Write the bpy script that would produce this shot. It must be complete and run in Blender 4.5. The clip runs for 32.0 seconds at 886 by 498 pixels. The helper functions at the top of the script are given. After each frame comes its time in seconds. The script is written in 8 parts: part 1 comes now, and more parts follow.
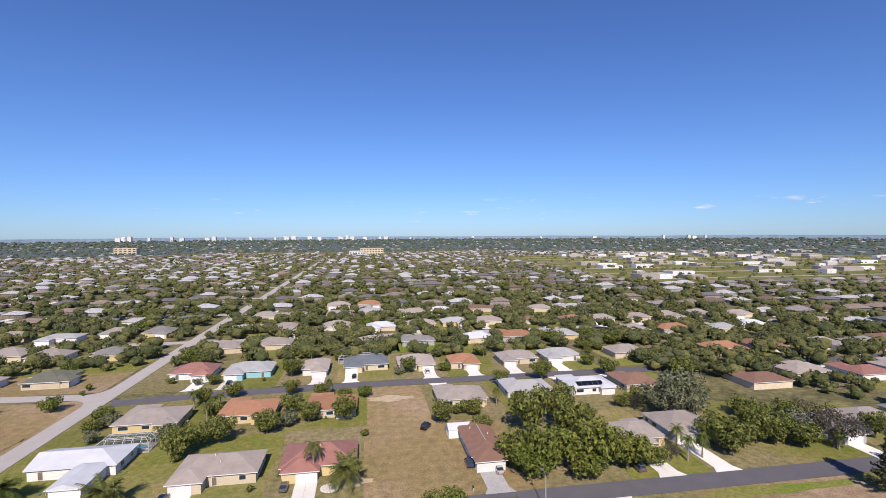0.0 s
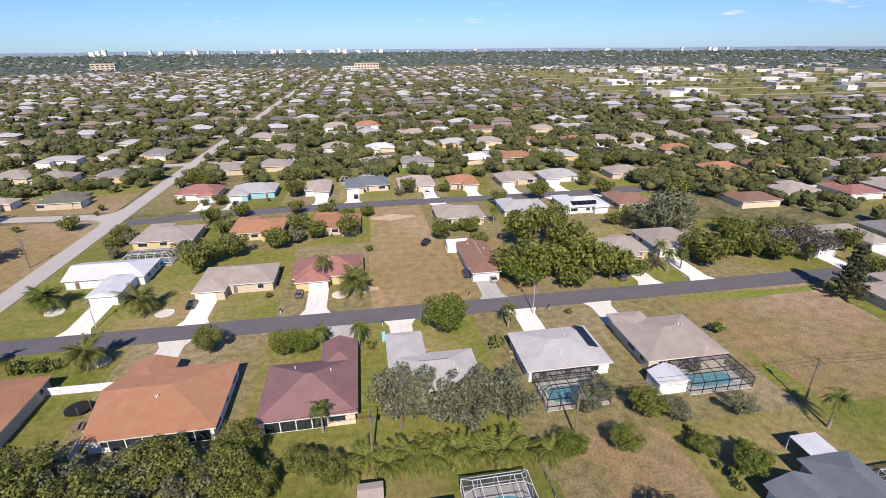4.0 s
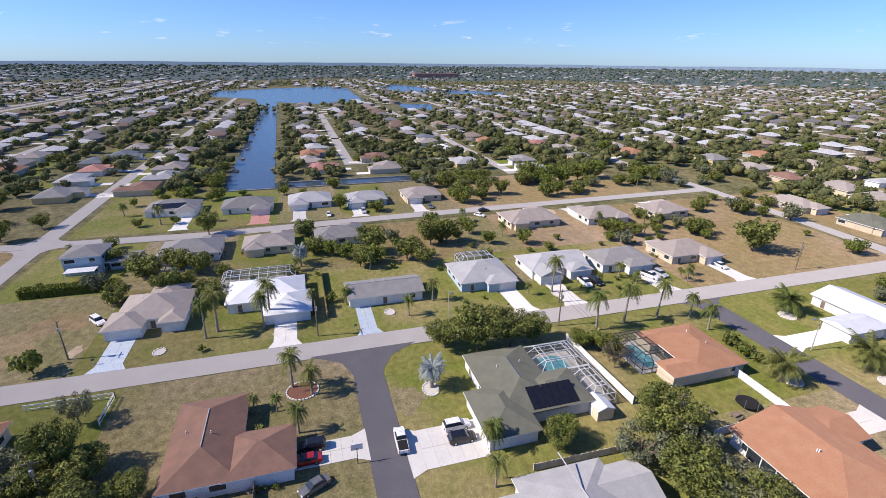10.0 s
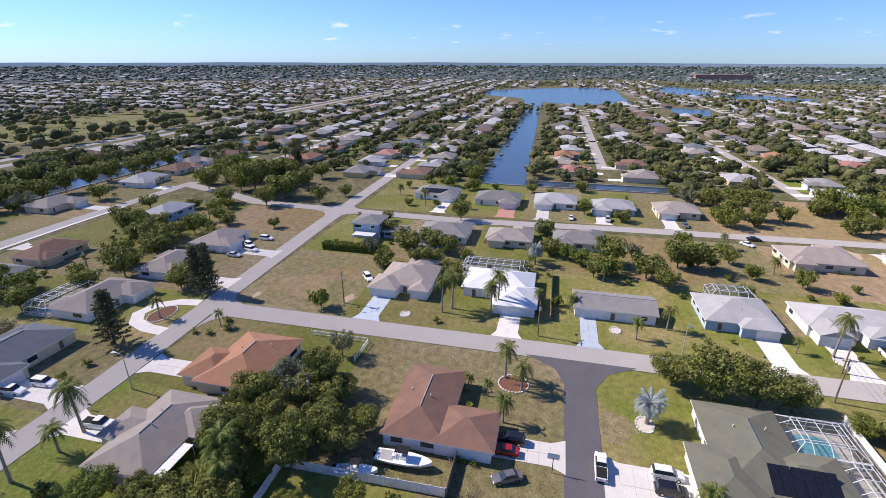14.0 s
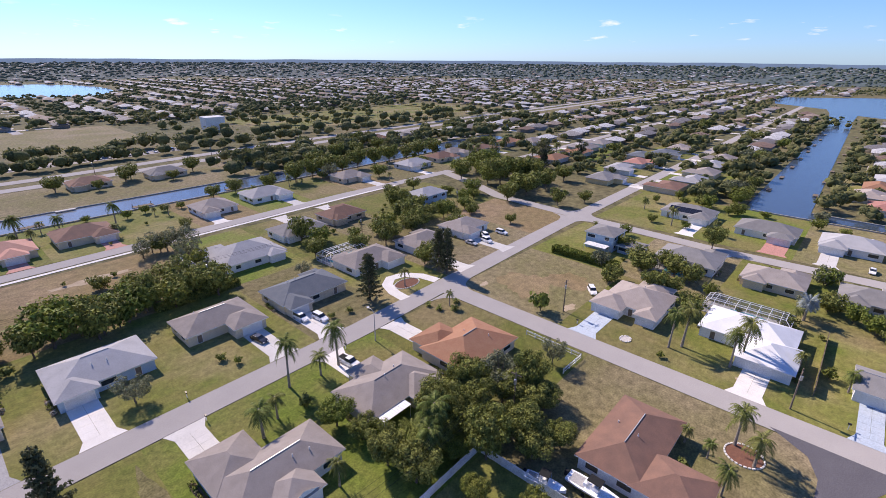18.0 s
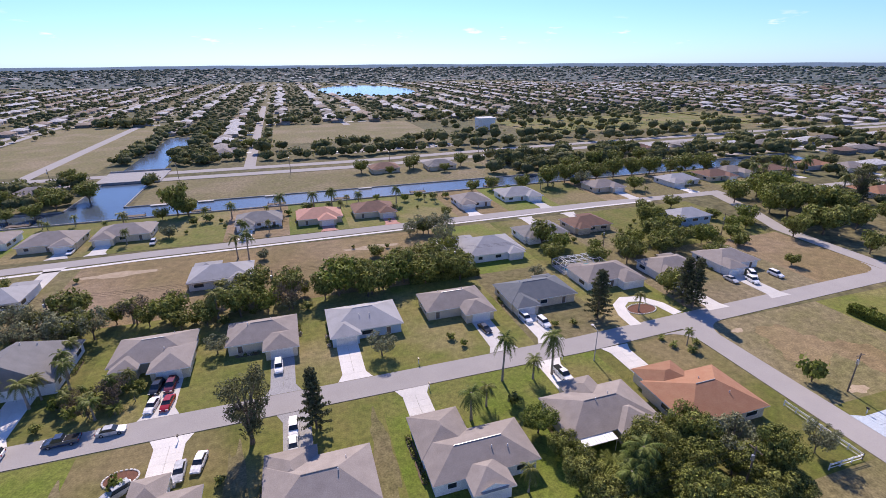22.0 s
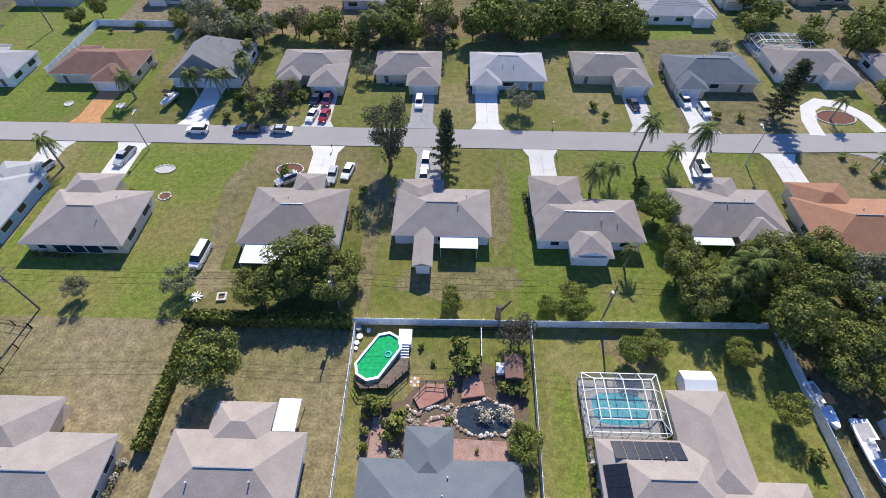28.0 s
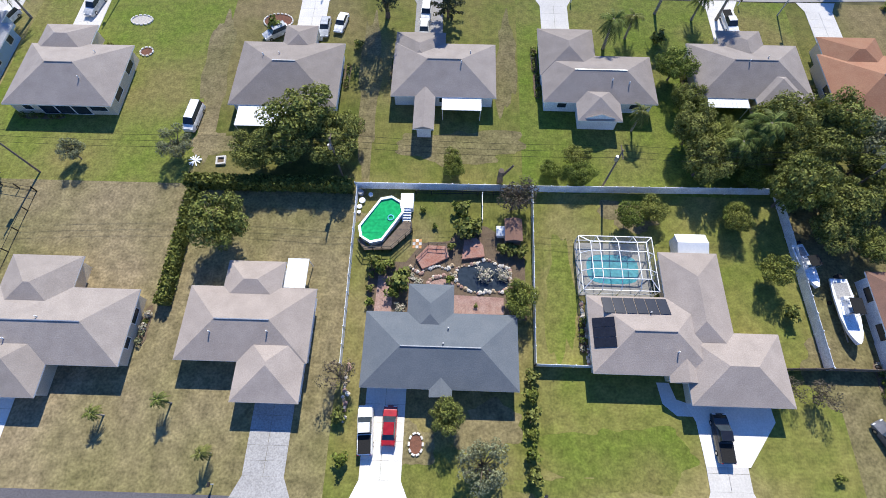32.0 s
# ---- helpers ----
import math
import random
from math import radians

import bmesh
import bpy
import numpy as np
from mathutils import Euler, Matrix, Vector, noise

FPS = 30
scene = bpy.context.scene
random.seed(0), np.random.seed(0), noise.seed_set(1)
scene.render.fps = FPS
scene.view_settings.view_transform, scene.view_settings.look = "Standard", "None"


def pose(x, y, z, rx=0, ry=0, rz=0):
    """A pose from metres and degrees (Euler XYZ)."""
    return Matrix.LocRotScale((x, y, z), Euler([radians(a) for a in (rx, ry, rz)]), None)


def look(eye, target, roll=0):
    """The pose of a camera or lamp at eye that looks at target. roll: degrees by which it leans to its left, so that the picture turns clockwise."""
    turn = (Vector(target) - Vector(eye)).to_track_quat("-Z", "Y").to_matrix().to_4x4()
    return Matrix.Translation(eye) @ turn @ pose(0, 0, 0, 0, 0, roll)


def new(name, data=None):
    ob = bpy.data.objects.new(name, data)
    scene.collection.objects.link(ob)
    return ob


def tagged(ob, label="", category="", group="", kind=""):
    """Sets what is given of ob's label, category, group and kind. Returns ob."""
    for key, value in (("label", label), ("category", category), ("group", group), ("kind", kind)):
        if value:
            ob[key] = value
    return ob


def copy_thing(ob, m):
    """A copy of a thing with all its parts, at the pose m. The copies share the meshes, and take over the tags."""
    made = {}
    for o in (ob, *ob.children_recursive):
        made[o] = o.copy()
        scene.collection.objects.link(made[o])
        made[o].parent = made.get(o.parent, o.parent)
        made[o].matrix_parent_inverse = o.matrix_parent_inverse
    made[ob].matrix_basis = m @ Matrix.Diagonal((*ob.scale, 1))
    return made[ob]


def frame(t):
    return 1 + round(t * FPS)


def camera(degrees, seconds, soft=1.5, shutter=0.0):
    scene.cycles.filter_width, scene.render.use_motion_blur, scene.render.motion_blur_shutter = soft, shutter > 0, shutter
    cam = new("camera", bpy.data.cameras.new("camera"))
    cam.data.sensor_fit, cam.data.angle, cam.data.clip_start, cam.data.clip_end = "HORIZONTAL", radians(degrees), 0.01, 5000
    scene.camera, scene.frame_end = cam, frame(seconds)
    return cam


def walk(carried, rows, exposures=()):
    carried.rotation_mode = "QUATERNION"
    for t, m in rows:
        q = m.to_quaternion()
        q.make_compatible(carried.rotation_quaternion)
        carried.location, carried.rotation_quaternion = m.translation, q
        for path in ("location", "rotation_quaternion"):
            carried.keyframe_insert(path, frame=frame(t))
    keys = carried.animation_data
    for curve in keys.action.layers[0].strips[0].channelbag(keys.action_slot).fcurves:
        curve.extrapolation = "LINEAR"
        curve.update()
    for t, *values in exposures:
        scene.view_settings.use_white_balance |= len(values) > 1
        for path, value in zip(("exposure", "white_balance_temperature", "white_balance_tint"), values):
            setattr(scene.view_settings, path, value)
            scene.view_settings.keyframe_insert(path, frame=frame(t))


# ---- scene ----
cam = camera(85.7, 32.0, soft=0.5)
# seconds, place, then yaw to the left from north, pitch and roll
ROWS = [
    (0.0, -0.27, -0.79, 57.35, -9.35, -1.84, -0.29),
    (0.5, -0.41, -0.65, 57.38, -9.40, -6.11, -0.29),
    (1.0, -0.31, -0.53, 57.37, -9.35, -13.54, -0.29),
    (1.5, -0.21, -0.64, 57.35, -9.33, -21.52, -0.29),
    (2.0, -0.14, -0.70, 57.35, -9.27, -29.21, -0.26),
    (2.5, -0.05, -0.73, 57.36, -9.23, -33.09, -0.25),
    (4.5, 0.09, -0.97, 57.48, -8.92, -20.61, -0.34),
    (5.0, -0.31, -1.15, 57.56, 1.86, -20.41, 0.05),
    (5.5, -0.98, -1.10, 57.67, 26.85, -20.66, 0.60),
    (6.0, -0.88, -0.90, 57.76, 50.27, -21.05, 0.89),
    (6.5, -0.59, -0.57, 57.80, 58.61, -21.19, 0.78),
    (7.0, -0.50, -0.59, 57.81, 61.40, -21.35, 0.85),
    (7.5, -0.46, -0.53, 57.82, 62.61, -21.41, 0.84),
    (8.0, -0.45, -0.50, 57.84, 63.21, -21.39, 0.78),
    (8.5, -0.32, -0.60, 57.86, 63.66, -21.39, 0.79),
    (9.0, -0.28, -0.67, 57.86, 65.44, -21.44, 0.81),
    (9.5, -0.17, -0.62, 57.86, 69.06, -21.45, 0.67),
    (10.0, 0.21, -0.21, 57.86, 73.41, -21.52, 0.55),
    (10.5, 0.22, -0.30, 57.86, 77.23, -21.61, 0.53),
    (11.0, 0.17, -0.27, 57.89, 80.75, -21.64, 0.46),
    (11.5, 0.17, -0.24, 57.95, 84.16, -21.68, 0.36),
    (12.0, 0.13, -0.21, 58.06, 87.63, -21.67, 0.25),
    (12.5, 0.12, -0.17, 58.21, 91.21, -21.66, 0.23),
    (13.0, 0.17, -0.25, 58.42, 95.11, -21.69, 0.29),
    (13.5, 0.31, -0.03, 58.60, 99.39, -21.65, 0.13),
    (14.0, 0.31, 0.02, 58.82, 103.26, -21.65, 0.10),
    (14.5, 0.37, 0.03, 59.07, 107.05, -21.60, 0.04),
    (16.5, 0.95, -0.49, 60.24, 121.76, -21.71, 0.27),
    (17.0, 0.67, -0.42, 60.42, 125.21, -21.87, 0.25),
    (17.5, 0.69, -0.78, 60.54, 128.48, -21.88, 0.43),
    (18.0, 0.58, -1.01, 60.63, 131.85, -21.88, 0.43),
    (18.5, 0.54, -1.16, 60.75, 135.19, -21.90, 0.28),
    (19.0, 0.53, -1.02, 60.85, 138.81, -21.85, 0.12),
    (19.5, 0.56, -1.43, 61.06, 142.50, -21.88, 0.17),
    (20.0, 0.38, -1.27, 61.29, 146.43, -21.82, 0.10),
    (20.5, 0.37, -0.79, 61.53, 150.27, -21.69, -0.03),
    (21.0, 0.35, -0.62, 61.73, 154.10, -21.60, -0.02),
    (21.5, -0.00, -0.45, 61.91, 158.11, -21.60, -0.19),
    (22.0, -0.22, -0.24, 62.05, 162.25, -21.52, -0.36),
    (22.5, 0.01, -0.17, 62.17, 166.27, -21.47, -0.18),
    (23.0, 0.08, -0.12, 62.29, 170.67, -21.46, -0.14),
    (23.5, 0.09, -0.01, 62.35, 175.41, -21.41, -0.14),
    (24.0, 0.00, -0.00, 62.40, 179.12, -21.42, -0.15),
    (24.5, -0.29, 0.04, 62.40, 180.57, -22.84, -0.21),
    (25.0, -0.51, 0.20, 62.39, 181.21, -28.65, -0.22),
    (25.5, -0.52, 0.34, 62.41, 181.40, -35.14, -0.23),
    (26.0, -0.65, 0.51, 62.45, 181.59, -41.53, -0.23),
    (26.5, -0.64, 0.52, 62.55, 181.58, -45.60, -0.14),
    (28.5, -0.58, 0.48, 62.97, 181.51, -51.36, 0.04),
    (29.0, -0.59, 0.65, 63.03, 181.62, -52.57, -0.09),
    (29.5, -0.54, 0.66, 63.06, 181.62, -53.94, -0.05),
    (30.0, -0.40, 0.90, 63.01, 181.49, -57.11, 0.10),
    (30.5, -0.54, 1.01, 62.93, 181.61, -62.80, 0.07),
    (31.0, -0.57, 1.17, 62.84, 181.64, -65.25, 0.12),
    (31.5, -0.59, 1.10, 62.73, 181.62, -65.79, 0.15),
    (32.0, -0.56, 0.87, 62.56, 181.80, -66.16, -0.02),
]
walk(cam, [(t, pose(x, y, z, 0, 0, yaw) @ pose(0, 0, 0, 90 + pitch) @ pose(0, 0, 0, 0, 0, roll)) for t, x, y, z, yaw, pitch, roll in ROWS],
     [(0.0, -0.01, 6900, 18), (2.5, 0.10, 7100, 18), (4.5, 0.15, 6900, 18), (7.0, 0.25, 6750, 18), (14.0, 0.45, 6850, 19), (17.0, 0.50, 7000, 24), (23.0, 0.57, 6980, 24), (26.0, 0.62, 6680, 12), (28.0, 0.64, 6580, 11), (32.0, 0.67, 6500, 9)])

# ---- world and sun ----
SUN_EL, SUN_AZ = 41.0, 186.0  # degrees above the horizon; compass bearing of the sun
world = bpy.data.worlds.new("daylight")
scene.world = world
world.use_nodes = True
wn = world.node_tree
sky = wn.nodes.new("ShaderNodeTexSky")
sky.sky_type = "NISHITA"
sky.sun_disc = False
sky.sun_elevation = radians(SUN_EL)
sky.sun_rotation = radians(SUN_AZ)
sky.air_density, sky.dust_density, sky.ozone_density = 1.0, 0.1, 5.0
tint = wn.nodes.new("ShaderNodeMix")
tint.data_type, tint.blend_type = "RGBA", "MULTIPLY"
tint.inputs[0].default_value = 1.0
tint.inputs[7].default_value = (0.61, 0.90, 1.37, 1.0)
wn.links.new(sky.outputs[0], tint.inputs[6])
low_blue, fall = wn.nodes.new("ShaderNodeMix"), wn.nodes.new("ShaderNodeMapRange")
low_blue.data_type, low_blue.blend_type = "RGBA", "MULTIPLY"
low_blue.inputs[7].default_value = (0.89, 0.95, 1.03, 1.0)
fall.inputs[1].default_value, fall.inputs[2].default_value, fall.inputs[3].default_value, fall.inputs[4].default_value = 0.0, 0.16, 1.0, 0.0
wn.links.new(tint.outputs[2], low_blue.inputs[6])
wn.links.new(fall.outputs[0], low_blue.inputs[0])
# thin fair-weather clouds in a low band of the sky
way, squash = wn.nodes.new("ShaderNodeTexCoord"), wn.nodes.new("ShaderNodeMapping")
squash.inputs["Scale"].default_value = (9.0, 9.0, 46.0)
puffs, puff_edge, split = wn.nodes.new("ShaderNodeTexNoise"), wn.nodes.new("ShaderNodeMapRange"), wn.nodes.new("ShaderNodeSeparateXYZ")
puffs.inputs["Scale"].default_value, puffs.inputs["Detail"].default_value, puffs.inputs["Roughness"].default_value = 1.7, 5.0, 0.55
puff_edge.inputs[1].default_value, puff_edge.inputs[2].default_value, puff_edge.inputs[4].default_value = 0.63, 0.76, 0.8
wn.links.new(way.outputs["Generated"], squash.inputs["Vector"])
wn.links.new(squash.outputs[0], puffs.inputs["Vector"])
wn.links.new(puffs.outputs[0], puff_edge.inputs[0])
wn.links.new(way.outputs["Generated"], split.inputs[0])
low, high, both, layer = (wn.nodes.new(k) for k in ("ShaderNodeMapRange", "ShaderNodeMapRange", "ShaderNodeMath", "ShaderNodeMath"))
low.inputs[1].default_value, low.inputs[2].default_value = 0.022, 0.034
high.inputs[1].default_value, high.inputs[2].default_value, high.inputs[3].default_value, high.inputs[4].default_value = 0.055, 0.075, 1.0, 0.0
both.operation = layer.operation = "MULTIPLY"
wn.links.new(split.outputs[2], low.inputs[0])
wn.links.new(split.outputs[2], high.inputs[0])
wn.links.new(low.outputs[0], both.inputs[0])
wn.links.new(high.outputs[0], both.inputs[1])
wn.links.new(both.outputs[0], layer.inputs[0])
wn.links.new(puff_edge.outputs[0], layer.inputs[1])
cloudy = wn.nodes.new("ShaderNodeMix")
cloudy.data_type = "RGBA"
cloudy.inputs[7].default_value = (8.6, 9.0, 9.6, 1.0)
wn.links.new(layer.outputs[0], cloudy.inputs[0])
wn.links.new(split.outputs[2], fall.inputs[0])
wn.links.new(low_blue.outputs[2], cloudy.inputs[6])
wn.links.new(cloudy.outputs[2], wn.nodes["Background"].inputs[0])
wn.nodes["Background"].inputs[1].default_value = 0.094
sun = new("sun", bpy.data.lights.new("sun", "SUN"))
sun.data.energy, sun.data.angle, sun.data.color = 4.8, radians(0.5), (1.0, 0.95, 0.845)
az = radians(SUN_AZ)
sun.matrix_world = look((math.sin(az) * 100, math.cos(az) * 100, 100 * math.tan(radians(SUN_EL))), (0, 0, 0))
scene.view_settings.exposure = 0.0
rng = random.Random(7)


# ---- materials ----
def material(name, colour, rough=0.8, metal=0.0, second=None, scale=0.6, fine=8.0, amount=0.5, bump=0.0, island=0.0, per_object=0.0, third=None, grit=0.25, blotch=0.0, leafy=0.0, kin=None):
    """A surface with stains (second colour, at 'scale' per metre), fine grain, and a small change from piece to piece."""
    m = bpy.data.materials.new(name)
    m.use_nodes = True
    nt = m.node_tree
    b = nt.nodes["Principled BSDF"]
    b.inputs["Roughness"].default_value, b.inputs["Metallic"].default_value = rough, metal
    if rough > 0.8:
        b.inputs["Specular IOR Level"].default_value, b.inputs["Diffuse Roughness"].default_value = 0.2, 0.45
    geo = nt.nodes.new("ShaderNodeNewGeometry")

    def noise_at(freq, detail=3.0):
        n = nt.nodes.new("ShaderNodeTexNoise")
        n.inputs["Scale"].default_value, n.inputs["Detail"].default_value = freq, detail
        nt.links.new(geo.outputs["Position"], n.inputs["Vector"])
        return n

    def mix(fac, a, c, kind="MIX"):
        x = nt.nodes.new("ShaderNodeMix")
        x.data_type, x.blend_type = "RGBA", kind
        for sock, v in ((x.inputs[0], fac), (x.inputs[6], a), (x.inputs[7], c)):
            if hasattr(v, "links"):
                nt.links.new(v, sock)
            elif isinstance(v, tuple):
                sock.default_value = (*v, 1.0)
            else:
                sock.default_value = v
        return x.outputs[2]

    def ramp(v, lo, hi, to_lo=0.0, to_hi=1.0):
        r = nt.nodes.new("ShaderNodeMapRange")
        r.inputs[1].default_value, r.inputs[2].default_value, r.inputs[3].default_value, r.inputs[4].default_value = lo, hi, to_lo, to_hi
        nt.links.new(v, r.inputs[0])
        return r.outputs[0]

    out = colour
    if second:
        out = mix(ramp(noise_at(scale).outputs[0], 0.5 - 0.35 * amount, 0.5 + 0.35 * amount), out, second)
    if third:
        out = mix(ramp(noise_at(scale * 0.23, 4).outputs[0], 0.47, 0.66), out, third)
    grain = noise_at(fine, 5)
    g = ramp(grain.outputs[0], 0.28, 0.72, 1 - grit, 1 + grit)
    out = mix(1.0, out, g, "MULTIPLY")
    if blotch:
        out = mix(1.0, out, ramp(noise_at(scale * 5.3, 4).outputs[0], 0.3, 0.7, 1 - blotch, 1 + blotch), "MULTIPLY")
    if kin:
        # another tone of the same kind, more of it on some things than on others
        out = mix(ramp(nt.nodes.new("ShaderNodeObjectInfo").outputs["Random"], 0.25, 1.0, 0.0, 0.7), out, kin)
    if island or per_object:
        if per_object:
            info = nt.nodes.new("ShaderNodeObjectInfo").outputs["Random"]
            w = per_object
        else:
            info, w = geo.outputs["Random Per Island"], island
        out = mix(1.0, out, ramp(info, 0, 1, 1 - w, 1 + w), "MULTIPLY")
    if hasattr(out, "links"):
        nt.links.new(out, b.inputs["Base Color"])
    else:
        b.inputs["Base Color"].default_value = (*out, 1.0)
    if leafy:
        # light passes through thin leaves
        b.inputs["Specular IOR Level"].default_value = 0.12
        tl, ms = nt.nodes.new("ShaderNodeBsdfTranslucent"), nt.nodes.new("ShaderNodeMixShader")
        ms.inputs[0].default_value = leafy
        nt.links.new(out, tl.inputs[0])
        nt.links.new(b.outputs[0], ms.inputs[1])
        nt.links.new(tl.outputs[0], ms.inputs[2])
        nt.links.new(ms.outputs[0], nt.nodes["Material Output"].inputs[0])
    if bump:
        bp = nt.nodes.new("ShaderNodeBump")
        bp.inputs["Strength"].default_value, bp.inputs["Distance"].default_value = bump, 0.05
        nt.links.new(grain.outputs[0], bp.inputs["Height"])
        nt.links.new(bp.outputs[0], b.inputs["Normal"])
    return m


def island_palette(name, colours, rough=0.85, leafy=0.0):
    """One surface whose separate pieces each take one of several colours."""
    m = bpy.data.materials.new(name)
    m.use_nodes = True
    nt = m.node_tree
    geo = nt.nodes.new("ShaderNodeNewGeometry")
    r = nt.nodes.new("ShaderNodeValToRGB")
    r.color_ramp.interpolation = "CONSTANT"
    els = r.color_ramp.elements
    for i, c in enumerate(colours):
        e = els[i] if i < 2 else els.new(0.5)
        e.position, e.color = i / len(colours), (*c, 1)
    nt.links.new(geo.outputs["Random Per Island"], r.inputs[0])
    nz = nt.nodes.new("ShaderNodeTexNoise")
    nz.inputs["Scale"].default_value = 1.3
    nt.links.new(geo.outputs["Position"], nz.inputs["Vector"])
    mr = nt.nodes.new("ShaderNodeMapRange")
    mr.inputs[1].default_value, mr.inputs[2].default_value, mr.inputs[3].default_value, mr.inputs[4].default_value = 0.3, 0.7, 0.62, 1.38
    nt.links.new(nz.outputs[0], mr.inputs[0])
    x = nt.nodes.new("ShaderNodeMix")
    x.data_type, x.blend_type = "RGBA", "MULTIPLY"
    x.inputs[0].default_value = 1.0
    nt.links.new(r.outputs[0], x.inputs[6])
    nt.links.new(mr.outputs[0], x.inputs[7])
    b = nt.nodes["Principled BSDF"]
    b.inputs["Roughness"].default_value = rough
    b.inputs["Specular IOR Level"].default_value, b.inputs["Diffuse Roughness"].default_value = 0.2, 0.45
    nt.links.new(x.outputs[2], b.inputs["Base Color"])
    if leafy:
        tl, ms = nt.nodes.new("ShaderNodeBsdfTranslucent"), nt.nodes.new("ShaderNodeMixShader")
        ms.inputs[0].default_value = leafy
        nt.links.new(x.outputs[2], tl.inputs[0])
        nt.links.new(b.outputs[0], ms.inputs[1])
        nt.links.new(tl.outputs[0], ms.inputs[2])
        nt.links.new(ms.outputs[0], nt.nodes["Material Output"].inputs[0])
    return m


GRASS = material("grass", (0.120, 0.150, 0.025), 0.95, second=(0.200, 0.178, 0.055), scale=0.15, fine=3.2, amount=0.7, bump=0.3, third=(0.262, 0.208, 0.10), per_object=0.15, grit=0.26, blotch=0.24)
LUSH = material("lush_grass", (0.118, 0.175, 0.020), 0.95, second=(0.17, 0.185, 0.040), scale=0.2, fine=3.2, amount=0.8, bump=0.3, third=(0.20, 0.175, 0.06), per_object=0.12, grit=0.30, blotch=0.26)
DRY = material("dry_grass", (0.212, 0.172, 0.092), 0.97, second=(0.165, 0.155, 0.058), scale=0.12, fine=2.8, amount=0.8, bump=0.3, third=(0.25, 0.20, 0.12), per_object=0.1, grit=0.36, blotch=0.3)
BARE = material("bare_soil", (0.270, 0.190, 0.098), 0.97, second=(0.215, 0.172, 0.076), scale=0.08, fine=2.4, amount=0.9, bump=0.3, third=(0.315, 0.228, 0.148), per_object=0.08, grit=0.35, blotch=0.22)
SAND = material("sand", (0.52, 0.42, 0.30), 0.95, second=(0.36, 0.27, 0.17), scale=0.5, fine=4.0, amount=1.0)
EARTH = material("suburb_ground", (0.178, 0.147, 0.074), 0.97, second=(0.115, 0.113, 0.05), scale=0.03, fine=0.5, amount=0.9, third=(0.10, 0.105, 0.045), grit=0.4, blotch=0.35)
ASPHALT = material("dark_asphalt", (0.105, 0.10, 0.112), 0.9, second=(0.13, 0.125, 0.135), scale=0.25, fine=6.0, amount=1.0, bump=0.2)
PALE_ASPHALT = material("pale_asphalt", (0.42, 0.392, 0.365), 0.92, second=(0.365, 0.34, 0.32), scale=0.2, fine=6.0, amount=1.0, bump=0.15, grit=0.12)
CONCRETE = material("concrete", (0.715, 0.69, 0.645), 0.85, second=(0.62, 0.595, 0.55), scale=0.35, fine=5.0, amount=0.8, per_object=0.16, grit=0.1)
GREY_CONCRETE = material("grey_concrete", (0.42, 0.41, 0.40), 0.9, second=(0.34, 0.33, 0.32), scale=0.4, fine=5.0, amount=0.8)
BLUE_DRIVE = material("painted_blue_drive", (0.36, 0.43, 0.50), 0.8, second=(0.42, 0.47, 0.52), scale=0.5, fine=5.0, amount=0.8)
ORANGE_DRIVE = material("orange_paver", (0.62, 0.33, 0.14), 0.85, second=(0.52, 0.27, 0.12), scale=0.8, fine=6.0)
PINK_DRIVE = material("pink_paver", (0.55, 0.27, 0.22), 0.85, second=(0.48, 0.25, 0.2), scale=0.8, fine=6.0)
ROOFS = {
    "tan": material("tan_shingle", (0.345, 0.303, 0.272), 0.9, second=(0.295, 0.258, 0.232), scale=0.5, fine=7.0, bump=0.5, grit=0.13, per_object=0.10),
    "sand": material("sand_shingle", (0.385, 0.33, 0.292), 0.9, second=(0.33, 0.283, 0.25), scale=0.5, fine=7.0, bump=0.5, grit=0.13, per_object=0.10),
    "brown": material("brown_shingle", (0.255, 0.145, 0.105), 0.9, second=(0.205, 0.122, 0.092), scale=0.5, fine=7.0, bump=0.5, grit=0.13, per_object=0.10),
    "slate": material("slate_shingle", (0.135, 0.155, 0.175), 0.85, second=(0.16, 0.178, 0.195), scale=0.5, fine=7.0, bump=0.5, grit=0.13),
    "grey": material("grey_shingle", (0.265, 0.255, 0.245), 0.9, second=(0.225, 0.217, 0.21), scale=0.5, fine=7.0, bump=0.5, grit=0.13, per_object=0.12),
    "green": material("olive_shingle", (0.165, 0.165, 0.125), 0.9, second=(0.135, 0.138, 0.108), scale=0.5, fine=7.0, bump=0.5, grit=0.13),
    "pale": material("pale_grey_shingle", (0.41, 0.405, 0.405), 0.85, second=(0.355, 0.352, 0.352), scale=0.4, fine=6.0, bump=0.4, grit=0.13, per_object=0.10),
    "white": material("white_metal_roof", (0.68, 0.69, 0.70), 0.6, second=(0.59, 0.60, 0.61), scale=0.3, fine=4.0, grit=0.05),
    "orange": material("terracotta_roof", (0.365, 0.197, 0.118), 0.85, second=(0.335, 0.165, 0.098), scale=0.6, fine=6.0, bump=0.6, grit=0.13, per_object=0.12),
    "red": material("red_tile_roof", (0.38, 0.175, 0.14), 0.8, second=(0.32, 0.15, 0.12), scale=0.6, fine=6.0, bump=0.6, grit=0.13, per_object=0.12),
    "maroon": material("maroon_roof", (0.265, 0.145, 0.138), 0.8, second=(0.225, 0.122, 0.116), scale=0.4, fine=5.0, bump=0.3, grit=0.13),
}
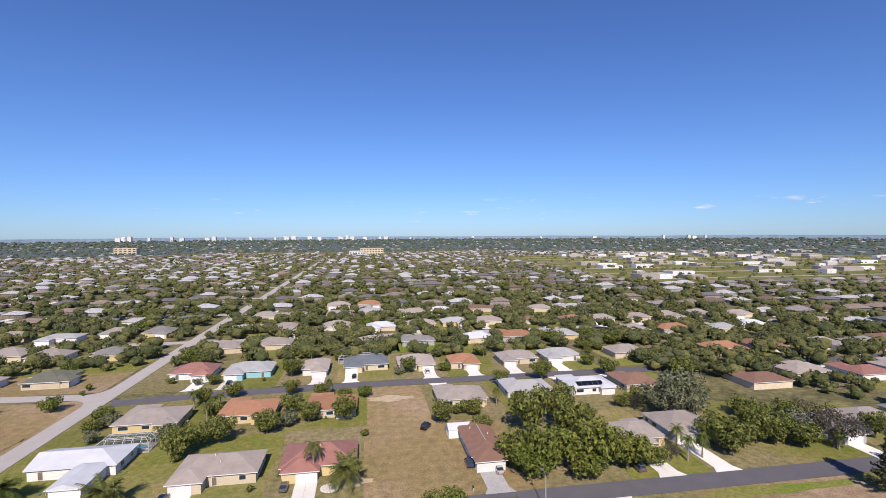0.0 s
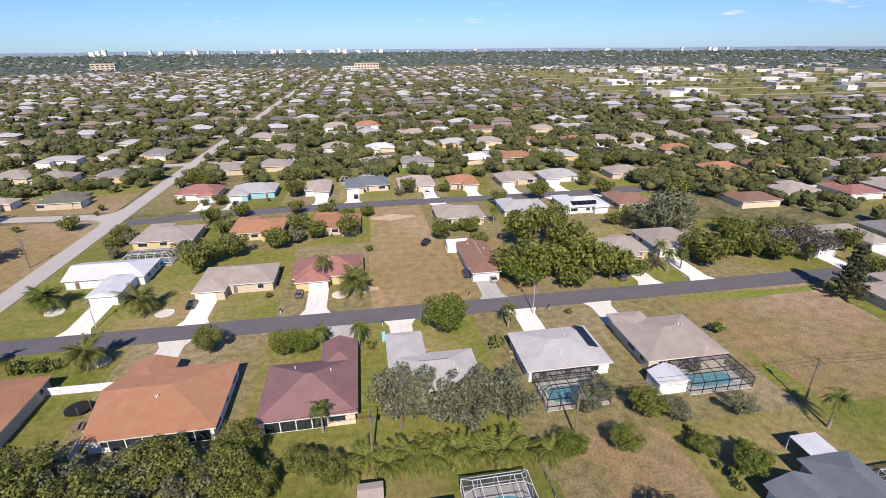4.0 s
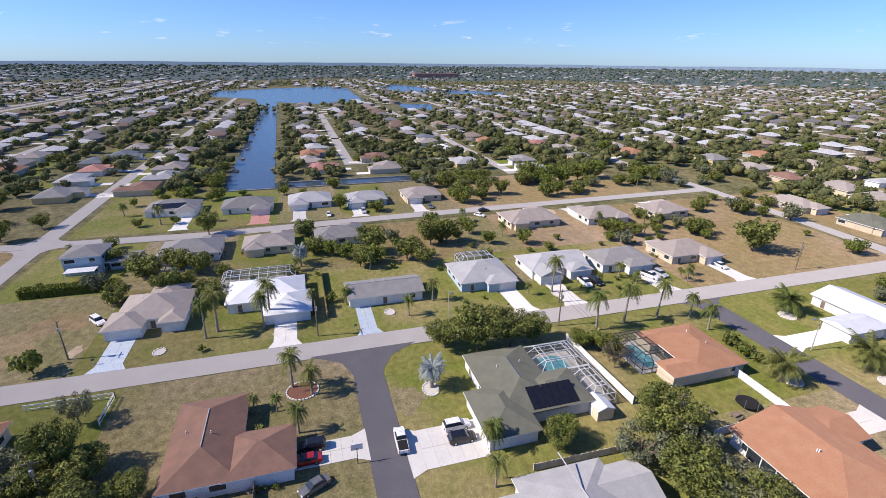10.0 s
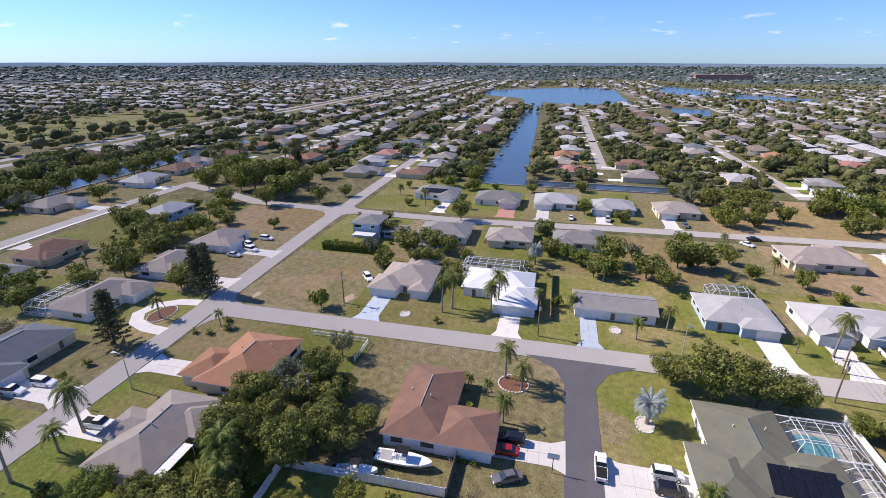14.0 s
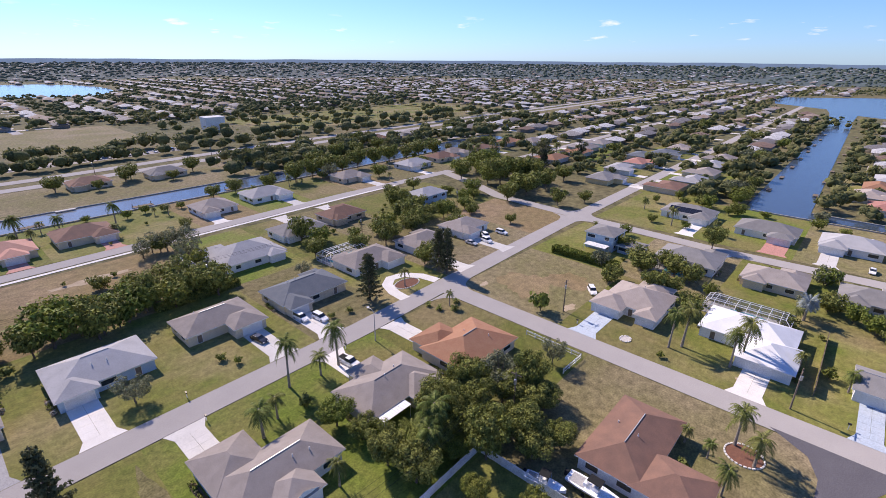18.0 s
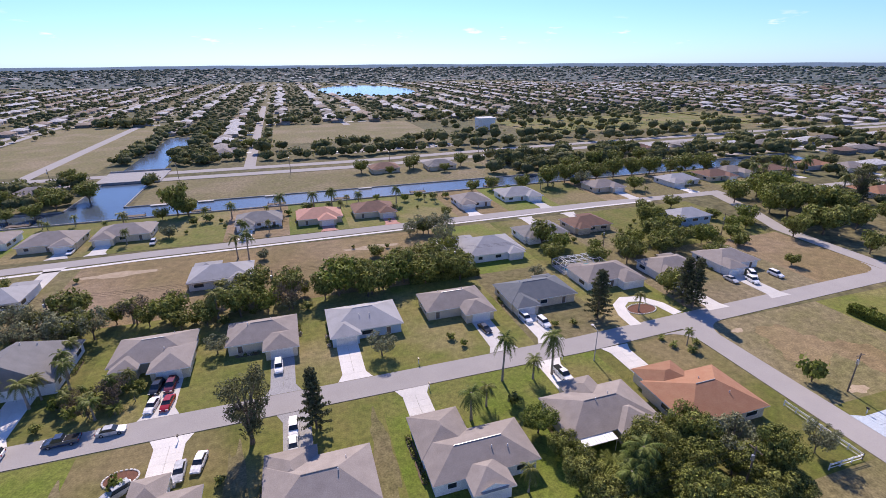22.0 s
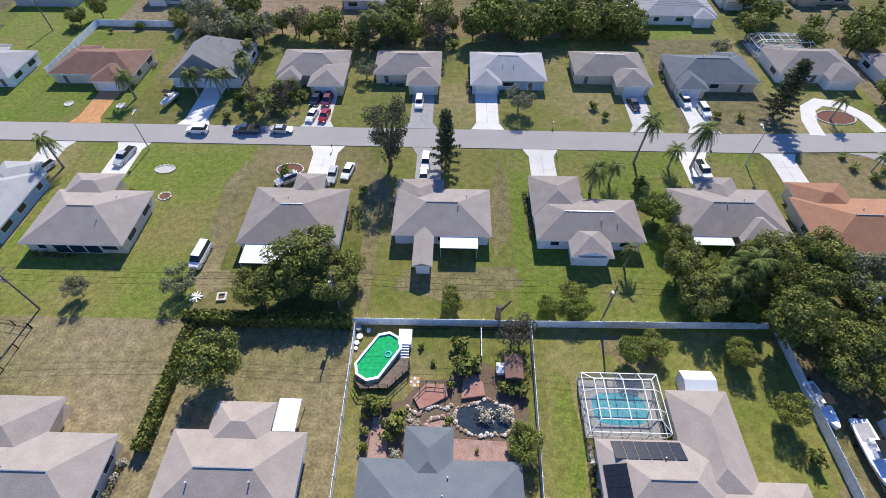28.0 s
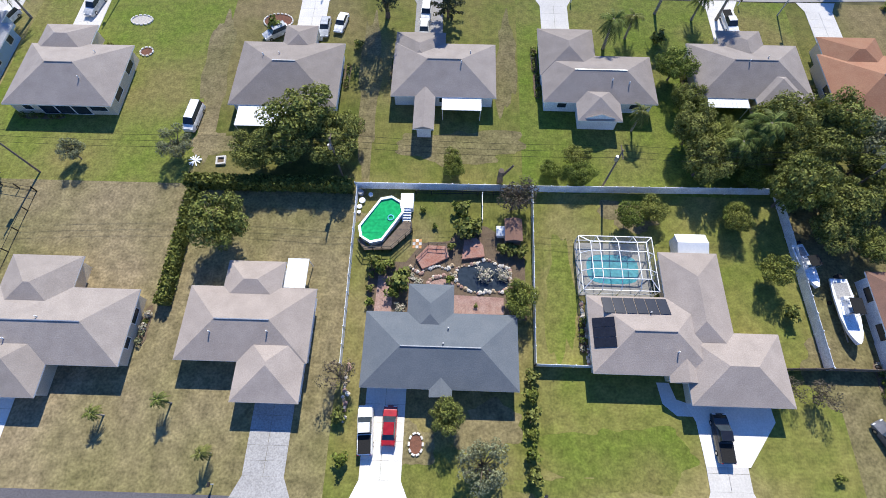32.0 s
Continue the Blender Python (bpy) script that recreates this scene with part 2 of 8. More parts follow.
WALLS = {
    "white": material("white_stucco", (0.76, 0.75, 0.72), 0.9, second=(0.68, 0.67, 0.64), scale=0.4, fine=9.0, bump=0.2, per_object=0.08),
    "cream": material("cream_stucco", (0.66, 0.57, 0.42), 0.9, second=(0.60, 0.51, 0.38), scale=0.4, fine=9.0, bump=0.2, per_object=0.1),
    "yellow": material("yellow_stucco", (0.66, 0.53, 0.29), 0.9, second=(0.60, 0.48, 0.26), scale=0.4, fine=9.0, bump=0.2),
    "blue": material("blue_stucco", (0.40, 0.52, 0.60), 0.9, second=(0.36, 0.47, 0.55), scale=0.4, fine=9.0, bump=0.2),
    "aqua": material("turquoise_stucco", (0.32, 0.58, 0.62), 0.9, second=(0.30, 0.53, 0.57), scale=0.4, fine=9.0, bump=0.2),
    "grey": material("grey_stucco", (0.45, 0.45, 0.44), 0.9, second=(0.40, 0.40, 0.39), scale=0.4, fine=9.0, bump=0.2),
}
TRIM = material("white_trim", (0.78, 0.77, 0.75), 0.6, second=(0.7, 0.69, 0.67), scale=1.0, fine=8.0)
DARK_METAL = material("bronze_frame", (0.05, 0.045, 0.04), 0.45, 0.6, fine=8.0)
WHITE_METAL = material("white_aluminium", (0.75, 0.75, 0.74), 0.4, 0.2, fine=8.0)
GALV = material("galvanised_steel", (0.42, 0.43, 0.44), 0.45, 0.8, fine=6.0)
WOOD = material("weathered_wood", (0.23, 0.18, 0.13), 0.9, second=(0.17, 0.13, 0.10), scale=1.5, fine=12.0, bump=0.4)
VINYL = material("white_vinyl", (0.84, 0.86, 0.89), 0.5, second=(0.66, 0.68, 0.72), scale=0.8, fine=6.0)
BARK = material("bark", (0.20, 0.155, 0.12), 0.95, second=(0.14, 0.11, 0.085), scale=2.0, fine=14.0, bump=0.6)
PALM_BARK = material("palm_bark", (0.33, 0.29, 0.24), 0.95, second=(0.24, 0.20, 0.16), scale=3.0, fine=14.0, bump=0.6)
LEAF = material("oak_leaves", (0.108, 0.135, 0.030), 0.65, second=(0.215, 0.225, 0.062), scale=0.45, fine=3.0, amount=1.0, island=0.6, leafy=0.24, kin=(0.175, 0.185, 0.052))
BRIGHT_LEAF = material("bright_leaves", (0.165, 0.20, 0.038), 0.6, second=(0.12, 0.155, 0.032), scale=0.7, fine=3.0, amount=1.0, island=0.55, leafy=0.24, kin=(0.20, 0.205, 0.05))
GREY_LEAF = material("grey_leaves", (0.20, 0.21, 0.125), 0.7, second=(0.165, 0.18, 0.10), scale=0.7, fine=3.0, amount=1.0, island=0.5, leafy=0.24)
PINE_LEAF = material("pine_needles", (0.085, 0.095, 0.048), 0.7, second=(0.12, 0.125, 0.062), scale=0.7, fine=3.0, island=0.5, leafy=0.24)
BROWN_LEAF = material("bare_twigs", (0.16, 0.125, 0.095), 0.9, second=(0.12, 0.11, 0.07), scale=0.7, fine=3.0, island=0.4, leafy=0.24)
FROND = material("palm_frond", (0.085, 0.122, 0.026), 0.55, second=(0.15, 0.175, 0.045), scale=0.8, fine=4.0, island=0.45, leafy=0.24, kin=(0.17, 0.165, 0.05))
YELLOW_FROND = material("yellow_green_frond", (0.20, 0.215, 0.05), 0.6, second=(0.14, 0.17, 0.04), scale=0.8, fine=4.0, island=0.4, leafy=0.24)
SILVER_FROND = material("silver_frond", (0.30, 0.34, 0.34), 0.6, second=(0.24, 0.28, 0.27), scale=0.8, fine=4.0, island=0.3, leafy=0.24)
FAR_LEAF = island_palette("far_leaves", [(0.11, 0.128, 0.048), (0.155, 0.165, 0.060), (0.092, 0.110, 0.046), (0.19, 0.185, 0.070), (0.13, 0.14, 0.062), (0.20, 0.168, 0.092)], 0.9, 0.26)
FAR_ROOF = island_palette("far_roofs", [(0.282, 0.216, 0.174), (0.27, 0.252, 0.24), (0.178, 0.121, 0.0936), (0.168, 0.16, 0.16), (0.244, 0.197, 0.163), (0.44, 0.44, 0.44), (0.30, 0.275, 0.25), (0.234, 0.187, 0.155), (0.281, 0.14, 0.0936), (0.15, 0.14, 0.14), (0.262, 0.215, 0.187)], 0.85)
FAR_WALL = island_palette("far_walls", [(0.288, 0.274, 0.252), (0.23, 0.194, 0.151), (0.187, 0.173, 0.151), (0.331, 0.317, 0.302)], 0.9)
COMMERCE = island_palette("commercial_white", [(0.70, 0.69, 0.67), (0.56, 0.54, 0.52), (0.44, 0.41, 0.38), (0.74, 0.74, 0.74), (0.40, 0.36, 0.31), (0.30, 0.25, 0.21), (0.33, 0.29, 0.26), (0.5, 0.47, 0.44)], 0.8)


def glossy(name, colour, rough=0.1, metal=0.0, bump=0.0, bump_scale=0.5, coat=0.0):
    m = material(name, colour, rough, metal, fine=2.0)
    nt = m.node_tree
    b = nt.nodes["Principled BSDF"]
    if coat:
        b.inputs["Coat Weight"].default_value = coat
    if bump:
        geo, n, bp = nt.nodes.new("ShaderNodeNewGeometry"), nt.nodes.new("ShaderNodeTexNoise"), nt.nodes.new("ShaderNodeBump")
        n.inputs["Scale"].default_value, n.inputs["Detail"].default_value = bump_scale, 4
        bp.inputs["Strength"].default_value, bp.inputs["Distance"].default_value = bump, 0.2
        nt.links.new(geo.outputs["Position"], n.inputs["Vector"])
        nt.links.new(n.outputs[0], bp.inputs["Height"])
        nt.links.new(bp.outputs[0], b.inputs["Normal"])
    return m


GLASS = glossy("dark_window_glass", (0.03, 0.04, 0.05), 0.08)
WATER = glossy("canal_water", (0.050, 0.072, 0.098), 0.2, bump=0.35, bump_scale=0.6)
CALM_WATER = glossy("lake_water", (0.050, 0.072, 0.098), 0.12, bump=0.06, bump_scale=0.3)
POOL = glossy("pool_water", (0.13, 0.50, 0.58), 0.06, bump=0.1, bump_scale=1.5)
GREEN_POOL = glossy("green_pool_water", (0.015, 0.33, 0.10), 0.06, bump=0.05, bump_scale=1.5)
SOLAR = glossy("solar_panel", (0.012, 0.013, 0.018), 0.25)
RUBBER = material("tyre_rubber", (0.02, 0.02, 0.02), 0.9)
CHROME = glossy("alloy_rim", (0.55, 0.55, 0.56), 0.3, 0.9)
LAMP_RED = glossy("tail_light", (0.35, 0.02, 0.02), 0.2)
LAMP_CLEAR = glossy("headlight", (0.75, 0.76, 0.78), 0.15)
PAINTS = {k: glossy(k + "_car_paint", c, 0.25, 0.0, coat=0.6) for k, c in dict(white=(0.74, 0.74, 0.73), black=(0.012, 0.012, 0.014), silver=(0.42, 0.43, 0.44), red=(0.30, 0.012, 0.014), blue=(0.035, 0.055, 0.10), grey=(0.12, 0.12, 0.125), maroon=(0.12, 0.02, 0.03), green=(0.04, 0.07, 0.06)).items()}


def screen_material():
    m = material("screen_mesh", (0.10, 0.11, 0.11), 0.9)
    m.node_tree.nodes["Principled BSDF"].inputs["Alpha"].default_value = 0.34
    return m


SCREEN = screen_material()


# ---- mesh building ----
class Build:
    """Collects corners and faces, then becomes one mesh."""

    def __init__(self):
        self.v, self.f, self.m = [], [], []

    def face(self, pts, mat=0):
        n = len(self.v)
        self.v.extend(tuple(p) for p in pts)
        self.f.append(tuple(range(n, n + len(pts))))
        self.m.append(mat)

    def box(self, x0, y0, z0, x1, y1, z1, mat=0):
        n = len(self.v)
        self.v.extend(((x0, y0, z0), (x1, y0, z0), (x1, y1, z0), (x0, y1, z0), (x0, y0, z1), (x1, y0, z1), (x1, y1, z1), (x0, y1, z1)))
        for q in ((3, 2, 1, 0), (4, 5, 6, 7), (0, 1, 5, 4), (1, 2, 6, 5), (2, 3, 7, 6), (3, 0, 4, 7)):
            self.f.append(tuple(n + i for i in q))
            self.m.append(mat)
        return self

    def bar(self, p, q, w, mat=0, w2=None):
        """A square bar from p to q, w wide at its start and w2 at its end."""
        p, q = Vector(p), Vector(q)
        d = (q - p).normalized()
        a = d.cross(Vector((0, 0, 1)) if abs(d.z) < 0.9 else Vector((1, 0, 0))).normalized()
        b = d.cross(a)
        n, w2 = len(self.v), w if w2 is None else w2
        for c, s in ((p, w / 2), (q, w2 / 2)):
            self.v.extend(tuple(c + a * s * i + b * s * j) for i, j in ((-1, -1), (1, -1), (1, 1), (-1, 1)))
        for k in ((3, 2, 1, 0), (4, 5, 6, 7), (0, 1, 5, 4), (1, 2, 6, 5), (2, 3, 7, 6), (3, 0, 4, 7)):
            self.f.append(tuple(n + i for i in k))
            self.m.append(mat)
        return self

    def tube(self, pts, radii, sides=7, mat=0, cap=True):
        n, rows = len(self.v), len(pts)
        for i, p in enumerate(pts):
            p = Vector(p)
            d = (Vector(pts[min(i + 1, rows - 1)]) - Vector(pts[max(i - 1, 0)])).normalized()
            a = d.cross(Vector((1, 0, 0)) if abs(d.x) < 0.9 else Vector((0, 1, 0))).normalized()
            b = d.cross(a)
            for k in range(sides):
                t = 2 * math.pi * k / sides
                self.v.append(tuple(p + (a * math.cos(t) + b * math.sin(t)) * radii[i]))
        for i in range(rows - 1):
            for k in range(sides):
                j = (k + 1) % sides
                self.f.append((n + i * sides + k, n + i * sides + j, n + (i + 1) * sides + j, n + (i + 1) * sides + k))
                self.m.append(mat)
        if cap:
            self.f.append(tuple(n + (rows - 1) * sides + k for k in range(sides)))
            self.f.append(tuple(n + k for k in reversed(range(sides))))
            self.m.extend((mat, mat))
        return self

    def disc(self, x, y, z, r, h=0.0, sides=20, ry=None, mat=0):
        """An upright drum with its top at z, or a flat disc when h is 0."""
        ry = r if ry is None else ry
        ring = [(x + r * math.cos(2 * math.pi * k / sides), y + ry * math.sin(2 * math.pi * k / sides)) for k in range(sides)]
        self.face([(a, b, z) for a, b in ring], mat)
        if h:
            for k in range(sides):
                (a, b), (c, d) = ring[k], ring[(k + 1) % sides]
                self.face([(a, b, z - h), (c, d, z - h), (c, d, z), (a, b, z)], mat)
        return self

    def mesh(self, name, mats):
        me = bpy.data.meshes.new(name)
        me.from_pydata(self.v, [], self.f)
        for m in mats if isinstance(mats, (list, tuple)) else [mats]:
            me.materials.append(m)
        if any(self.m):
            me.polygons.foreach_set("material_index", self.m)
        me.update()
        return me


def thing(name, x, y, z=0.0, rz=0.0, label="", category="", group="", kind=""):
    ob = new(name)
    ob.matrix_basis = pose(x, y, z, 0, 0, rz)
    return tagged(ob, label, category, group, kind)


def part(name, b, mat, parent, label=""):
    ob = new(name, b.mesh(name, mat) if isinstance(b, Build) else b)
    ob.parent = parent
    return tagged(ob, label)


def solid(name, b, mat, label="", category="", group="", kind=""):
    return tagged(new(name, b.mesh(name, mat)), label, category, group, kind)


# ---- ground, water, roads ----
g = Build()
N_RING = 72
for r0, r1 in ((0, 400), (400, 1200), (1200, 2600), (2600, 4950)):
    for k in range(N_RING):
        a, c = 2 * math.pi * k / N_RING, 2 * math.pi * (k + 1) / N_RING
        pts = [(r1 * math.cos(a), r1 * math.sin(a), -0.05), (r1 * math.cos(c), r1 * math.sin(c), -0.05)]
        pts = [(0, 0, -0.05)] + pts if r0 == 0 else [(r0 * math.cos(a), r0 * math.sin(a), -0.05)] + pts + [(r0 * math.cos(c), r0 * math.sin(c), -0.05)]
        g.face(pts)
bm = bmesh.new()
bm.from_mesh(g.mesh("ground", EARTH))
bmesh.ops.remove_doubles(bm, verts=bm.verts, dist=0.01)
me = bpy.data.meshes.new("ground")
bm.to_mesh(me)
bm.free()
me.materials.append(EARTH)
tagged(new("ground", me), "flat suburban ground of dry grass and scrub", "ground", kind="structure")

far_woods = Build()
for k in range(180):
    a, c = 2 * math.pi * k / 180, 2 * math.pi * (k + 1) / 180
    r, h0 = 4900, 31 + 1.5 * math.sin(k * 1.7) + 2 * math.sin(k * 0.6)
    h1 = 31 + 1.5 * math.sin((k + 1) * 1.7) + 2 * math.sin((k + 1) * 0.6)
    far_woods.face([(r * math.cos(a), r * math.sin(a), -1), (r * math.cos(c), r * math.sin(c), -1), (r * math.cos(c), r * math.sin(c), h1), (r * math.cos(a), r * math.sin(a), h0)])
# a sheet of far ground with distance haze painted into its blue-green
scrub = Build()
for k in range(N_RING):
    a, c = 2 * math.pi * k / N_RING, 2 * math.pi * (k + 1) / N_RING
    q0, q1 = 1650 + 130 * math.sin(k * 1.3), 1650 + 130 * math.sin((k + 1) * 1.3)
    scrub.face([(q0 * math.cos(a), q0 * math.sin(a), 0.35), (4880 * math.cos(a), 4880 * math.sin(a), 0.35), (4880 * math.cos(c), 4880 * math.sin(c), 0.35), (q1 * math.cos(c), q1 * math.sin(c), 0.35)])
solid("backdrop", scrub, material("haze_tinted_ground", (0.075, 0.100, 0.095), 1.0, second=(0.10, 0.125, 0.115), scale=0.012, fine=0.05, grit=0.4), "far ground tinted dark blue-green to imitate distance haze", "backdrop", kind="structure")
# blue colour and a faint glow imitate distance haze on the horizon woods
HORIZON = material("painted_haze_woods", (0.19, 0.25, 0.33), 1.0, second=(0.16, 0.215, 0.28), scale=0.01, fine=0.03)
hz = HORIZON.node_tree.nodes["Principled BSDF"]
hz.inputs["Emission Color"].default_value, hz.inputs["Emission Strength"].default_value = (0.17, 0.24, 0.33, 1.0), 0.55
solid("backdrop", far_woods, HORIZON, "far horizon woods with blue haze painted in as colour and glow", "backdrop", kind="structure")


def strip(name, pts, width, mat, z=0.02, label="", thick=0.05):
    """A ribbon of even width along a line of points."""
    b = Build()
    side = []
    for i, (x, y) in enumerate(pts):
        p, q = pts[max(i - 1, 0)], pts[min(i + 1, len(pts) - 1)]
        dx, dy = q[0] - p[0], q[1] - p[1]
        n = math.hypot(dx, dy)
        side.append(((x - dy / n * width / 2, y + dx / n * width / 2), (x + dy / n * width / 2, y - dx / n * width / 2)))
    for (a, c), (d, e) in zip(side, side[1:]):
        b.face([(*c, z), (*e, z), (*d, z), (*a, z)])
        b.face([(*a, z), (*d, z), (*d, z - thick), (*a, z - thick)])
        b.face([(*e, z), (*c, z), (*c, z - thick), (*e, z - thick)])
    return solid(name, b, mat, label, "road", kind="structure")


def patch(name, pts, mat, z, label, category, kind="structure", thick=0.0):
    b = Build()
    b.face([(x, y, z) for x, y in pts])
    if thick:
        for (x, y), (u, v) in zip(pts, pts[1:] + pts[:1]):
            b.face([(x, y, z - thick), (u, v, z - thick), (u, v, z), (x, y, z)])
    return solid(name, b, mat, label, category, kind=kind)


PALE = "sun-bleached grey asphalt street with grass verges"
DARK = "dark grey asphalt residential street"
strip("road", [(-84, 8.4), (150, 8.4), (700, 8.4)], 5.9, ASPHALT, 0.03, DARK)
patch("road", [(-88.5, -2.5), (-84.6, 3.6), (-80, 5.4), (-80, 11.4), (-84.8, 14), (-88.5, 20)], ASPHALT, 0.034, DARK, "road")
strip("road", [(-86, 96.4), (115, 96.6), (700, 96)], 6.4, ASPHALT, 0.03, DARK)
strip("road", [(-86, 176), (-60, 179.5), (-10, 182), (700, 183)], 6.4, ASPHALT, 0.03, DARK)
strip("road", [(-91, -84), (-91, 170), (-91.5, 420), (-92, 1300)], 6.4, PALE_ASPHALT, 0.025, PALE)
strip("road", [(800, -82), (60, -82), (-60, -81.8), (-96, -83.3), (-160, -85.6), (-640, -90), (-1000, -92)], 6.2, PALE_ASPHALT, 0.03, PALE)
strip("road", [(700, -155), (125, -173.5), (51, -178), (-33, -179.8), (-131, -181.5), (-205, -179.5)], 6.2, PALE_ASPHALT, 0.03, PALE)
strip("pavement", [(300, -160), (125, -168), (51, -173), (-33, -175), (-131, -177.6), (-160, -177.6)], 1.5, CONCRETE, 0.06, "narrow white concrete pavement beside a street")
strip("road", [(-200, -181), (-190, -150), (-180, -128), (-177, -80), (-175, -34), (-179, 30), (-181, 93), (-184, 192)], 6.2, PALE_ASPHALT, 0.025, PALE)
strip("road", [(-88, 184), (-131, 187.5), (-186, 190), (-420, 192)], 6.2, PALE_ASPHALT, 0.03, PALE)
strip("road", [(-286, 27), (-590, 25)], 6.2, PALE_ASPHALT, 0.03, PALE)
strip("road", [(-289, 24), (-292, 114)], 6.2, PALE_ASPHALT, 0.025, PALE)
strip("road", [(-240, 112), (-640, 108)], 6.2, PALE_ASPHALT, 0.03, PALE)
for off in (-9, 9):
    strip("road", [(1200, -316 + off), (220, -314 + off), (84, -313 + off), (-37, -312 + off), (-180, -324 + off), (-430, -331 + off), (-1100, -334 + off), (-2200, -330 + off)], 8.5, PALE_ASPHALT, 0.05, "wide pale grey dual carriageway")
strip("road", [(24.5, -322), (27, -793)], 7.0, PALE_ASPHALT, 0.03, PALE)
strip("road", [(146.5, -326), (142, -1000), (133, -1713)], 8.0, PALE_ASPHALT, 0.03, PALE)
strip("road", [(236, -324), (234, -545), (330, -1426)], 7.0, PALE_ASPHALT, 0.03, PALE)
strip("road", [(-62, -520), (-57, -640), (-58, -772)], 7.0, PALE_ASPHALT, 0.03, PALE)



def fillet(x, y, sx, sy, r, mat, z):
    """The rounded inner corner where two streets meet; sx and sy point away from both."""
    arc = [(x + sx * r * (1 - math.sin(t)), y + sy * r * (1 - math.cos(t))) for t in (math.pi / 2 * k / 8 for k in range(9))]
    pts = [(x - sx * 0.4, y - sy * 0.4), (x + sx * r, y - sy * 0.4)] + arc + [(x - sx * 0.4, y + sy * r)]
    area = sum(p[0] * q[1] - q[0] * p[1] for p, q in zip(pts, pts[1:] + pts[:1]))
    patch("road", pts if area > 0 else pts[::-1], mat, z, PALE if mat is PALE_ASPHALT else DARK, "road")


for x, y, sx, sy, r in ((-87.8, -78.9, 1, 1, 6), (-94.2, -80.2, -1, 1, 6), (-173.9, -82.9, 1, 1, 6), (-173.9, -89.2, 1, -1, 6), (-180.1, -83.1, -1, 1, 6), (-180.1, -89.4, -1, -1, 6), (-94.6, 181.2, -1, -1, 6), (-94.6, 187.6, -1, 1, 6)):
    fillet(x, y, sx, sy, r, PALE_ASPHALT, 0.021)
for x, y, sy in ((-87.7, 99.6, 1), (-87.7, 93.2, -1), (-88, 179.2, 1), (-88, 172.6, -1)):
    fillet(x, y, 1, sy, 5, ASPHALT, 0.023)

SHORE = material("seawall_concrete", (0.45, 0.43, 0.40), 0.9, second=(0.3, 0.29, 0.27), scale=0.6, fine=4.0)


def canal(x0, y0, x1, y1, z=0.06):
    patch("water", [(x0, y0), (x1, y0), (x1, y1), (x0, y1)], WATER, z, "deep blue canal water", "water")


patch("water", [(-640, -42), (-236, -37.5), (-236, -14), (-640, -24)], WATER, 0.06, "deep blue canal water", "water")
canal(-247, -14.5, -239, 60, 0.07)
canal(-330, -245.5, 300, -226)
canal(75, -480, 98, -245.5)
patch("water", [(-1038, -153), (-1068, -102), (-1122, -44), (-1194, 79), (-1106, 110), (-908, 101), (-720, 101), (-691, 85), (-754, 64), (-710, 32), (-743, -12), (-755, -26), (-628, -26), (-628, -42), (-770, -54), (-827, -62), (-885, -130)], WATER, 0.05, "wide blue lake basin beyond the canal", "water")
for k, basin in enumerate(([(-1162, 172), (-972, 208), (-885, 303), (-845, 369), (-913, 398), (-1059, 305), (-1278, 244)], [(-708, 138), (-680, 184), (-605, 165), (-601, 131)])):
    patch("water", basin, WATER, 0.05, "far blue canal basin", "water")
patch("water", [(-185 + 105 * math.cos(k * 0.33), -1165 + 225 * math.sin(k * 0.33)) for k in range(19)], CALM_WATER, 0.05, "pale shining lake among distant houses", "water")


def seawall(pts):
    b = Build()
    for (x, y), (u, v) in zip(pts, pts[1:]):
        b.box(min(x, u) - 0.25, min(y, v) - 0.25, -0.05, max(x, u) + 0.25, max(y, v) + 0.25, 0.55)
    solid("seawall", b, SHORE, "low grey concrete canal seawall", "wall", kind="structure")


seawall([(-236, -33.5), (-236, 60)])
seawall([(-247.3, -14), (-247.3, 60), (-239, 60)])
seawall([(300, -225.6), (-330, -225.6)])
seawall([(300, -246), (98.4, -246), (98.4, -300)])
seawall([(-330, -246), (74.6, -246), (74.6, -300)])
bridge = Build().box(70, -330, 0.1, 103, -298, 0.5).box(70, -330.4, 0.1, 103, -330, 1.4).box(70, -298, 0.1, 103, -297.6, 1.4)
solid("bridge", bridge, GREY_CONCRETE, "low concrete road bridge over the side canal", "bridge", kind="structure")

# open fields
patch("field", [(-128, -536), (12, -536), (12, -414), (-128, -408)], DRY, 0.0, "mown yellow-green park field", "field")
patch("field", [(-900, -480), (-345, -480), (-345, -348), (-900, -392)], DRY, -0.012, "dry grass fields south of the main road", "field")
patch("field", [(112, -580), (214, -580), (214, -336), (112, -336)], DRY, 0.0, "dry open field beside the main road", "field")
patch("field", [(-130, -297), (72, -297), (72, -247), (-130, -247)], DRY, 0.0, "mown grass bank between canal and road", "field")
patch("field", [(-500, -500), (-215, -500), (-215, -392), (-500, -384)], GRASS, 0.0, "park lawn under scattered trees", "field")
patch("field", [(-900, -320), (-240, -318), (-240, -292), (-900, -292)], DRY, 0.0, "dry grass verge of the main road", "field")
patch("field", [(300, 470), (1150, 470), (1150, 1150), (300, 1150)], GRASS, -0.02, "pale car parks round the commercial buildings", "field")


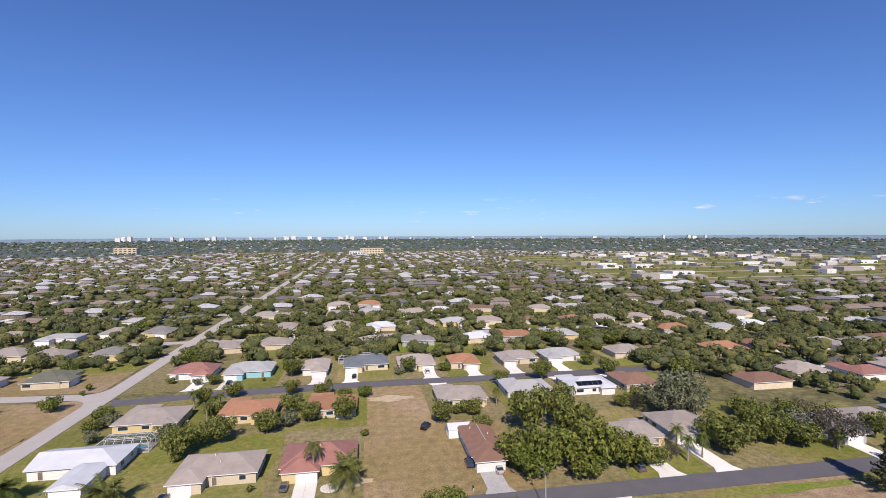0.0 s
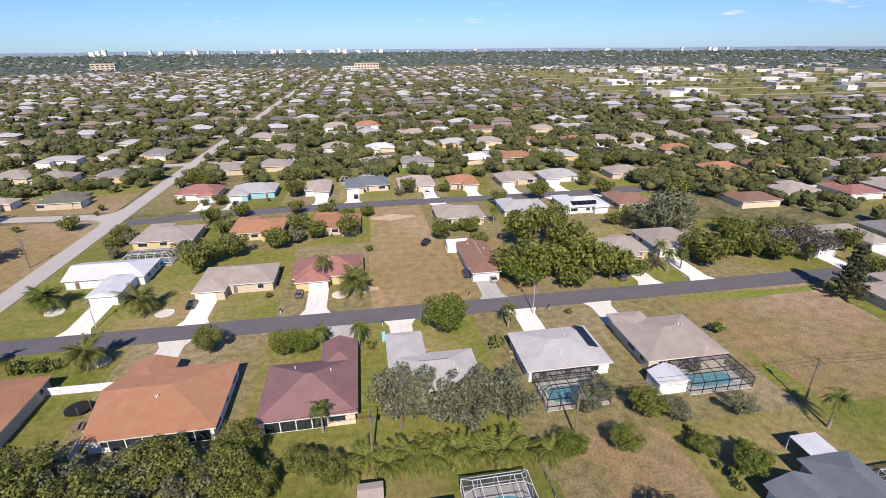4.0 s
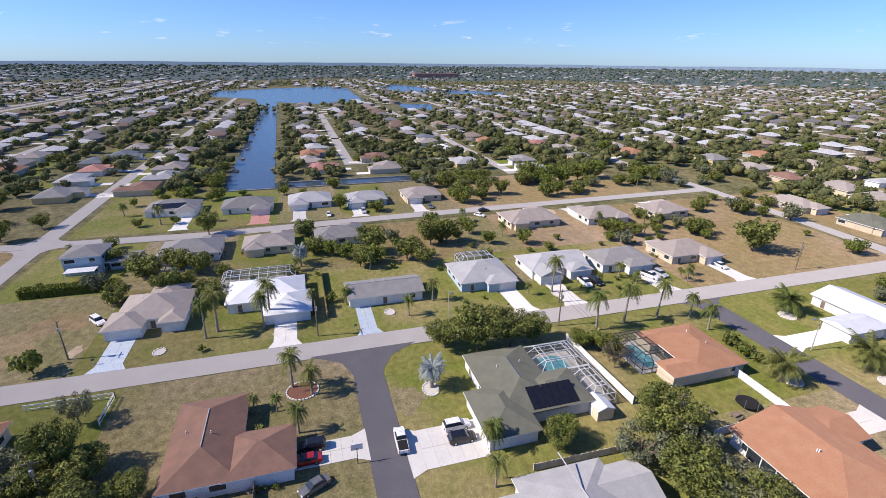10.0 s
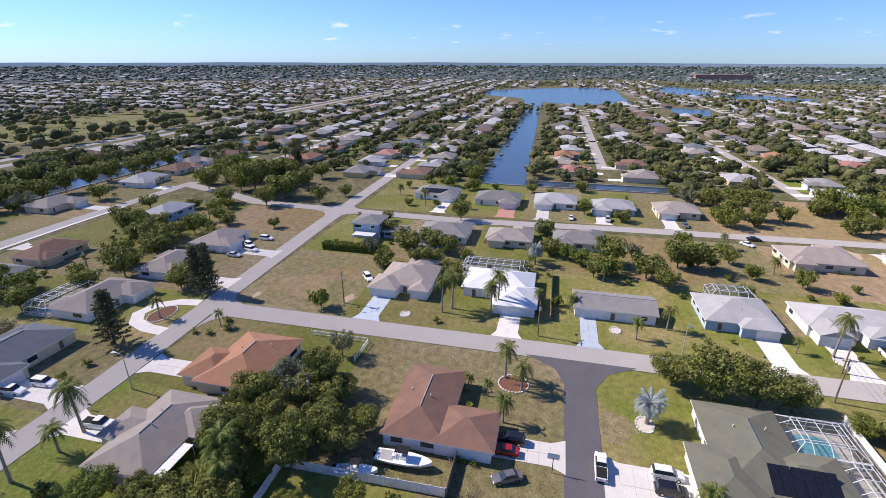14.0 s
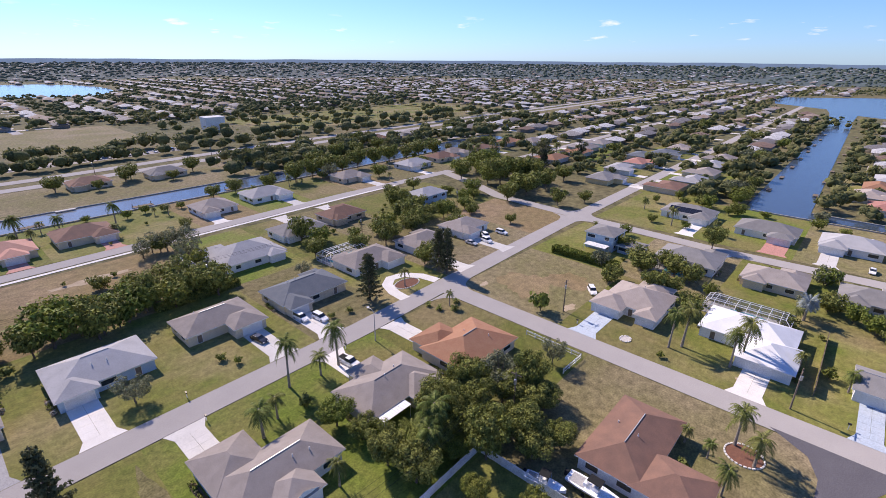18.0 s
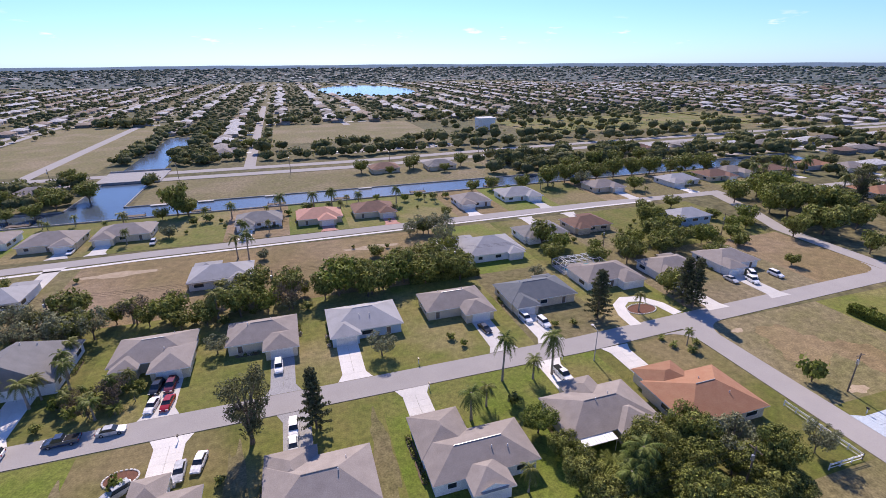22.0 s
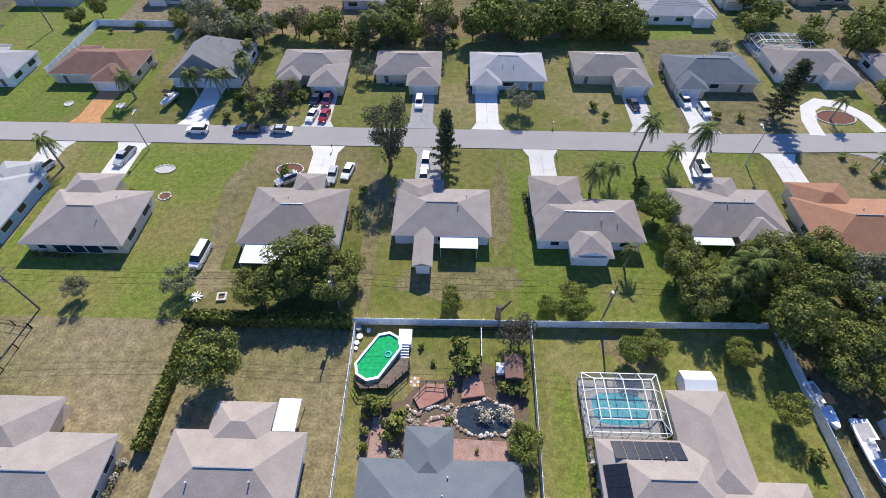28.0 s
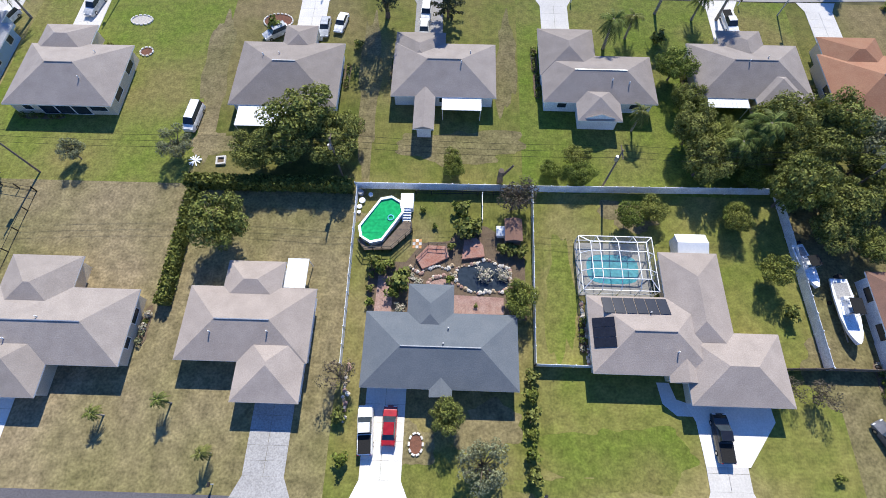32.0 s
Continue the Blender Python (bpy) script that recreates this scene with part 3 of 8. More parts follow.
# ---- lots ----
def lots(bounds, y0, y1, kinds, along="x"):
    for a, c, k in zip(bounds, bounds[1:], kinds):
        mat, word = {"g": (GRASS, "patchy green lawn"), "l": (LUSH, "lush green lawn"), "d": (DRY, "dry yellowed lawn"), "b": (BARE, "bare brown vacant lot")}[k]
        e = rng.uniform(-0.004, 0.004)
        pts = [(a, y0), (c, y0), (c, y1), (a, y1)] if along == "x" else [(y0, a), (y1, a), (y1, c), (y0, c)]
        patch("lawn", pts, mat, 0.0 + e, word + " of a house plot" if k != "b" else word, "lawn")


lots([-87.5, -50, -14, 13.4, 38, 64, 90, 115, 140], -36.5, 5.5, "dggddddg")
lots([-87.5, -61, -36.5, -11.5, 14, 40, 76, 100, 125], -78.5, -36.5, "gllgglgg")
lots([-87.5, -50, -27, 1, 24, 45, 72, 98, 125], 11.4, 53, "ggggbggg")
lots([-87.5, -51, -23, 0, 22, 47.5, 71, 112, 140], 53, 93.2, "gdggddbg")
lots([-87.5, -49, -23, -1, 22, 40, 61, 82, 104, 128], 99.6, 142, "ggdbbdgdg")
lots([-87.5, -49, -25, 0, 20, 45, 69, 91, 116], 142, 178, "gdgbdgdg")
lots([-87.5, -58, -34, -12, 11, 33, 55, 77, 99], 186, 228, "dgdgdgdg")
lots([-80, -48, -22, 1, 32, 57, 79, 101, 126, 181], -133, -94, "dggggggbb", "y")
lots([-80, -52, -24, 0, 25, 48, 68, 96, 124, 181], -172, -133, "gdggbdbbb", "y")
lots([-80, -38, -12, 13, 36, 62, 90, 160], -236, -182, "gldgdbb", "y")
lots([-175, -146, -120, -97, -73, -50, -24, 0, 23, 46, 72, 98, 124], -126, -85, "bddgdgggggll")
lots([-175, -120, -98, -75, -50, -10, 12, 36, 68, 95, 125], -172, -126, "gdglbbbbdl")
lots([-235, -214, -184, -163, -141, -116, -90, -66, -45, -20, 3, 27, 50, 74, 98, 125], -225.6, -183, "gddbglbgglbgggl")
lots([190, 216, 250], -172, -96, "bg", "y")
for x, y, rx, ry in ((8, 165, 8, 3), (-3, 110, 4, 2), (-104, -50, 2.6, 1.1), (-170, 94, 9, 4), (-25, -160, 10, 2), (55, -162, 12, 2), (-100, -8, 2, 2)):
    patch("sand_patch", [(x + rx * (1 + 0.25 * math.sin(k * 2.3)) * math.cos(k * 0.42), y + ry * (1 + 0.3 * math.cos(k * 1.7)) * math.sin(k * 0.42)) for k in range(15)], SAND, 0.014, "worn patch of pale sand in the grass", "sand")


def worn(x, y, rx, ry, mat, word, seed, turn=0.0):
    """A ragged-edged worn area lying on a lawn."""
    r = random.Random(seed)
    ph = [r.uniform(0, 6.28) for _ in range(4)]
    pts = []
    ca, sa = math.cos(radians(turn)), math.sin(radians(turn))
    for k in range(64):
        t = 2 * math.pi * k / 64
        f = 1 + 0.16 * math.sin(2 * t + ph[0]) + 0.13 * math.sin(3 * t + ph[1]) + 0.09 * math.sin(7 * t + ph[2]) + 0.05 * math.sin(13 * t + ph[3]) + r.uniform(-0.025, 0.025)
        u, v = rx * f * math.cos(t), ry * f * math.sin(t)
        pts.append((x + u * ca - v * sa, y + u * sa + v * ca))
    patch("lawn_patch", pts, mat, 0.008 + 0.0006 * (seed % 20), word, "lawn")


for k, (x, y, rx, ry) in enumerate(((-108, -66, 8, 7), (-118, -58, 6, 6), (-98.6, -58, 0.9, 2.6), (-100, -75, 1.5, 1.0))):
    worn(x, y, rx, ry, (BARE, BARE, DRY, SAND)[k], "bare dirt on an empty plot", 500 + k)
DIRT = "worn brown patch in a lawn"
for k, (x, y, rx, ry, turn) in enumerate(((40, -58, 2.4, 14, 3), (37, -44, 4, 2.4, 10), (13.6, -56, 1.8, 17, 4), (-9.4, -62, 1.8, 11, 0), (-2, -44.5, 9, 3.6, 0), (22, -31, 8, 3, 0), (-27, -33, 4, 2.6, 0), (-52, -10, 5, 6, 20), (5, -0.6, 4, 3, 0), (-6, -3, 4, 3, 0), (27, 46, 4, 5, 10), (40, 18, 4, 5, 0), (-70, 14, 4, 3, 30), (-116, 56, 7, 5, 30))):
    worn(x, y, rx, ry, DRY, DIRT, 300 + k, turn)
for k, (x, y, rx, ry) in enumerate(((90, 90.6, 17, 2.2), (73.5, 60, 2.2, 9), (50, -47, 4, 6), (-22, 0, 8, 4), (-15, 3.4, 6, 1.2), (-16, -20, 2, 9))):
    worn(x, y, rx, ry, LUSH, "greener strip of lush grass", 400 + k)


# ---- houses ----
def hip(b, x0, y0, x1, y1, z, pitch, gable=""):
    """A hipped roof on a rectangle; gable names the ends ('n', 's', 'e', 'w') that are upright instead."""
    w, d = x1 - x0, y1 - y0
    t = 0.2
    if w >= d:
        h = d / 2 * pitch
        a, c = (x0 if "w" in gable else x0 + d / 2), (x1 if "e" in gable else x1 - d / 2)
        if a > c:
            a = c = (x0 + x1) / 2
        r0, r1 = (a, (y0 + y1) / 2, z + h), (c, (y0 + y1) / 2, z + h)
        faces = ((0, 1, 5, 4), (2, 3, 4, 5), (3, 0, 4), (1, 2, 5))
    else:
        h = w / 2 * pitch
        a, c = (y0 if "s" in gable else y0 + w / 2), (y1 if "n" in gable else y1 - w / 2)
        if a > c:
            a = c = (y0 + y1) / 2
        r0, r1 = ((x0 + x1) / 2, a, z + h), ((x0 + x1) / 2, c, z + h)
        faces = ((1, 2, 5, 4), (3, 0, 4, 5), (0, 1, 4), (2, 3, 5))
    n = len(b.v)
    b.v.extend([(x0, y0, z), (x1, y0, z), (x1, y1, z), (x0, y1, z), r0, r1, (x0, y0, z - t), (x1, y0, z - t), (x1, y1, z - t), (x0, y1, z - t)])
    for f in faces:
        b.f.append(tuple(n + i for i in f))
        b.m.append(0)
    for f in ((6, 7, 1, 0), (7, 8, 2, 1), (8, 9, 3, 2), (9, 6, 0, 3), (9, 8, 7, 6)):
        b.f.append(tuple(n + i for i in f))
        b.m.append(1)
    return h


def fixture(name, parent, side, x0, x1, wall, z0, z1, mats, label="", panel=0):
    """A window or door on a wall: side n/s/e/w, running x0..x1 along it, at the plane 'wall'."""
    f, p = Build(), Build()
    s = 1 if side in "ne" else -1
    o0, o1, i1 = wall - 0.05 * s, wall + 0.07 * s, wall + 0.035 * s

    def put(b, a, c, z, y, u, v):
        u, v = min(u, v), max(u, v)
        b.box(a, u, z, c, v, y) if side in "ns" else b.box(u, a, z, v, c, y)

    fw = 0.09
    n = len(f.v)
    for u in (o0, o1):
        for a, z in ((x0, z0), (x1, z0), (x1, z1), (x0, z1), (x0 + fw, z0 + fw), (x1 - fw, z0 + fw), (x1 - fw, z1 - fw), (x0 + fw, z1 - fw)):
            f.v.append((a, u, z) if side in "ns" else (u, a, z))
    for k in range(4):
        j = (k + 1) % 4
        for q in ((8 + k, 8 + j, 12 + j, 12 + k), (k, j, 8 + j, 8 + k), (4 + k, 4 + j, 12 + j, 12 + k)):
            f.f.append(tuple(n + i for i in q))
            f.m.append(0)
    put(p, x0 + fw, x1 - fw, z0 + fw, z1 - fw, o0, i1)
    if parent.location.length > 125:
        # far off, the window and its pane are one piece
        n = len(f.v)
        f.v.extend(p.v)
        f.f.extend(tuple(n + i for i in q) for q in p.f)
        f.m.extend([1] * len(p.f))
        return part(name, f, list(mats), parent, label)
    top = part(name, f, mats[0], parent, label)
    part("panel" if panel else "pane", p, mats[1], top)
    return top


EAVE, SET = 2.75, 0.55
HOUSE_RECTS, DRIVES = [], []


def house(rects, roof, wall, front, label, street=None, drive=None, pitch=0.40, storeys=1, gables=None, near=True, drive_at=None, drive_w=5.0, name="house", vents=2, vary=0, lanai=()):
    """A bungalow. rects: eave rectangles, the main one first; front: the side that faces the street, whose edge is 'street'."""
    r = random.Random(int(abs(rects[0][0] * 7 + rects[0][1] * 13)) + vary)
    cx, cy = (rects[0][0] + rects[0][2]) / 2, (rects[0][1] + rects[0][3]) / 2
    h = thing(name, cx, cy, 0, 0, label, "house")
    top = EAVE * storeys + (0.2 if storeys > 1 else 0)
    HOUSE_RECTS.extend(rects)
    loc = [(a - cx, c - cy, d - cx, e - cy) for a, c, d, e in rects]
    w = Build()
    for i, (a, c, d, e) in enumerate(loc):
        k_ = SET + 0.009 * i
        w.box(a + k_, c + k_, -0.1, d - k_, e - k_, top - 0.1 - 0.004 * i)
        g = (gables or {}).get(i, "")
        rf = Build()
        hip(rf, a, c, d, e, top - 0.006 * i, pitch, g)
        part("roof", rf, [ROOFS[roof], TRIM], h)
        for side in g:
            # the wall under an upright gable end
            q = 0.35
            if side in "ns":
                y = (e - q if side == "n" else c + q)
                ht = (d - a) / 2 * pitch
                w.face([(a + SET, y, top - 0.1), (d - SET, y, top - 0.1), ((a + d) / 2, y, top + ht - 0.25)])
            else:
                x = (d - q if side == "e" else a + q)
                ht = (e - c) / 2 * pitch
                w.face([(x, c + SET, top - 0.1), (x, e - SET, top - 0.1), (x, (c + e) / 2, top + ht - 0.25)])
    part("wall", w, WALLS[wall], h, wall + " stucco wall")
    a, c, d, e = loc[0]
    # the rectangle that stands furthest forward holds the garage
    key = {"n": lambda q: q[3], "s": lambda q: -q[1], "e": lambda q: q[2], "w": lambda q: -q[0]}[front]
    gi = max(range(len(loc)), key=lambda i: key(loc[i]) - (100 if (loc[i][2] - loc[i][0]) * (loc[i][3] - loc[i][1]) < 30 else 0))
    ga, gc, gd, ge = loc[gi]
    horizontal = front in "ns"
    lo, hi = (ga, gd) if horizontal else (gc, ge)
    lo, hi = lo + SET, hi - SET
    plane = {"n": ge - SET, "s": gc + SET, "e": gd - SET, "w": ga + SET}[front]
    side_shift = r.choice((-1, 1))
    mid = (lo + hi) / 2 if hi - lo < 9.5 else ((lo + 3.3) if side_shift < 0 else (hi - 3.3))
    if drive_at is not None:
        mid = drive_at - (cx if horizontal else cy)
        mid = min(max(mid, lo + 2.5), hi - 2.5)
    if near:
        fixture("garage_door", h, front, mid - 2.4, mid + 2.4, plane, 0.05, 2.2, (TRIM, WALLS["white"]), "white sectional garage door", 5)
        # windows on the long sides, a front door
        fx = []
        for s in "nsew":
            p0, p1 = (a + SET, d - SET) if s in "ns" else (c + SET, e - SET)
            pl = {"n": e - SET, "s": c + SET, "e": d - SET, "w": a + SET}[s]
            n = 3 if p1 - p0 > 12 else 2
            if math.hypot(cx, cy) > 125 and {"n": cy > 0, "s": cy < 0, "e": cx > 0, "w": cx < 0}[s]:
                continue
            for k in range(n):
                m = p0 + (p1 - p0) * (k + 0.5) / n + r.uniform(-0.5, 0.5)
                inside = False
                for j, q in enumerate(loc[1:]):
                    px, py = (m, pl) if s in "ns" else (pl, m)
                    if q[0] - 1 < px < q[2] + 1 and q[1] - 0.2 < py < q[3] + 0.2:
                        inside = True
                if s == front and gi == 0 and abs(m - mid) < 3.4:
                    inside = True
                if not inside:
                    fx.append((s, m, pl))
        door = next((q for q in fx if q[0] == front), None)
        for q in fx:
            s, m, pl = q
            if q is door:
                fixture("front_door", h, s, m - 0.6, m + 0.6, pl, 0.05, 2.15, (TRIM, WOOD), "panelled front door", 3)
            else:
                ww = r.choice((0.8, 1.1, 1.4))
                for st in range(storeys):
                    fixture("window", h, s, m - ww, m + ww, pl, 0.9 + 2.9 * st, 2.15 + 2.9 * st, (TRIM, GLASS))
        if math.hypot(cx, cy) < 125 and abs((d - a) - (e - c)) > 2.5 and roof != "maroon":
            # a metal vent along the ridge
            hw, hh = (d - a) / 2, (e - c) / 2
            hr = top + pitch * min(hw, hh)
            g0 = 0 if (gables or {}).get(0, "") else min(hw, hh)
            p, q = ((a + g0, (c + e) / 2, hr), (d - g0, (c + e) / 2, hr)) if hw > hh else (((a + d) / 2, c + g0, hr), ((a + d) / 2, e - g0, hr))
            part("ridge_vent", Build().bar(p, q, 0.13), r.choice((GALV, ROOFS[roof], ROOFS["pale"])), h)
        for k in range(vents if math.hypot(cx, cy) < 125 else 0):
            vx, vy = r.uniform(a * 0.5, d * 0.5), r.uniform(c * 0.6, e * 0.6)
            hz = top + pitch * min(vx - a, d - vx, vy - c, e - vy)
            part("roof_vent", Build().tube([(vx, vy, hz - 0.3), (vx, vy, hz + 0.5)], [0.09, 0.09], 6), WALLS["white"], h)
    for s, p, q in lanai:
        # a shaded rear porch behind a dark screen, in bays
        pl = {"n": e - SET, "s": c + SET, "e": d - SET, "w": a + SET}[s] + (0.04 if s in "ne" else -0.04)
        o = cx if s in "ns" else cy
        n = max(1, round((q - p) / 2.6))
        for k in range(n):
            fixture("porch_screen", h, s, p - o + (q - p) * k / n, p - o + (q - p) * (k + 1) / n, pl, 0.05, 2.4, (TRIM, GLASS), "dark screened porch bay in a white frame")
    if street is not None and drive:
        m = mid + (cx if horizontal else cy)
        p0 = plane + (cy if horizontal else cx)
        s = 1 if street > p0 else -1
        hw = drive_w / 2
        prof = [(p0, hw), (street - 2.2 * s, hw), (street + 0.15 * s, hw + 1.1)]
        b = Build()
        joints = 5
        DRIVES.append((m - hw, min(p0, street), m + hw, max(p0, street)) if horizontal else (min(p0, street), m - hw, max(p0, street), m + hw))
        L = street - 2.2 * s - p0
        for k in range(joints):
            q0, q1 = p0 + L * k / joints + 0.012 * s, p0 + L * (k + 1) / joints - 0.012 * s
            for u0, u1 in ((m - hw, m - 0.02), (m + 0.02, m + hw)):
                v0, v1 = min(q0, q1), max(q0, q1)
                b.box(u0, v0, -0.04, u1, v1, 0.06) if horizontal else b.box(v0, u0, -0.04, v1, u1, 0.06)
        (y0, h0), (y1, h1) = prof[1], prof[2]
        quad = [(m - h0, y0), (m + h0, y0), (m + h1, y1), (m - h1, y1)]
        b.face([((x, y, 0.058) if horizontal else (y, x, 0.058)) for x, y in (quad if s * (1 if horizontal else -1) > 0 else quad[::-1])])
        word = {CONCRETE: "white concrete", GREY_CONCRETE: "grey concrete", BLUE_DRIVE: "blue-painted concrete", ORANGE_DRIVE: "orange paved", PINK_DRIVE: "pink paved"}[drive]
        solid("driveway", b, drive, word + " driveway flared at the street", "driveway", kind="structure")
    return h


def row(front, street, *houses):
    for rects, roof, wall, extra in houses:
        words = {"tan": "tan shingle", "sand": "sandy shingle", "brown": "brown shingle", "slate": "dark slate shingle", "grey": "grey shingle", "green": "olive green shingle", "pale": "pale grey", "white": "white metal", "orange": "terracotta tile", "red": "red tile", "maroon": "maroon metal"}[roof]
        lab = extra.pop("label", "") or f"{wall} single-storey house with hipped {words} roof"
        if extra.get("storeys", 1) > 1:
            lab = f"{wall} two-storey house with hipped {words} roof"
        if len(rects) == 1 and "gables" not in extra and math.hypot(rects[0][0], rects[0][1]) > 75 and extra.get("storeys", 1) == 1:
            # the garage wing and a small rear wing
            a, c, d, e = rects[0]
            f = random.Random(int(a * 3 + c * 5))
            s, g = f.random() < 0.5, f.uniform(6.8, 8.2)
            if front in "ns":
                x0 = (a + 0.3 if s else d - g - 0.3) if "drive_at" not in extra else min(max(extra["drive_at"] - g / 2, a + 0.3), d - g - 0.3)
                u0 = (d - 7 if x0 < (a + d) / 2 else a + 1)
                rects = rects + ([(x0, e - 6, x0 + g, e + 3), (u0, c - 1.6, u0 + 6, c + 5)] if front == "n" else [(x0, c - 3, x0 + g, c + 6), (u0, e - 5, u0 + 6, e + 1.6)])
            else:
                y0 = (c + 0.3 if s else e - g - 0.3) if "drive_at" not in extra else min(max(extra["drive_at"] - g / 2, c + 0.3), e - g - 0.3)
                u0 = (e - 7 if y0 < (c + e) / 2 else c + 1)
                rects = rects + ([(d - 6, y0, d + 3, y0 + g), (a - 1.6, u0, a + 5, u0 + 6)] if front == "e" else [(a - 3, y0, a + 6, y0 + g), (d - 5, u0, d + 1.6, u0 + 6)])
        house(rects, roof, wall, front, lab, street, extra.pop("drive", CONCRETE), **extra)


row("n", 5.5,
    ([(40, -18.5, 63, -8.4), (49, -13, 61.8, -4.4), (49, -23, 58.8, -14)], "tan", "cream", dict(drive_at=56, label="cream bungalow with a grey-brown hipped shingle roof")),
    ([(16.7, -19.3, 33.4, -9.5), (17, -13.5, 25.4, -4.7), (21.4, -23, 29.1, -17)], "sand", "white", dict(drive_at=20.7, drive=GREY_CONCRETE)),
    ([(-9.6, -16.5, 9.9, -6.9), (-1.4, -11.5, 1.4, -6.0), (-1.4, -20.4, 4.6, -13)], "slate", "blue", dict(drive_at=7.4, gables={1: "n"}, label="pale blue bungalow with a dark slate shingle roof")),
    ([(-34, -19.5, -18.7, -9.4), (-37, -26, -29, -12), (-42.6, -15, -30.2, -6.0), (-32.2, -14.5, -28.0, -8.6)], "sand", "cream", dict(drive_at=-34.4, gables={3: "n"})),
    ([(-76, -24, -56.4, -13), (-66, -15.5, -56.3, -5.2)], "brown", "white", dict(drive_at=-61, gables={1: ""})))
row("s", -78.5,
    ([(53.5, -61.5, 71, -48.5), (61, -66, 70, -59)], "tan", "cream", dict(drive_at=66, lanai=(("n", 58, 66),))),
    ([(17.9, -63, 35.1, -49.5), (23, -67, 28.5, -61)], "tan", "white", dict(drive_at=21)),
    ([(-7.4, -63.5, 9.5, -52), (2.3, -55, 5.6, -45.6), (1, -66, 9.4, -56)], "tan", "white", dict(drive_at=4.2, gables={1: "n"}, drive=GREY_CONCRETE)),
    ([(-33, -61.5, -14.8, -51.5), (-24, -67.5, -14.6, -57), (-27, -55, -20, -48)], "tan", "white", dict(drive_at=-18.5, gables={2: "n"})),
    ([(-58, -64.8, -39.6, -53.2), (-52.6, -68, -45.2, -58), (-56.8, -60, -48.6, -51.8)], "tan", "cream", dict(drive_at=-49)),
    ([(-79, -63, -61, -49.5), (-72, -67, -62, -58)], "orange", "cream", dict(drive_at=-67)))
row("s", 11.4,
    ([(-77, 27, -57.5, 40), (-67.5, 33, -57.5, 45.3), (-66, 23.5, -53.5, 33)], "green", "white", dict(drive_at=-57.5, drive_w=8.5)),
    ([(-46, 24, -27, 38.2), (-44.5, 30, -36.2, 42.8), (-43.5, 21, -35.5, 31)], "pale", "white", dict(gables={0: "e", 1: "n", 2: "s"})),
    ([(-20, 24, -3, 37), (-11, 29, -2.8, 44.5)], "sand", "cream", dict()),
    ([(2.2, 24, 20, 41)], "grey", "white", dict(drive_at=8)),
    ([(50, 22, 69, 35), (50, 28, 58, 38.5), (58, 26, 66.5, 41.5)], "slate", "white", dict(gables={1: "n"})))
row("n", 93.2,
    ([(-75, 68, -59, 81), (-64.5, 63, -58.9, 72), (-75, 66, -69.5, 74)], "orange", "cream", dict(drive_at=-62, drive=None, pitch=0.32, gables={1: "s", 2: "s"})),
    ([(-45.6, 62, -26, 79.5), (-45.6, 74, -37.5, 82.5)], "orange", "white", dict(drive_at=-42.6, pitch=0.32, gables={0: "w", 1: "n"}, lanai=(("s", -42, -27),))),
    ([(-20.3, 61.7, -4, 77), (-11, 74, -4, 83)], "maroon", "cream", dict(lanai=(("s", -19, -9),), drive_at=-7.5, drive=GREY_CONCRETE, gables={1: "n"})),
    ([(1.5, 65, 18, 76), (1.5, 73, 9, 84)], "pale", "white", dict(drive_at=5.2)),
    ([(26.4, 66.9, 43.2, 80)], "pale", "white", dict(drive_at=34, pitch=0.3)),
    ([(49.7, 66, 66.4, 80.5)], "sand", "cream", dict(drive_at=52.5, pitch=0.34)))
row("s", 99.6,
    ([(-79, 122.5, -59, 134.5), (-68.5, 112, -61, 125)], "white", "white", dict(drive_at=-65.5, pitch=0.3, gables={0: "w", 1: "s"})),
    ([(-44, 113, -25, 125), (-44, 110, -36, 118)], "sand", "cream", dict(drive_at=-41.5)),
    ([(-20.6, 113.5, -2.5, 127), (-20, 111, -11, 119)], "red", "yellow", dict(drive_at=-13.5)),
    ([(25, 111.6, 34.5, 131)], "brown", "white", dict(drive_at=29, drive=GREY_CONCRETE)),
    ([(66, 114, 79.5, 126)], "tan", "yellow", dict(drive_at=71)),
    ([(82, 117.6, 98, 131)], "tan", "white", dict()))
row("n", 178.5,
    ([(-73, 148, -54.5, 162)], "tan", "yellow", dict(drive=None, pitch=0.3)),
    ([(-45, 150, -28, 164)], "orange", "yellow", dict(drive=None, pitch=0.3)),
    ([(-19, 150, -3, 164)], "orange", "cream", dict(drive=None, pitch=0.3)),
    ([(23, 152, 40, 165)], "tan", "cream", dict()),
    ([(48, 157, 65, 169)], "pale", "white", dict(pitch=0.3)),
    ([(71, 156, 88.5, 169)], "white", "white", dict(pitch=0.3)),
    ([(92, 156, 106, 169)], "brown", "cream", dict()))
row("s", 185.5,
    ([(-77, 200, -60, 213), (-68, 196, -60, 204)], "red", "white", dict()),
    ([(-56, 198, -37.5, 211)], "pale", "aqua", dict(drive_at=-53)),
    ([(-26, 197, -15, 212)], "sand", "white", dict()),
    ([(-9.5, 200, 9.5, 213)], "slate", "cream", dict(drive_at=-6)),
    ([(13, 198, 29, 211)], "sand", "cream", dict(drive_at=26)),
    ([(35, 196, 48, 209)], "orange", "cream", dict()),
    ([(57.5, 198, 75, 210)], "tan", "cream", dict()),
    ([(78, 199, 95.5, 211)], "pale", "white", dict()))
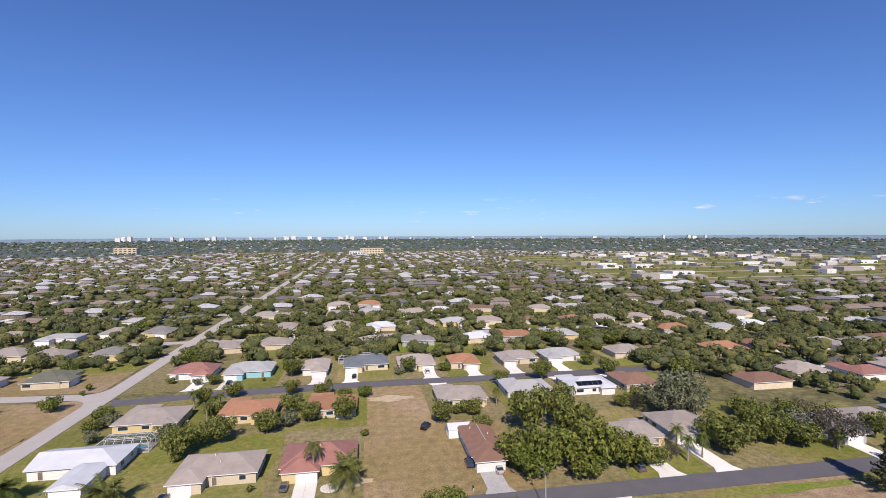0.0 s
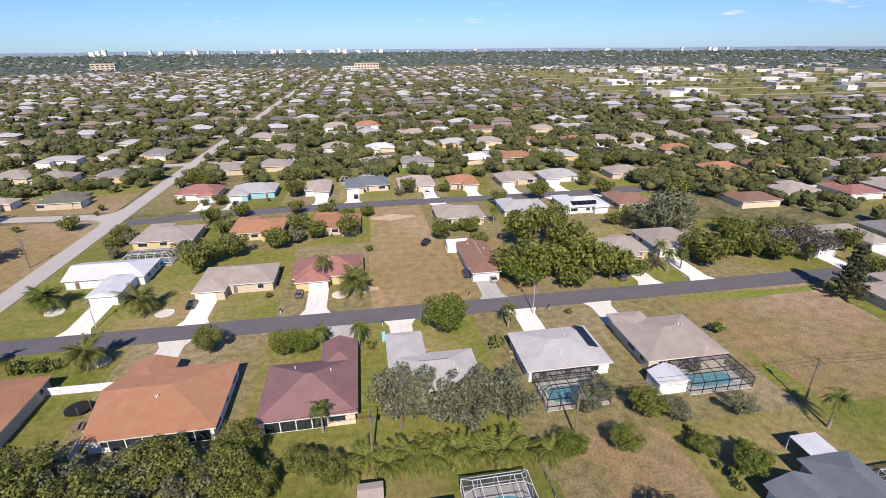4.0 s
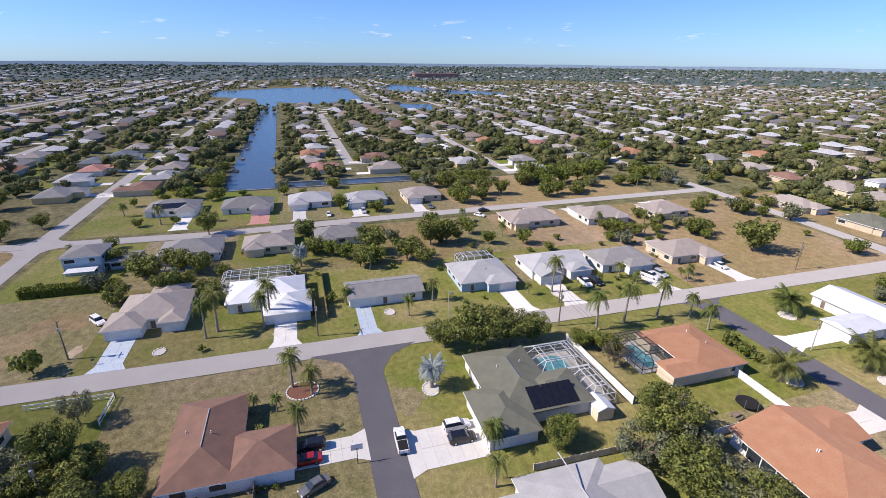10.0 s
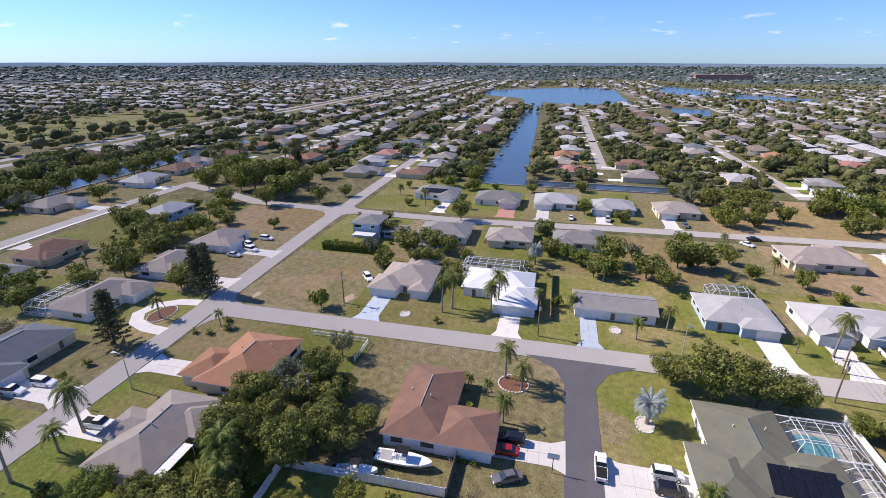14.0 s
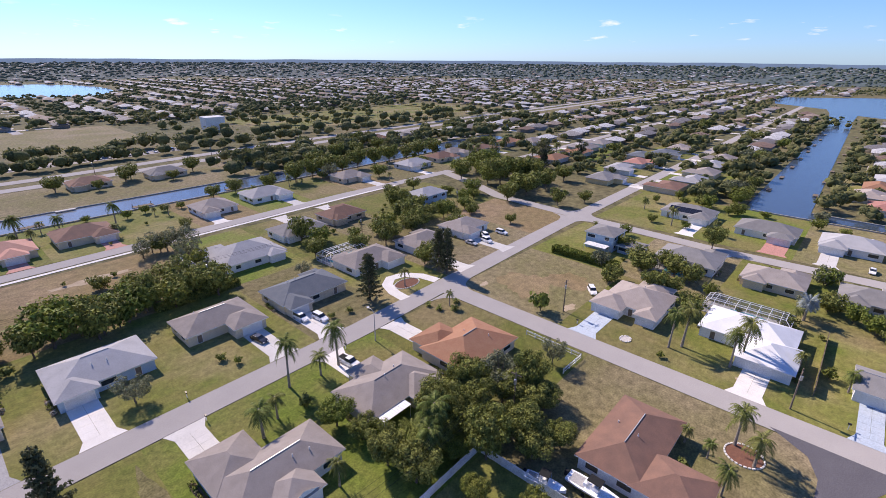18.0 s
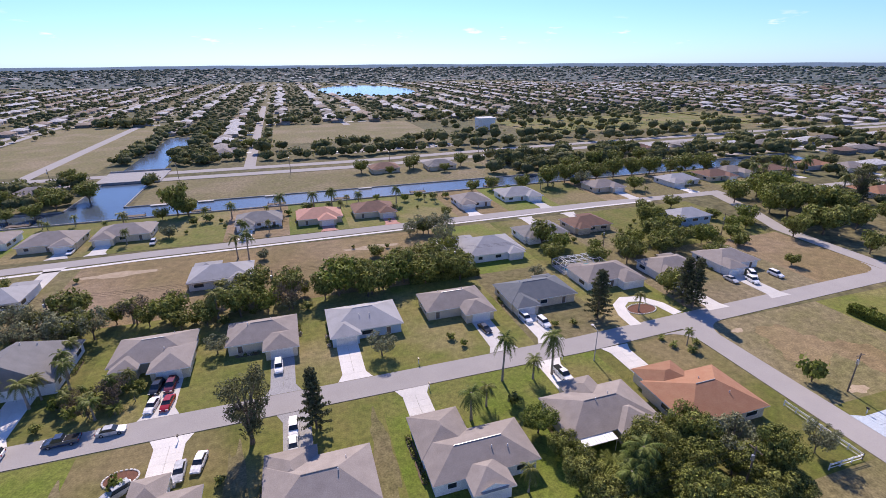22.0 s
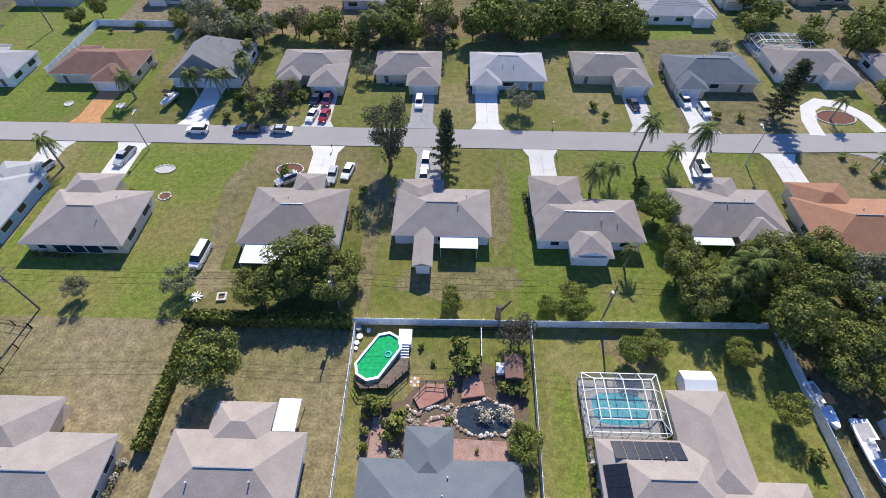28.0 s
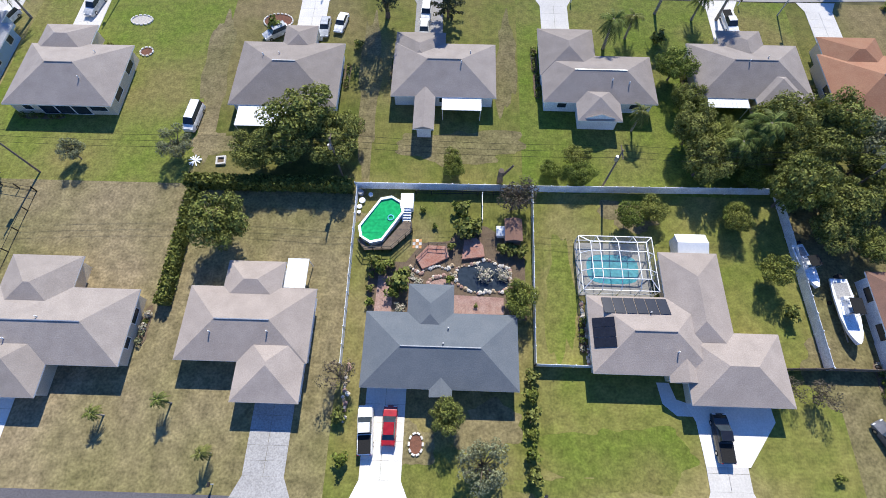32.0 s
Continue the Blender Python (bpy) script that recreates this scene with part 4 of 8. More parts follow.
row("e", -94.3,
    ([(-124, -44.6, -109.4, -29.3), (-128, -40, -118, -31), (-115, -45.8, -105.8, -37.4), (-114, -34.8, -106.8, -29.1)], "sand", "white", dict(drive_at=-41.6, drive=BLUE_DRIVE, lanai=())),
    ([(-125.5, -21.5, -112, -2.5), (-116, -12.5, -104, -1.2)], "white", "white", dict(drive_at=-7.5)),
    ([(-117.5, 7.3, -107, 27)], "grey", "white", dict(drive_at=11, drive=BLUE_DRIVE, drive_w=3.8, pitch=0.3, gables={0: "ns"})),
    ([(-122.8, 37, -108, 53.5), (-112, 44, -106, 53)], "pale", "blue", dict(drive_at=50)),
    ([(-123, 59, -110.5, 77.5), (-116, 59.6, -106.4, 67), (-114, 69.5, -107.4, 77.3)], "pale", "white", dict(drive_at=74, gables={0: "n", 1: "e", 2: "e"})),
    ([(-121, 81, -109, 99), (-112, 88, -106, 97)], "grey", "white", dict(drive_at=93)),
    ([(-122, 105.5, -109, 123)], "sand", "cream", dict(drive_at=119)))
row("w", -172,
    ([(-158, -68, -147, -57.5)], "grey", "blue", dict(storeys=2, drive=None, pitch=0.3)),
    ([(-157, -57.4, -149, -49)], "grey", "blue", dict(drive=None, pitch=0.25, gables={0: "n"}, label="low grey-roofed wing beside a two-storey house")),
    ([(-163, -45, -149, -27)], "grey", "white", dict()),
    ([(-162, -21, -150, -5)], "tan", "cream", dict()),
    ([(-164.5, 1.3, -152.5, 18.5)], "grey", "white", dict()),
    ([(-166, 71, -152, 92)], "sand", "cream", dict()),
    ([(-163, 101.5, -149, 120)], "tan", "white", dict()),
    ([(-162, 131.5, -149, 148.5)], "sand", "cream", dict()))
row("e", -183,
    ([(-214.5, -61, -201, -41.5)], "grey", "white", dict()),
    ([(-211.5, -33, -198, -13), (-200, -22, -194, -14)], "grey", "white", dict(drive=PINK_DRIVE, drive_w=7)),
    ([(-213, -7.5, -199, 10.5)], "pale", "white", dict()),
    ([(-209, 16, -196, 33.5)], "pale", "blue", dict()),
    ([(-210.5, 41, -197, 58)], "tan", "cream", dict()),
    ([(-127, 197, -113, 212)], "green", "cream", dict(drive=None)),
    ([(-124, 237, -109, 250)], "grey", "yellow", dict(drive=None)),
    ([(-157, 196, -139, 208)], "sand", "cream", dict(drive=None)))
row("n", -85.2,
    ([(103, -110.5, 118, -98)], "pale", "white", dict()),
    ([(74.5, -112, 95, -100)], "brown", "cream", dict(drive_at=80, drive=ORANGE_DRIVE)),
    ([(49.5, -116, 66, -99)], "grey", "white", dict(pitch=0.72, gables={0: "n"}, drive_at=56)),
    ([(25, -113, 41.5, -101), (24.7, -107, 33, -96.5), (35, -106, 40.6, -99)], "tan", "cream", dict(drive_at=29)),
    ([(2.6, -113, 18.6, -102), (2.6, -106, 10.5, -97.5)], "tan", "cream", dict(drive_at=6.5, drive=GREY_CONCRETE)),
    ([(-22, -113, -4.2, -100), (-11.5, -106, -4.2, -98)], "pale", "blue", dict(drive_at=-8)),
    ([(-46, -114, -28.7, -103), (-46, -107, -37.5, -98.5)], "tan", "cream", dict(drive_at=-42)),
    ([(-71, -113, -51, -100.5)], "slate", "cream", dict(drive_at=-54)),
    ([(-95.5, -117, -77, -105)], "tan", "white", dict(drive=None)),
    ([(-117.5, -115, -101, -103.5)], "tan", "white", dict()),
    ([(-139, -115, -123, -102.5)], "tan", "white", dict()))
row("s", -174,
    ([(73, -155, 91, -143)], "pale", "white", dict(drive_at=76)),
    ([(14.3, -154, 32.5, -141)], "pale", "white", dict(drive=None)),
    ([(-72.5, -151, -52, -134)], "pale", "white", dict(drive=None)),
    ([(-96, -157, -77.3, -145)], "grey", "white", dict()),
    ([(-117, -160, -100, -148)], "brown", "cream", dict()),
    ([(-154.5, -148.5, -138.5, -137)], "pale", "blue", dict(storeys=2, drive=None)))
row("n", -183,
    ([(99, -212, 116.6, -198)], "tan", "white", dict()),
    ([(75.3, -206, 94.3, -191.5)], "tan", "cream", dict()),
    ([(52.4, -208, 72, -194.5)], "tan", "cream", dict()),
    ([(5.3, -208, 23.5, -195)], "grey", "white", dict()),
    ([(-18.6, -206, 0, -192)], "red", "cream", dict(drive_at=-12, drive=PINK_DRIVE)),
    ([(-41.6, -208, -23.3, -194)], "brown", "cream", dict(drive=PINK_DRIVE)),
    ([(-86, -208, -70, -194)], "tan", "white", dict()),
    ([(-112.6, -211, -93.5, -197)], "pale", "white", dict()),
    ([(-160, -211, -143, -198)], "tan", "cream", dict()),
    ([(-207, -209, -187, -196)], "pale", "white", dict()),
    ([(-233, -211, -215, -198)], "brown", "cream", dict()))


row("s", -300,
    ([(-63, -291, -45, -278)], "brown", "cream", dict(drive=None)),
    ([(-98, -289, -79, -276)], "grey", "cream", dict(drive=None)),
    ([(112, -288, 131, -274)], "tan", "white", dict(drive=None)),
    ([(140, -290, 160, -276)], "brown", "cream", dict(drive=None)),
    ([(168, -292, 187, -278)], "grey", "white", dict(drive=None)),
    ([(-252, -297, -226, -285)], "brown", "cream", dict(drive=None)))
row("s", -78.5, ([(76, -66, 91, -50)], "pale", "blue", dict(drive_at=82)))


# ---- the suburb beyond ----
def np_mesh(name, verts, quads, mats, idx=None):
    """A mesh from arrays: verts n x 3, quads m x 4 (a triangle repeats no corner but uses -1 last)."""
    me = bpy.data.meshes.new(name)
    tri = quads[:, 3] < 0
    sizes = np.where(tri, 3, 4)
    flat = quads[quads >= 0]
    me.vertices.add(len(verts))
    me.vertices.foreach_set("co", np.ascontiguousarray(verts, dtype=np.float32).ravel())
    me.loops.add(len(flat))
    me.loops.foreach_set("vertex_index", flat.astype(np.int32))
    me.polygons.add(len(quads))
    me.polygons.foreach_set("loop_start", np.concatenate(([0], np.cumsum(sizes)[:-1])).astype(np.int32))
    for m in mats:
        me.materials.append(m)
    if idx is not None:
        me.polygons.foreach_set("material_index", idx.astype(np.int32))
    me.update(calc_edges=True)
    me.validate()
    return me


def in_water(x, y, pad=6):
    for a, c, d, e in ((-600, -38, -236, -14), (-250, -14, -236, 60), (-330, -246, 300, -226), (75, -480, 98, -245)):
        if a - pad < x < d + pad and c - pad < y < e + pad:
            return True
    if ((x + 185) / 115) ** 2 + ((y + 1165) / 235) ** 2 < 1 or ((x + 930) / 245) ** 2 + ((y + 5) / 132) ** 2 < 1:
        return True
    return any(((x - a) / (c + 8)) ** 2 + ((y - d) / (e + 8)) ** 2 < 1 for a, d, c, e in ((-1070, 235, 130, 42), (-900, 340, 75, 60), (-650, 156, 62, 34)))


def in_field(x, y):
    if abs(y + 318) < 24:
        return True
    return any(a < x < d and c < y < e for a, c, d, e in ((-130, -540, 15, -336), (112, -580, 232, -336), (-130, -300, 72, -247), (-520, -505, -130, -336), (300, 470, 1150, 1150), (-240, 20, -292, 100)))


def hand_zone(x, y):
    return -236 < x < 118 and -226 < y < 216


SITES = []  # x, y, wide along x?, street side


def add_site(x, y, along, side):
    if hand_zone(x, y) or in_water(x, y, 14) or in_field(x, y) or (abs(x + 91.5) < 17 and y > 0):
        return
    if rng.random() < 0.14:
        return
    SITES.append((x + rng.uniform(-4, 4), y + rng.uniform(-5, 5), along, side))


N_STREETS = [270 + 89 * k for k in range(15)]
for y in (8.4, 96.4, 182, -82, -165):
    for k in range(5, 40):
        for s in (-1, 1):
            add_site(24.4 * k, y + s * 21, "x", -s)
for y in N_STREETS:
    for k in range(-48, 62):
        if math.hypot(24.4 * k, y) < 1500:
            for s in (-1, 1):
                add_site(24.4 * k + 6, y + s * 21, "x", -s)
W_STREETS = [-258, -172, -88, 26, 110, 190]
for y in W_STREETS:
    for k in range(10, 62):
        for s in (-1, 1):
            if not (y in (-258, -172) and k < 13):
                add_site(-24.4 * k, y + s * 21, "x", -s)
SITES += [(x, y, "x", side) for x, y, side in ((-241, -210, 1), (-268, -206, 1), (-301, -207, 1), (-270, -150, -1), (-300, -148, -1), (-284, -292, -1), (-258, -290, -1)) if not in_water(x, y, 9)]
S_STREETS = [24.5 + 98 * k for k in range(-15, 14)]
for x in S_STREETS:
    for k in range(0, 48):
        y = -352 - 24.4 * k
        if math.hypot(x, y) < 1500 and not (-520 < x < -100 and y > -545):
            for s in (-1, 1):
                add_site(x + s * 22, y, "y", -s)
for y in N_STREETS[:12]:
    strip("road", [(-1000, y), (0, y + 1), (1200, y)], 6.2, PALE_ASPHALT, 0.0, PALE)
for x in S_STREETS[2:-2]:
    if x not in (24.5, 122.5) and abs(x + 171) > 250:
        strip("road", [(x, -332), (x + 1, -800), (x, -1400)], 6.2, PALE_ASPHALT, 0.0, PALE)
for y in W_STREETS[:2] + W_STREETS[5:]:
    strip("road", [(-240, y), (-700, y), (-1400, y)], 6.2, PALE_ASPHALT, 0.0, PALE)

# the nearer of these houses are things of their own, from a few patterns; the rest are one mass
MID = 380
PATTERNS = []
ROOF_KEYS = ["tan", "pale", "sand", "grey", "brown", "tan", "orange", "sand", "white", "red", "grey", "tan", "pale", "slate"]
for i, rk in enumerate(ROOF_KEYS):
    q = random.Random(i + 40)
    w, d = q.uniform(16, 19), q.uniform(11, 14)
    sx = q.choice((-1, 1)) * (w / 2 - 4.4)
    rects = [(-w / 2, -d / 2, w / 2, d / 2), (sx - 4, d / 2 - 5, sx + 4, d / 2 + 4.5)]
    wall = q.choice(["white", "cream", "white", "yellow", "cream", "grey"])
    PATTERNS.append((rects, rk, wall, q.choice((0.34, 0.4, 0.4, 0.28))))
far_sites, done = [], {}
for x, y, along, side in SITES:
    r = math.hypot(x, y)
    if r > MID:
        far_sites.append((x, y, along, side))
        continue
    i = rng.randrange(len(PATTERNS))
    turn = (0 if side > 0 else 180) if along == "x" else (-90 if side > 0 else 90)
    if i not in done:
        rects, rk, wall, pitch = PATTERNS[i]
        h = thing("house", 0, 0, 0, 0, f"{wall} suburban bungalow with a hipped {rk} roof", "house", "bungalows along the streets")
        w = Build()
        for j, (a, c, d, e) in enumerate(rects):
            w.box(a + SET, c + SET, -0.1, d - SET, e - SET, EAVE - 0.1)
            rf = Build()
            hip(rf, a, c, d, e, EAVE - 0.006 * j, pitch)
            part("roof", rf, [ROOFS[rk], TRIM], h)
        part("wall", w, WALLS[wall], h)
        a, c, d, e = rects[1]
        part("garage_door", Build().box((a + d) / 2 - 2.4, e - SET - 0.05, 0, (a + d) / 2 + 2.4, e - SET + 0.05, 2.2), TRIM, h)
        part("driveway", Build().box((a + d) / 2 - 2.5, e - SET, -0.1, (a + d) / 2 + 2.5, 17.8, 0.05), CONCRETE, h, "pale concrete driveway")
        h.matrix_basis = pose(x, y, 0, 0, 0, turn)
        done[i] = h
    else:
        copy_thing(done[i], pose(x, y, 0, 0, 0, turn))
    if rng.random() < 0.7:
        wx = 11.5
        pts = [(x - wx, y - 17), (x + wx, y - 17), (x + wx, y + 17), (x - wx, y + 17)] if along == "x" else [(x - 17, y - wx), (x + 17, y - wx), (x + 17, y + wx), (x - 17, y + wx)]
        patch("lawn", pts, rng.choice((GRASS, GRASS, DRY, LUSH)), -0.02, "lawn round a suburban bungalow", "lawn")

# the far houses
rest = random.Random(11)
for k in range(5200):
    r = 1500 + 3300 * rest.random() ** 0.8
    a = rest.uniform(0, 2 * math.pi)
    x, y = r * math.cos(a), r * math.sin(a)
    if not in_water(x, y) and not in_field(x, y):
        far_sites.append((round(x / 24.4) * 24.4 + rest.uniform(-5, 5), round(y / 45) * 45 + rest.uniform(-6, 6), rest.choice("xy"), 1))
V, F, MI = [], [], []
for x, y, along, side in far_sites:
    w, d = rest.uniform(14, 20), rest.uniform(11, 15)
    if along == "y":
        w, d = d, w
    a, c, e, f = x - w / 2, y - d / 2, x + w / 2, y + d / 2
    n = len(V)
    V += [(a, c, 2.75), (e, c, 2.75), (e, f, 2.75), (a, f, 2.75)]
    h = min(w, d) / 2 * rest.uniform(0.3, 0.42)
    V += [(a + d / 2, y, 2.75 + h), (e - d / 2, y, 2.75 + h)] if w >= d else [(x, c + w / 2, 2.75 + h), (x, f - w / 2, 2.75 + h)]
    F += [(n, n + 1, n + 5, n + 4), (n + 2, n + 3, n + 4, n + 5), (n + 3, n, n + 4, -1), (n + 1, n + 2, n + 5, -1)] if w >= d else [(n + 1, n + 2, n + 5, n + 4), (n + 3, n, n + 4, n + 5), (n, n + 1, n + 4, -1), (n + 2, n + 3, n + 5, -1)]
    MI += [0] * 4
    n = len(V)
    a, c, e, f = a + 0.6, c + 0.6, e - 0.6, f - 0.6
    V += [(a, c, 0), (e, c, 0), (e, f, 0), (a, f, 0), (a, c, 2.8), (e, c, 2.8), (e, f, 2.8), (a, f, 2.8)]
    F += [(n, n + 1, n + 5, n + 4), (n + 1, n + 2, n + 6, n + 5), (n + 2, n + 3, n + 7, n + 6), (n + 3, n, n + 4, n + 7)]
    MI += [1] * 4
    if rest.random() < 0.8 and math.hypot(x, y) < 1600:
        n = len(V)
        gx, gy, s = x + rest.uniform(-4, 4), y + rest.uniform(-4, 4), side
        V += [(gx - 2.6, y + s * 5, 0.03), (gx + 2.6, y + s * 5, 0.03), (gx + 2.6, y + s * 18, 0.03), (gx - 2.6, y + s * 18, 0.03)] if along == "x" else [(x + s * 5, gy - 2.6, 0.03), (x + s * 18, gy - 2.6, 0.03), (x + s * 18, gy + 2.6, 0.03), (x + s * 5, gy + 2.6, 0.03)]
        F.append((n, n + 1, n + 2, n + 3))
        MI.append(2)
tagged(new("distant_houses", np_mesh("distant_houses", np.array(V), np.array(F), [FAR_ROOF, FAR_WALL, CONCRETE], np.array(MI))), "thousands of distant low houses with mixed roofs", "houses", kind="stuff")

# commercial sheds to the north-east
com = Build()
for k in range(130):
    x, y = rest.uniform(310, 1250), rest.uniform(520, 1280)
    if x < 340 + (y - 520) * 0.12:
        continue
    w, d, h = rest.uniform(12, 40), rest.uniform(10, 24), rest.uniform(4, 6.5)
    com.box(x - w / 2, y - d / 2, 0, x + w / 2, y + d / 2, h)
    com.box(x - w / 2 + 2, y - d / 2 + 2, h - 0.3, x + w / 2 - 2, y + d / 2 - 2, h + 0.4)
solid("commercial_district", com, COMMERCE, "white flat-roofed shops and warehouses far off", "shops", kind="stuff")


def block_building(name, x, y, w, d, h, mat, label, storeys, bays, top=None):
    b = thing(name, x, y, 0, 0, label, "building")
    part("wall", Build().box(-w / 2, -d / 2, 0, w / 2, d / 2, h), mat, b)
    part("roof", Build().box(-w / 2 - 0.5, -d / 2 - 0.5, h, w / 2 + 0.5, d / 2 + 0.5, h + 1.5), top or mat, b)
    for s in range(storeys):
        for k in range(bays):
            wx = -w / 2 + w * (k + 0.5) / bays
            z = h * (s + 0.35) / storeys
            part("window", Build().box(wx - w / bays * 0.3, -d / 2 - 0.1, z, wx + w / bays * 0.3, d / 2 + 0.1, z + h / storeys * 0.4), GLASS, b)


block_building("apartment_building", 20, 1330, 62, 26, 17, WALLS["cream"], "long cream apartment building above distant trees", 3, 8)
block_building("apartment_building", -22, 1300, 36, 22, 11, WALLS["white"], "white apartment wing beside distant trees", 3, 5)
block_building("apartment_building", -700, 1560, 62, 25, 17, WALLS["cream"], "pale apartment building far off", 3, 5)
block_building("apartment_building", -1800, 500, 40, 165, 13, ROOFS["red"], "long red-roofed building far beyond the canals", 2, 3, ROOFS["red"])
block_building("pump_building", -183, -436, 16, 12, 10, WALLS["white"], "pale windowless block among park trees", 0, 0)
sky_b = random.Random(5)
for k in range(34):
    a = radians(90 + 9.3 + sky_b.uniform(-8, 16) if k < 22 else 90 - sky_b.uniform(-2, 40))
    r = 4600
    w, h = sky_b.uniform(14, 40), sky_b.uniform(30, 47) if k < 22 else sky_b.uniform(24, 36)
    t = thing("tower", r * math.cos(a), r * math.sin(a), 0, 0, "pale high-rise block on the far horizon", "tower", "skyline towers")
    part("wall", Build().box(-w / 2, -12, 0, w / 2, 12, h), WALLS["white"], t)
    part("roof", Build().box(-w / 4, -6, h, w / 4, 6, h + 3), WALLS["grey"], t)


# ---- plants ----
def leaves(b, r, cx, cy, cz, rx, rz, count, size, mat=0, fine=False):
    """Single leaf sprays scattered through a lumpy ball, denser at its skin."""
    for _ in range(count):
        u, t = r.uniform(-0.9, 1), r.uniform(0, 2 * math.pi)
        k = r.uniform(0.62, 1.06)
        q = math.sqrt(max(0, 1 - u * u))
        p = Vector((cx + rx * k * q * math.cos(t), cy + rx * k * q * math.sin(t), cz + rz * k * u))
        n = Vector((q * math.cos(t) + r.uniform(-0.8, 0.8), q * math.sin(t) + r.uniform(-0.8, 0.8), u + r.uniform(-0.4, 1.0))).normalized()
        a = n.orthogonal().normalized()
        a.rotate(Matrix.Rotation(r.uniform(0, 6.28), 3, n))
        c = n.cross(a)
        s = size * r.uniform(0.6, 1.3)
        if fine:
            b.face([p - a * s - c * s * 0.4, p + a * s * 0.2 - c * s * 0.9, p + a * s * 0.5 + c * s], mat)
        else:
            b.face([p - a * s - c * s * 0.5, p + a * s * 0.2 - c * s * 0.8, p + a * s + c * s * 0.3, p - a * s * 0.1 + c * s * 0.8], mat)


def broadleaf(seed, radius, height, dens, leaf, trunk_h=0.3, clumps=14, sparse=False, leafsize=0.42, whole=False, low=0.22, lump=(0.24, 0.46), fill=0.62):
    """Meshes for a spreading tree: trunk with limbs, and a crown of clumps; or, for small and far ones, both in one."""
    r = random.Random(seed)
    t, c = Build(), Build()
    th = height * trunk_h
    t.tube([(0, 0, -0.2), (0.1, 0.05, th * 0.5), (0.15, 0, th)], [0.30 * height / 8, 0.22 * height / 8, 0.18 * height / 8], 7)
    for k in range(clumps):
        a = 2 * math.pi * k / clumps * 2.4 + r.uniform(-0.5, 0.5)
        lev = (k + 0.5) / clumps
        rr = radius * (0.25 + 0.55 * math.sin(math.pi * min(1, 0.25 + 0.75 * (1 - lev)))) * r.uniform(0.75, 1.1)
        z = th + (height - th) * (low + (0.84 - low) * lev)
        p = (rr * math.cos(a), rr * math.sin(a), z)
        mid = (p[0] * 0.45, p[1] * 0.45, th + (z - th) * 0.6)
        t.tube([(0.1, 0, th * 0.85), mid, p], [0.12 * height / 8, 0.07 * height / 8, 0.02], 5, cap=False)
        cr = radius * r.uniform(*lump)
        leaves(c, r, *p, cr, cr * 0.8, int(dens * cr * cr / 2.2), leafsize, 0, not whole)
    if not sparse:
        leaves(c, r, 0, 0, th + (height - th) * 0.5, radius * fill, (height - th) * 0.4, int(dens * radius), leafsize * 1.2, 0, not whole)
    if whole:
        n = len(t.v)
        t.v.extend(c.v)
        t.f.extend(tuple(n + i for i in q) for q in c.f)
        t.m.extend([1] * len(c.f))
        return (t.mesh("plant", [BARK, leaf]),)
    return t.mesh("trunk", BARK), c.mesh("crown", leaf)


def palm(seed, height, spread, fronds, frond_mat, thick=0.16, droop=1.0, lean=0.4):
    r = random.Random(seed)
    t, c = Build(), Build()
    lx, ly = r.uniform(-lean, lean), r.uniform(-lean, lean)
    t.tube([(0, 0, -0.2), (lx * 0.3, ly * 0.3, height * 0.35), (lx * 0.7, ly * 0.7, height * 0.7), (lx, ly, height)], [thick * 1.5, thick * 1.05, thick, thick * 0.85], 8)
    for k in range(fronds):
        a = 2 * math.pi * k / fronds + r.uniform(-0.2, 0.2)
        up = r.uniform(-0.35, 0.95)
        L = spread * r.uniform(0.85, 1.1)
        pts = []
        for j in range(6):
            s = j / 5
            out = L * (s - 0.12 * s * s)
            z = height + L * (up * s - droop * (0.55 + 0.35 * (1 - abs(up))) * s * s)
            pts.append(Vector((lx + out * math.cos(a), ly + out * math.sin(a), z)))
        sx, sy = -math.sin(a), math.cos(a)
        for j in range(11):
            # a pair of narrow leaflets at each step along the stem
            s = 0.08 + 0.9 * j / 11
            i0, f0 = int(s * 5), s * 5 - int(s * 5)
            p = pts[i0].lerp(pts[min(5, i0 + 1)], f0)
            d = pts[min(5, i0 + 1)] - pts[i0]
            w = L * 0.25 * math.sin(math.pi * (0.22 + 0.7 * s)) * r.uniform(0.85, 1.1)
            for sg in (-1, 1):
                tip = p + Vector((sx * sg * w, sy * sg * w, -0.45 * w)) + d * 0.75
                c.face([p - d * 0.14, p + d * 0.26, tip])
    return t.mesh("trunk", PALM_BARK), c.mesh("crown", frond_mat)


def norfolk(seed, height, radius):
    r = random.Random(seed)
    t, c = Build(), Build()
    t.tube([(0, 0, -0.2), (0, 0, height * 0.5), (0, 0, height)], [0.28, 0.18, 0.03], 7)
    n = int(height * 1.1)
    for k in range(n):
        z = height * (0.10 + 0.88 * k / n)
        rr = radius * (1 - 0.75 * k / n) * r.uniform(0.75, 1.15)
        for j in range(6):
            a = j * 1.047 + k * 0.5 + r.uniform(-0.2, 0.2)
            e = Vector((rr * math.cos(a), rr * math.sin(a), z + 0.25 * rr))
            t.bar((0, 0, z), tuple(e), 0.06, 0, 0.02)
            for s in (0.3, 0.48, 0.66, 0.83, 1.0):
                leaves(c, r, e.x * s, e.y * s, z + 0.25 * rr * s, 0.38, 0.22, 9, 0.27, 0, True)
    return t.mesh("trunk", BARK), c.mesh("crown", PINE_LEAF)


